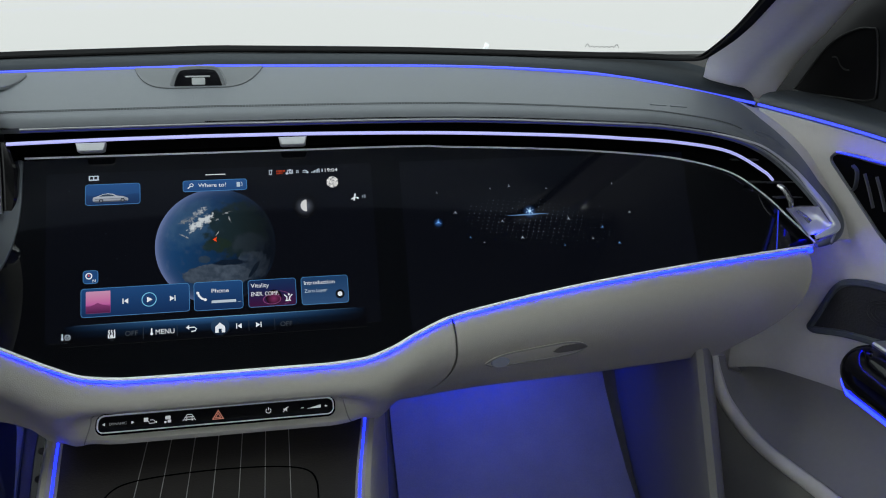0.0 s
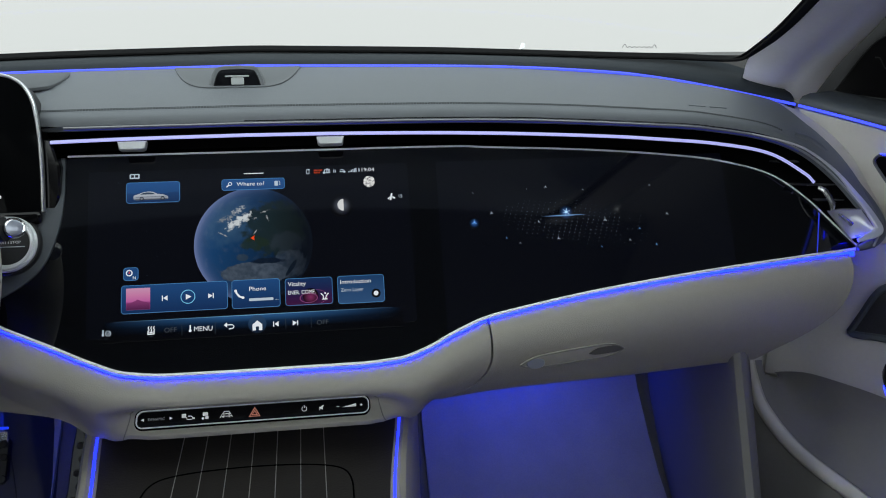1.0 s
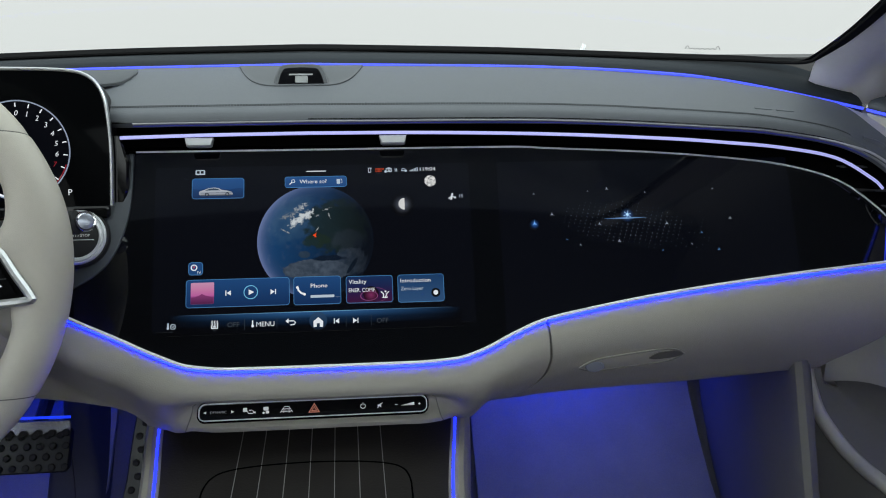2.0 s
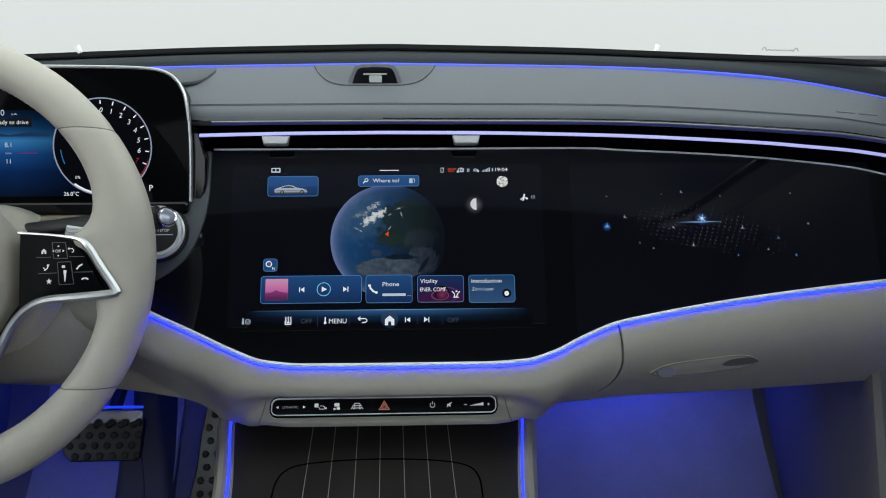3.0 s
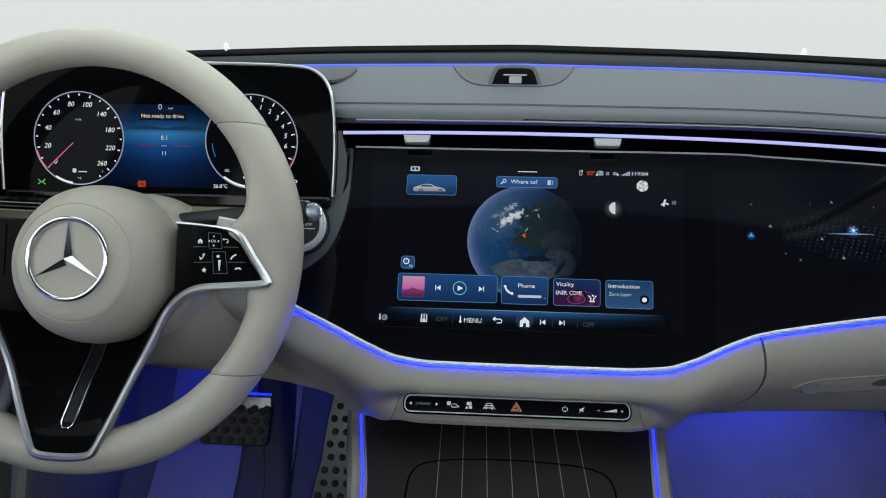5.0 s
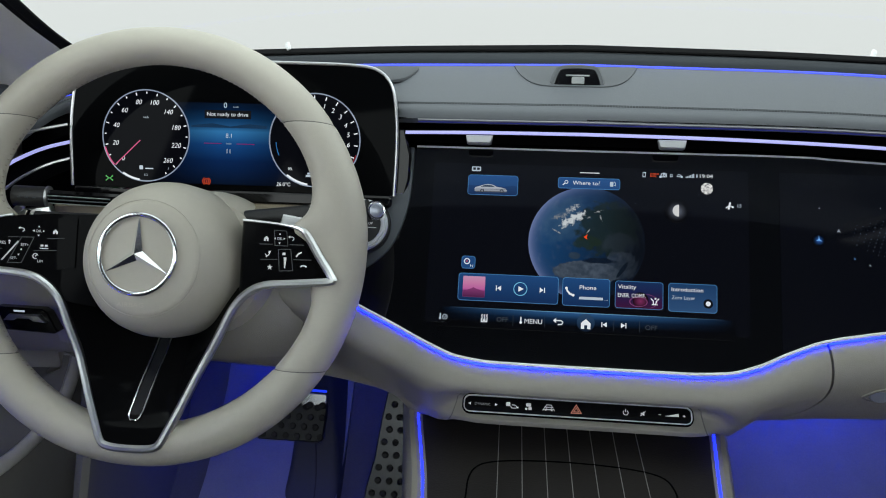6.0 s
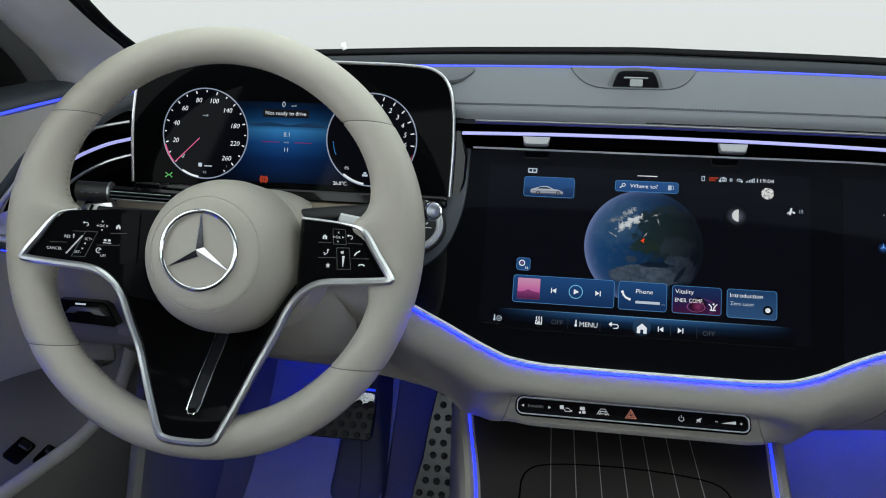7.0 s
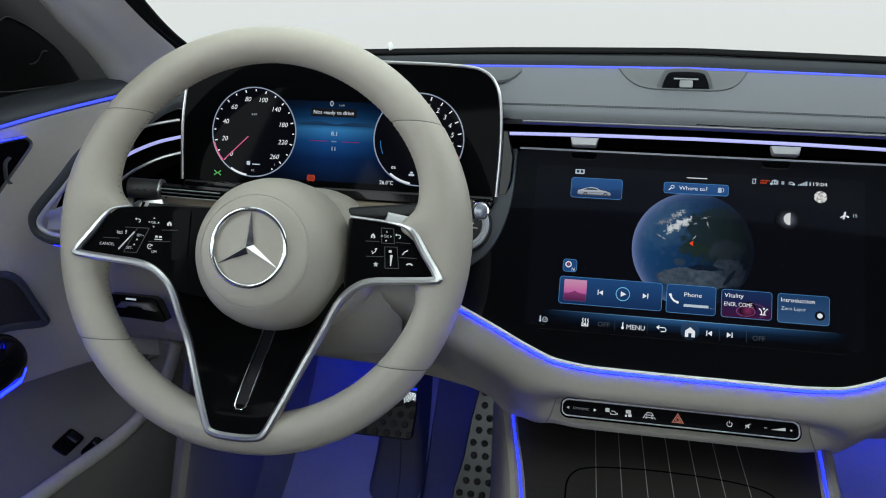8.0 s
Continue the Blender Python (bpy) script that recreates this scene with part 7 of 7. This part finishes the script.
# ---- headlight switch and left vent slats ----
switch = thing("parking_switch", "black recess with a silver pull switch in the knee panel", "switch", (-0.564, 0.63, 0.488))
SW = plane_frame((-0.5640, 0.636, 0.4885), radians(12))
part("recess", slab([(-0.030, 0.0110), (0.020, 0.0105), (0.026, 0.007), (0.036, -0.0120), (0.032, -0.0150), (-0.022, -0.0130), (-0.030, -0.006)], -0.01, 0.002, SW, 0.0012), PIANO, switch, "glossy black recess")
part("pull", slab([(-0.020, -0.002), (-0.014, 0.0045), (0.018, 0.0045), (0.026, -0.003), (0.012, -0.002), (0.008, 0.0005), (-0.006, 0.0005), (-0.010, -0.002)][::-1], 0.002, 0.006, SW, 0.001), SATIN, switch, "silver pull")
part("sign", flat([rrect(-0.004, 0.0075, 0.012, 0.0018, 0.0003, 1)], SW, 0.0026), PALE, switch, smooth=False)
for k, (m, o) in enumerate(((SATIN, 0.0), (LED_PALE, 0.0), (SATIN, 0.0))):
    z0, fall = ((0.665, 0.45), (0.6460, 0.72), (0.6285, 0.86))[k]
    pts = [V(-0.5525, 0.750, z0), V(-0.575, 0.735, z0 - 0.006 * fall), V(-0.600, 0.722, z0 - 0.020 * fall), V(-0.618, 0.710, z0 - 0.036 * fall)]
    part("left_vent_slat", sweep(spline(pts, 5), bar(0.0026, 0.0036 if k == 1 else 0.0030), up=(0, 0.3, 0.95)), m, dash, "curved vent slat")

# ---- doors ----
RIM_LOW = [(0.612, 0.805, 0.345), (0.614, 0.790, 0.322), (0.620, 0.760, 0.292), (0.637, 0.70, 0.268), (0.655, 0.585, 0.272), (0.668, 0.42, 0.285), (0.675, 0.1, 0.29), (0.675, -0.6, 0.29)]
# Depth of the pocket's upper edge below the light line, along the door.
CREASE = [(-0.95, -0.245), (0.40, -0.250), (0.606, -0.2866), (0.667, -0.3028), (0.703, -0.3115), (0.754, -0.325), (0.781, -0.3385), (0.806, -0.355)]


def door(sx):
    d = thing("car_door", "closed front door with beige leather lining and a blue light line", "car door", (sx * 0.72, 0.2, 0.10), "front doors")
    line = spline(DOOR_LIGHT, 8)
    ox, oz = (-0.014, 0.008) if sx < 0 else (0.0, 0.0)
    fl = lambda p: V(sx * p.x + ox, p.y, p.z + oz)
    rows = []
    for p in line:
        c = mono(p.y, CREASE)
        sec = [(0.001, -0.004), (0.004, -0.010), (0.010, -0.030), (0.014, -0.055), (0.018, 0.30 * c), (0.020, 0.42 * c), (0.019, 0.55 * c), (0.016, 0.70 * c), (0.013, 0.84 * c), (0.012, 0.94 * c), (0.0125, c + 0.006), (0.014, c + 0.002), (0.019, c), (0.030, c - 0.004), (0.038, c - 0.014), (0.042, c - 0.05), (0.044, c - 0.12), (0.040, c - 0.17)]
        rows.append([fl(p + V(dx, 0, dz)) for dx, dz in sec])
    part("lining", thick(rows, (sx * 0.02, 0, 0)), LIT_LEATHER, d, "beige leather lining")
    part("light_line", sweep([fl(p) for p in line], bar(0.0032, 0.0032)), LED, d, "blue light line")
    PAD = [(0.0, 0.0025), (0.000, 0.007), (0.003, 0.011), (0.012, 0.0140), (0.035, 0.0160), (0.060, 0.013), (0.11, 0.004)]
    rows = [[fl(p + V(dx, 0, dz)) for dx, dz in PAD] for p in line]
    part("top_pad", thick(rows, (0, 0, -0.004)), DARK_PAD, d, "charcoal leather top pad")
    # Pocket rim and the skirt below it.
    rim = spline(RIM_LOW, 7)
    part("pocket_rim", sweep([fl(p) for p in rim], ring(0.0075, 12, 1.3)), LIT_LEATHER, d, "beige pocket rim")
    rows = [[fl(p + V(0.0, 0, -0.004)), fl(p + V(-0.004, 0, -0.03)), fl(p + V(-0.002, -0.01, -0.10)), fl(p + V(0.0, -0.02, -0.26))] for p in rim]
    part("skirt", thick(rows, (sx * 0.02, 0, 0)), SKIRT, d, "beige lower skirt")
    by_y = lambda k, pts: [(p[1], p[k]) for p in sorted(pts, key=lambda p: p[1])]
    rows = []
    for y in np.concatenate([np.linspace(0.797, 0.55, 22), np.linspace(0.52, -0.6, 14)]):
        a = V(mono(y, by_y(0, DOOR_LIGHT)) + 0.0150, y, mono(y, by_y(2, DOOR_LIGHT)) + mono(y, CREASE) + 0.002)
        b = V(mono(y, by_y(0, RIM_LOW)) + 0.004, y, mono(y, by_y(2, RIM_LOW)))
        rows.append([fl(a.lerp(b, f) + V(0.020 * math.sin(math.pi * f) ** 0.8 if 0 < f < 1 else 0.0, 0, -0.012 * math.sin(math.pi * f))) for f in np.linspace(0, 1, 13)])
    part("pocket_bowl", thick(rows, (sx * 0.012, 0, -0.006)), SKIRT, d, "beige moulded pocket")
    part("pocket_light", sweep([fl(p + V(0.011, 0, -0.004)) for p in rim if 0.2 < p.y < 0.765], bar(0.0016, 0.0012)), mat("pocket_led", (0.02, 0.03, 0.2), 0.4, vary=0, glow=14.0, glow_colour=(0.010, 0.028, 1.0)), d, "blue light behind the pocket rim")
    front = [[fl(V(0.600 + 0.02 * f, 0.812, z)), fl(V(0.66 + 0.02 * f, 0.818, z)), fl(V(0.80, 0.82, z))] for f, z in ((0, 0.05), (0, 0.2), (0.3, 0.35), (1, 0.5), (1.2, 0.66))]
    part("front_edge", thick(front, (0, 0.02, 0)), LIT_LEATHER, d)
    DOORP = Matrix(((-0.36 * sx, 0, -sx, sx * (0.665 + 0.36 * 0.75) + ox), (1, 0, 0, 0), (0, 1, 0, oz), (0, 0, 0, 1)))
    wind = 1 if sx < 0 else -1
    # Handle recess.
    hx = [(0.7190, 0.6270), (0.7180, 0.6335), (0.7110, 0.6372), (0.69, 0.6372), (0.664, 0.6358), (0.56, 0.634), (0.53, 0.56), (0.59, 0.530), (0.640, 0.553), (0.6700, 0.579), (0.6930, 0.6015), (0.7090, 0.6165)]
    if sx < 0:
        hx = [(y - 0.030, z + 0.008) for y, z in hx]
    hx = [(p.x, p.y) for p in spline([V(y, z, 0) for y, z in hx], 5, closed=True)]
    back = -0.03 if sx < 0 else 0.0
    rec = part("handle_recess", slab(hx[::-1], -0.02, 0.003, DOORP, 0.001), DEEP, d, "black handle recess")
    rim_pts = [DOORP @ V(y, z, 0.004) for y, z in hx]
    part("recess_edge", sweep(rim_pts, bar(0.0030, 0.0030), up=(-sx, 0, 0), closed=True), mat("recess_rim", (0.09, 0.093, 0.10), 0.35, 0.3, vary=0.05), rec, "dark edge")
    part("recess_light", sweep([DOORP @ V(y + back, z + (0.008 if sx < 0 else 0), 0.0065) for y, z in ((0.712, 0.6385), (0.69, 0.6388), (0.62, 0.6375), (0.56, 0.636))], bar(0.0010, 0.0010), up=(-sx, 0, 0)), LED_ARM, rec, "blue light over the recess")
    part("release_lever", sweep(spline([DOORP @ V(y + back, z, 0.0045) for y, z in ((0.694, 0.628), (0.688, 0.622), (0.6865, 0.606), (0.690, 0.600))], 4), bar(0.0016, 0.006), up=(-sx, 0, 0)), mat("key_edge", (0.05, 0.052, 0.056), 0.3, vary=0.05), rec)
    for k in range(3):
        part("seat_key", sweep(spline([DOORP @ V(y - 0.013 * k + back, z, 0.0045) for y, z in ((0.680, 0.622), (0.672, 0.606), (0.664, 0.588))], 4), bar(0.0014, 0.004), up=(-sx, 0, 0)), mat("key_edge", (0.05, 0.052, 0.056), 0.3), rec)
    # Loudspeaker.
    sp = [(0.7080, 0.4270), (0.7060, 0.4340), (0.6981, 0.4559), (0.6891, 0.4811), (0.6781, 0.4955), (0.6602, 0.5025), (0.6373, 0.5065), (0.585, 0.512), (0.557, 0.500), (0.552, 0.475), (0.575, 0.455), (0.6252, 0.4440), (0.6675, 0.4370), (0.699, 0.4270)]
    if sx < 0:
        sp = [(y - 0.038, z + 0.006) for y, z in sp]
    sp = [(p.x, p.y) for p in spline([V(y, z, 0) for y, z in sp], 3, closed=True)]
    speaker = part("loudspeaker", slab(sp[::-1], -0.02, 0.003, DOORP, 0.001), mat("grille_dark", (0.055, 0.055, 0.06), 0.38, 0.7, grain=0.9, grain_size=420, vary=0.1, cells=True), d, "dark metal loudspeaker grille")
    part("grille_frame", sweep([DOORP @ V(y, z, 0.004) for y, z in sp], bar(0.008, 0.006), up=(-sx, 0, 0), closed=True), DARK_PAD, speaker, "dark blue-grey frame")
    for r in (0.009, 0.0135, 0.018):
        part("grille_ring", sweep([DOORP @ V((0.632 if sx > 0 else 0.594) + r * math.cos(a), 0.477 + r * 0.8 * math.sin(a), 0.0034) for a in np.linspace(0, 2 * math.pi, 36, endpoint=False)], ring(0.0007, 6), up=(-sx, 0, 0), closed=True), STEEL, speaker)
    # Armrest pod.
    rows = []
    for f in np.linspace(0, 1, 15):
        y = 0.598 - 0.5 * f**1.6
        k = min(1.0, (f * 7) ** 0.5 + 0.03)
        cx, cz = (0.652 if sx > 0 else 0.690) + 0.006 * f, 0.443 + 0.004 * f
        rows.append([V(sx * (cx - 0.030 * k * math.cos(a)), y, cz + 0.030 * k * math.sin(a)) for a in np.linspace(0, 2 * math.pi, 20, endpoint=False)])
    arm = part("armrest", sheet(rows, closed_v=True), PIANO, d, "glossy black armrest pod")
    part("armrest_light", sweep([r[17] + V(-sx * 0.002, 0, -0.001) for r in rows], ring(0.0018, 8)), LED_ARM, arm, "blue light under the armrest")
    part("armrest_top", sweep([r[6] + V(0, 0, 0.002) for r in rows[2:]], bar(0.026, 0.006)), SATIN, arm, "satin silver top")
    # Mirror corner with its loudspeaker outline.
    CORNER = Matrix(((0, 0, -sx, sx * 0.722 + 2.4 * ox), (1, 0, 0, 0), (0, 1, 0, 0), (0, 0, 0, 1)))
    tri = [(1.02, 0.655), (1.01, 0.70), (0.96, 0.755), (0.85, 0.815), (0.72, 0.875), (0.62, 0.885), (0.615, 0.66)]
    mc = part("mirror_corner", slab(tri[::-1], -0.02, 0.0, CORNER, 0.002), mat("corner_black", (0.010, 0.0105, 0.012), 0.5, grain=0.2, grain_size=1800, vary=0.1, spec=0.2), d, "matt black mirror corner")
    tw = [(0.876, 0.677), (0.871, 0.687), (0.826, 0.739), (0.783, 0.761), (0.758, 0.765), (0.745, 0.759), (0.73, 0.703), (0.738, 0.689), (0.799, 0.682)] if sx > 0 else [(0.862, 0.683), (0.861, 0.695), (0.837, 0.725), (0.802, 0.751), (0.768, 0.768), (0.751, 0.77), (0.729, 0.755), (0.714, 0.703), (0.729, 0.692), (0.785, 0.687)]
    tw = [(p.x, p.y) for p in spline([V(y, z, 0) for y, z in tw], 4, closed=True)]
    part("tweeter_grille", slab(tw[::-1], 0, 0.002, CORNER, 0.0008), MATT, mc)
    part("tweeter_outline", sweep([CORNER @ V(y, z, 0.003) for y, z in tw], bar(0.0018, 0.0016), up=(-sx, 0, 0), closed=True), STEEL, mc, "thin silver outline")
    part("tweeter_mark", sweep(spline([CORNER @ V(y, z, 0.003) for y, z in ((0.815, 0.727), (0.806, 0.727), (0.797, 0.719), (0.788, 0.716), (0.780, 0.716))], 4), bar(0.0016, 0.0008), up=(-sx, 0, 0)), STEEL, mc, "small silver mark")
    if sx < 0:
        out, along = V(0.56, -0.16, 0.81).normalized(), V(0.22, 0.90, 0.30)
        side = along.cross(out).normalized()
        up = out.cross(side)
        for at, w, h in ((V(-0.6893, 0.6490, 0.2925), 0.0105, 0.0175), (V(-0.6666, 0.6600, 0.2815), 0.0060, 0.0150)):
            fr = Matrix(((side.x, up.x, out.x, at.x), (side.y, up.y, out.y, at.y), (side.z, up.z, out.z, at.z), (0, 0, 0, 1)))
            key = part("door_switch", slab(rrect(0, 0, 2 * w, 2 * h, 0.004), -0.012, 0.002, fr, 0.0012), PIANO, d, "small black switch")
            part("switch_lever", slab(rrect(0.1 * w, 0.45 * h, 1.3 * w, 0.55 * h, 0.002), 0.002, 0.0045, fr, 0.001), STEEL, key, "dark steel lever")
    return d


door(1), door(-1)

# ---- footwell sides, mats and pedals ----
for sx in (1, -1):
    prof = [(0.580, 1.21), (0.562, 1.0), (0.553, 0.90), (0.541, 0.80), (0.531, 0.735), (0.525, 0.712), (0.526, 0.702), (0.532, 0.697), (0.540, 0.700), (0.549, 0.712), (0.556, 0.74), (0.562, 0.80)]
    rows = [[V(sx * x, y - 0.50 * (0.43 - z) * (0.90 - min(y, 0.90)) / 0.2, z) for x, y in prof] for z in np.linspace(0.418, 0.04, 14)]
    tagged(solo("kick_panel", thick(rows, (sx * 0.006, 0.01, 0)), mat("kick_grey", (0.14, 0.134, 0.125), 0.7, grain=0.3, grain_size=1300, vary=0.05), "grey kick panel at the footwell's side", "trim", "structure"))
mat_grey = mat("velour_mat", (0.21, 0.206, 0.21), 0.95, grain=1.0, grain_size=900, vary=0.12, stain=14)
for sx, x0, x1 in ((1, 0.20, 0.535), (-1, -0.50, -0.305)):
    rows = []
    for y, z in ((1.15, 0.434), *((y - 0.006, z + 0.004) for y, z in toe[1:9]), (0.56, 0.050)):
        rows.append([V(x, y, z + 0.004) for x in np.linspace(x0, x1, 9)])
    solo("floor_mat", thick(rows, (0, -0.004, 0.006)), mat_grey, "grey velour floor mat on the toe board", "floor mat")


def pedal(name, label, frame_m, outline, holes, thickness=0.008):
    p = thing(name, label, "pedal", frame_m.translation)
    part("plate", slab(outline, -thickness, 0.0, frame_m, 0.0015), STEEL, p, "brushed steel plate")
    for x, y in holes:
        part("stud", lathe([(0.0042, -0.001), (0.0042, 0.0012), (0.0034, 0.0024), (0.0, 0.0026)], frame_m @ Matrix.Translation((x, y, 0)), 12), RUBBER, p)
    return p


# Dark hump added for unlit floor between the driver's mat and the accelerator.
rows = []
for z in np.linspace(0.04, 0.424, 20):
    x0, x1 = mono(z, [(0.04, -0.392), (0.10, -0.384), (0.15, -0.378), (0.195, -0.372), (0.25, -0.352), (0.43, -0.346)]), mono(z, [(0.04, -0.300), (0.15, -0.305), (0.25, -0.316), (0.43, -0.318)])
    y0, y1 = mono(z, [(0.04, 0.50), (0.065, 0.66), (0.09, 0.765), (0.115, 0.825), (0.15, 0.862), (0.25, 0.895), (0.43, 0.940)]), 1.12
    rows.append([V(x, y, z) for x, y in rrect((x0 + x1) / 2, (y0 + y1) / 2, x1 - x0, y1 - y0, 0.012, 4)])
boot = thing("unlit_hump", "dark grey hump added for the unlit floor below the brake pedal", "boot", (-0.34, 0.9, 0.05))
part("body", sheet(rows, closed_v=True), mat("hump_grey", (0.036, 0.036, 0.038), 0.7, grain=0.4, grain_size=900, vary=0.1), boot)
part("fold", sweep([V(-0.332 - 0.06 * (z - 0.06), mono(z, [(0.04, 0.50), (0.065, 0.66), (0.09, 0.765), (0.115, 0.825), (0.15, 0.862), (0.25, 0.895)]) - 0.0006, z) for z in np.linspace(0.05, 0.24, 16)], bar(0.0016, 0.0014), up=(0, -1, 0.3)), RUBBER, boot, "dark fold in the hump")


BR = plane_frame((-0.336, 0.772, 0.294), radians(36))
brake = pedal("brake_pedal", "brushed steel brake pedal with black rubber studs", BR, [(-0.040, -0.024), (0.036, -0.024), (0.041, -0.019), (0.043, 0.022), (0.041, 0.026), (-0.050, 0.026), (-0.053, 0.022), (-0.050, -0.014)], [(-0.042 + 0.0145 * i + 0.007 * (j % 2), 0.018 - 0.0120 * j) for i in range(6) for j in range(4) if -0.047 < -0.042 + 0.0145 * i + 0.007 * (j % 2) < 0.039])
part("arm", sweep([BR @ V(0.0, 0.02, -0.008), BR @ V(0.0, 0.09, -0.05), V(-0.325, 0.90, 0.42)], bar(0.010, 0.022)), BLACK_PLASTIC, brake)
# Same steel as the plate, its light put into a brighter colour.
part("top_lip", slab(rrect(-0.005, 0.0, 0.092, 0.016, 0.004), -0.006, 0.0, BR @ Matrix.Translation((0, 0.027, 0.0015)) @ pose(0, 0, 0, 5, 0, 0), 0.001), mat("lit_steel", (0.72, 0.72, 0.74), 0.25, 1.0, vary=0.05), brake, "upper lip in steel brightened for the light on it")
# Blue light grazing the pedal's back, drawn as a glowing strip.
part("grazed_line", sweep([BR @ V(-0.042, 0.0395, 0.0), BR @ V(0.040, 0.0385, 0.0)], bar(0.003, 0.003)), mat("grazed_blue", (0.02, 0.03, 0.2), 0.4, vary=0, glow=0.9, glow_colour=(0.012, 0.05, 1.0)), brake)
for k in range(6):
    part("stud", lathe([(0.0044, -0.001), (0.0044, 0.0012), (0.0036, 0.0024), (0.0, 0.0026)], BR @ Matrix.Translation((-0.042 + 0.0158 * k, 0.0205, 0.0025)), 12), RUBBER, brake)
AC = plane_frame((-0.2000, 0.763, 0.285), radians(30))
acc_left = lambda v: mono(v, [(-0.10, -0.041), (-0.06, -0.037), (-0.025, -0.029), (0.022, -0.0235), (0.054, -0.018), (0.094, -0.010)])
acc = [(acc_left(0.094), 0.094), (0.004, 0.096), (0.016, 0.078), (0.022, 0.055), (0.022, -0.10)] + [(acc_left(v), v) for v in (-0.10, -0.06, -0.025, 0.022, 0.054)]
pedal("accelerator_pedal", "tall brushed steel accelerator pedal with black rubber studs", AC, acc, [(acc_left(0.086 - 0.0152 * j) + 0.0085 + 0.0138 * i + 0.004 * (j % 2), 0.086 - 0.0152 * j) for j in range(12) for i in range(4) if acc_left(0.086 - 0.0152 * j) + 0.0085 + 0.0138 * i < 0.012])
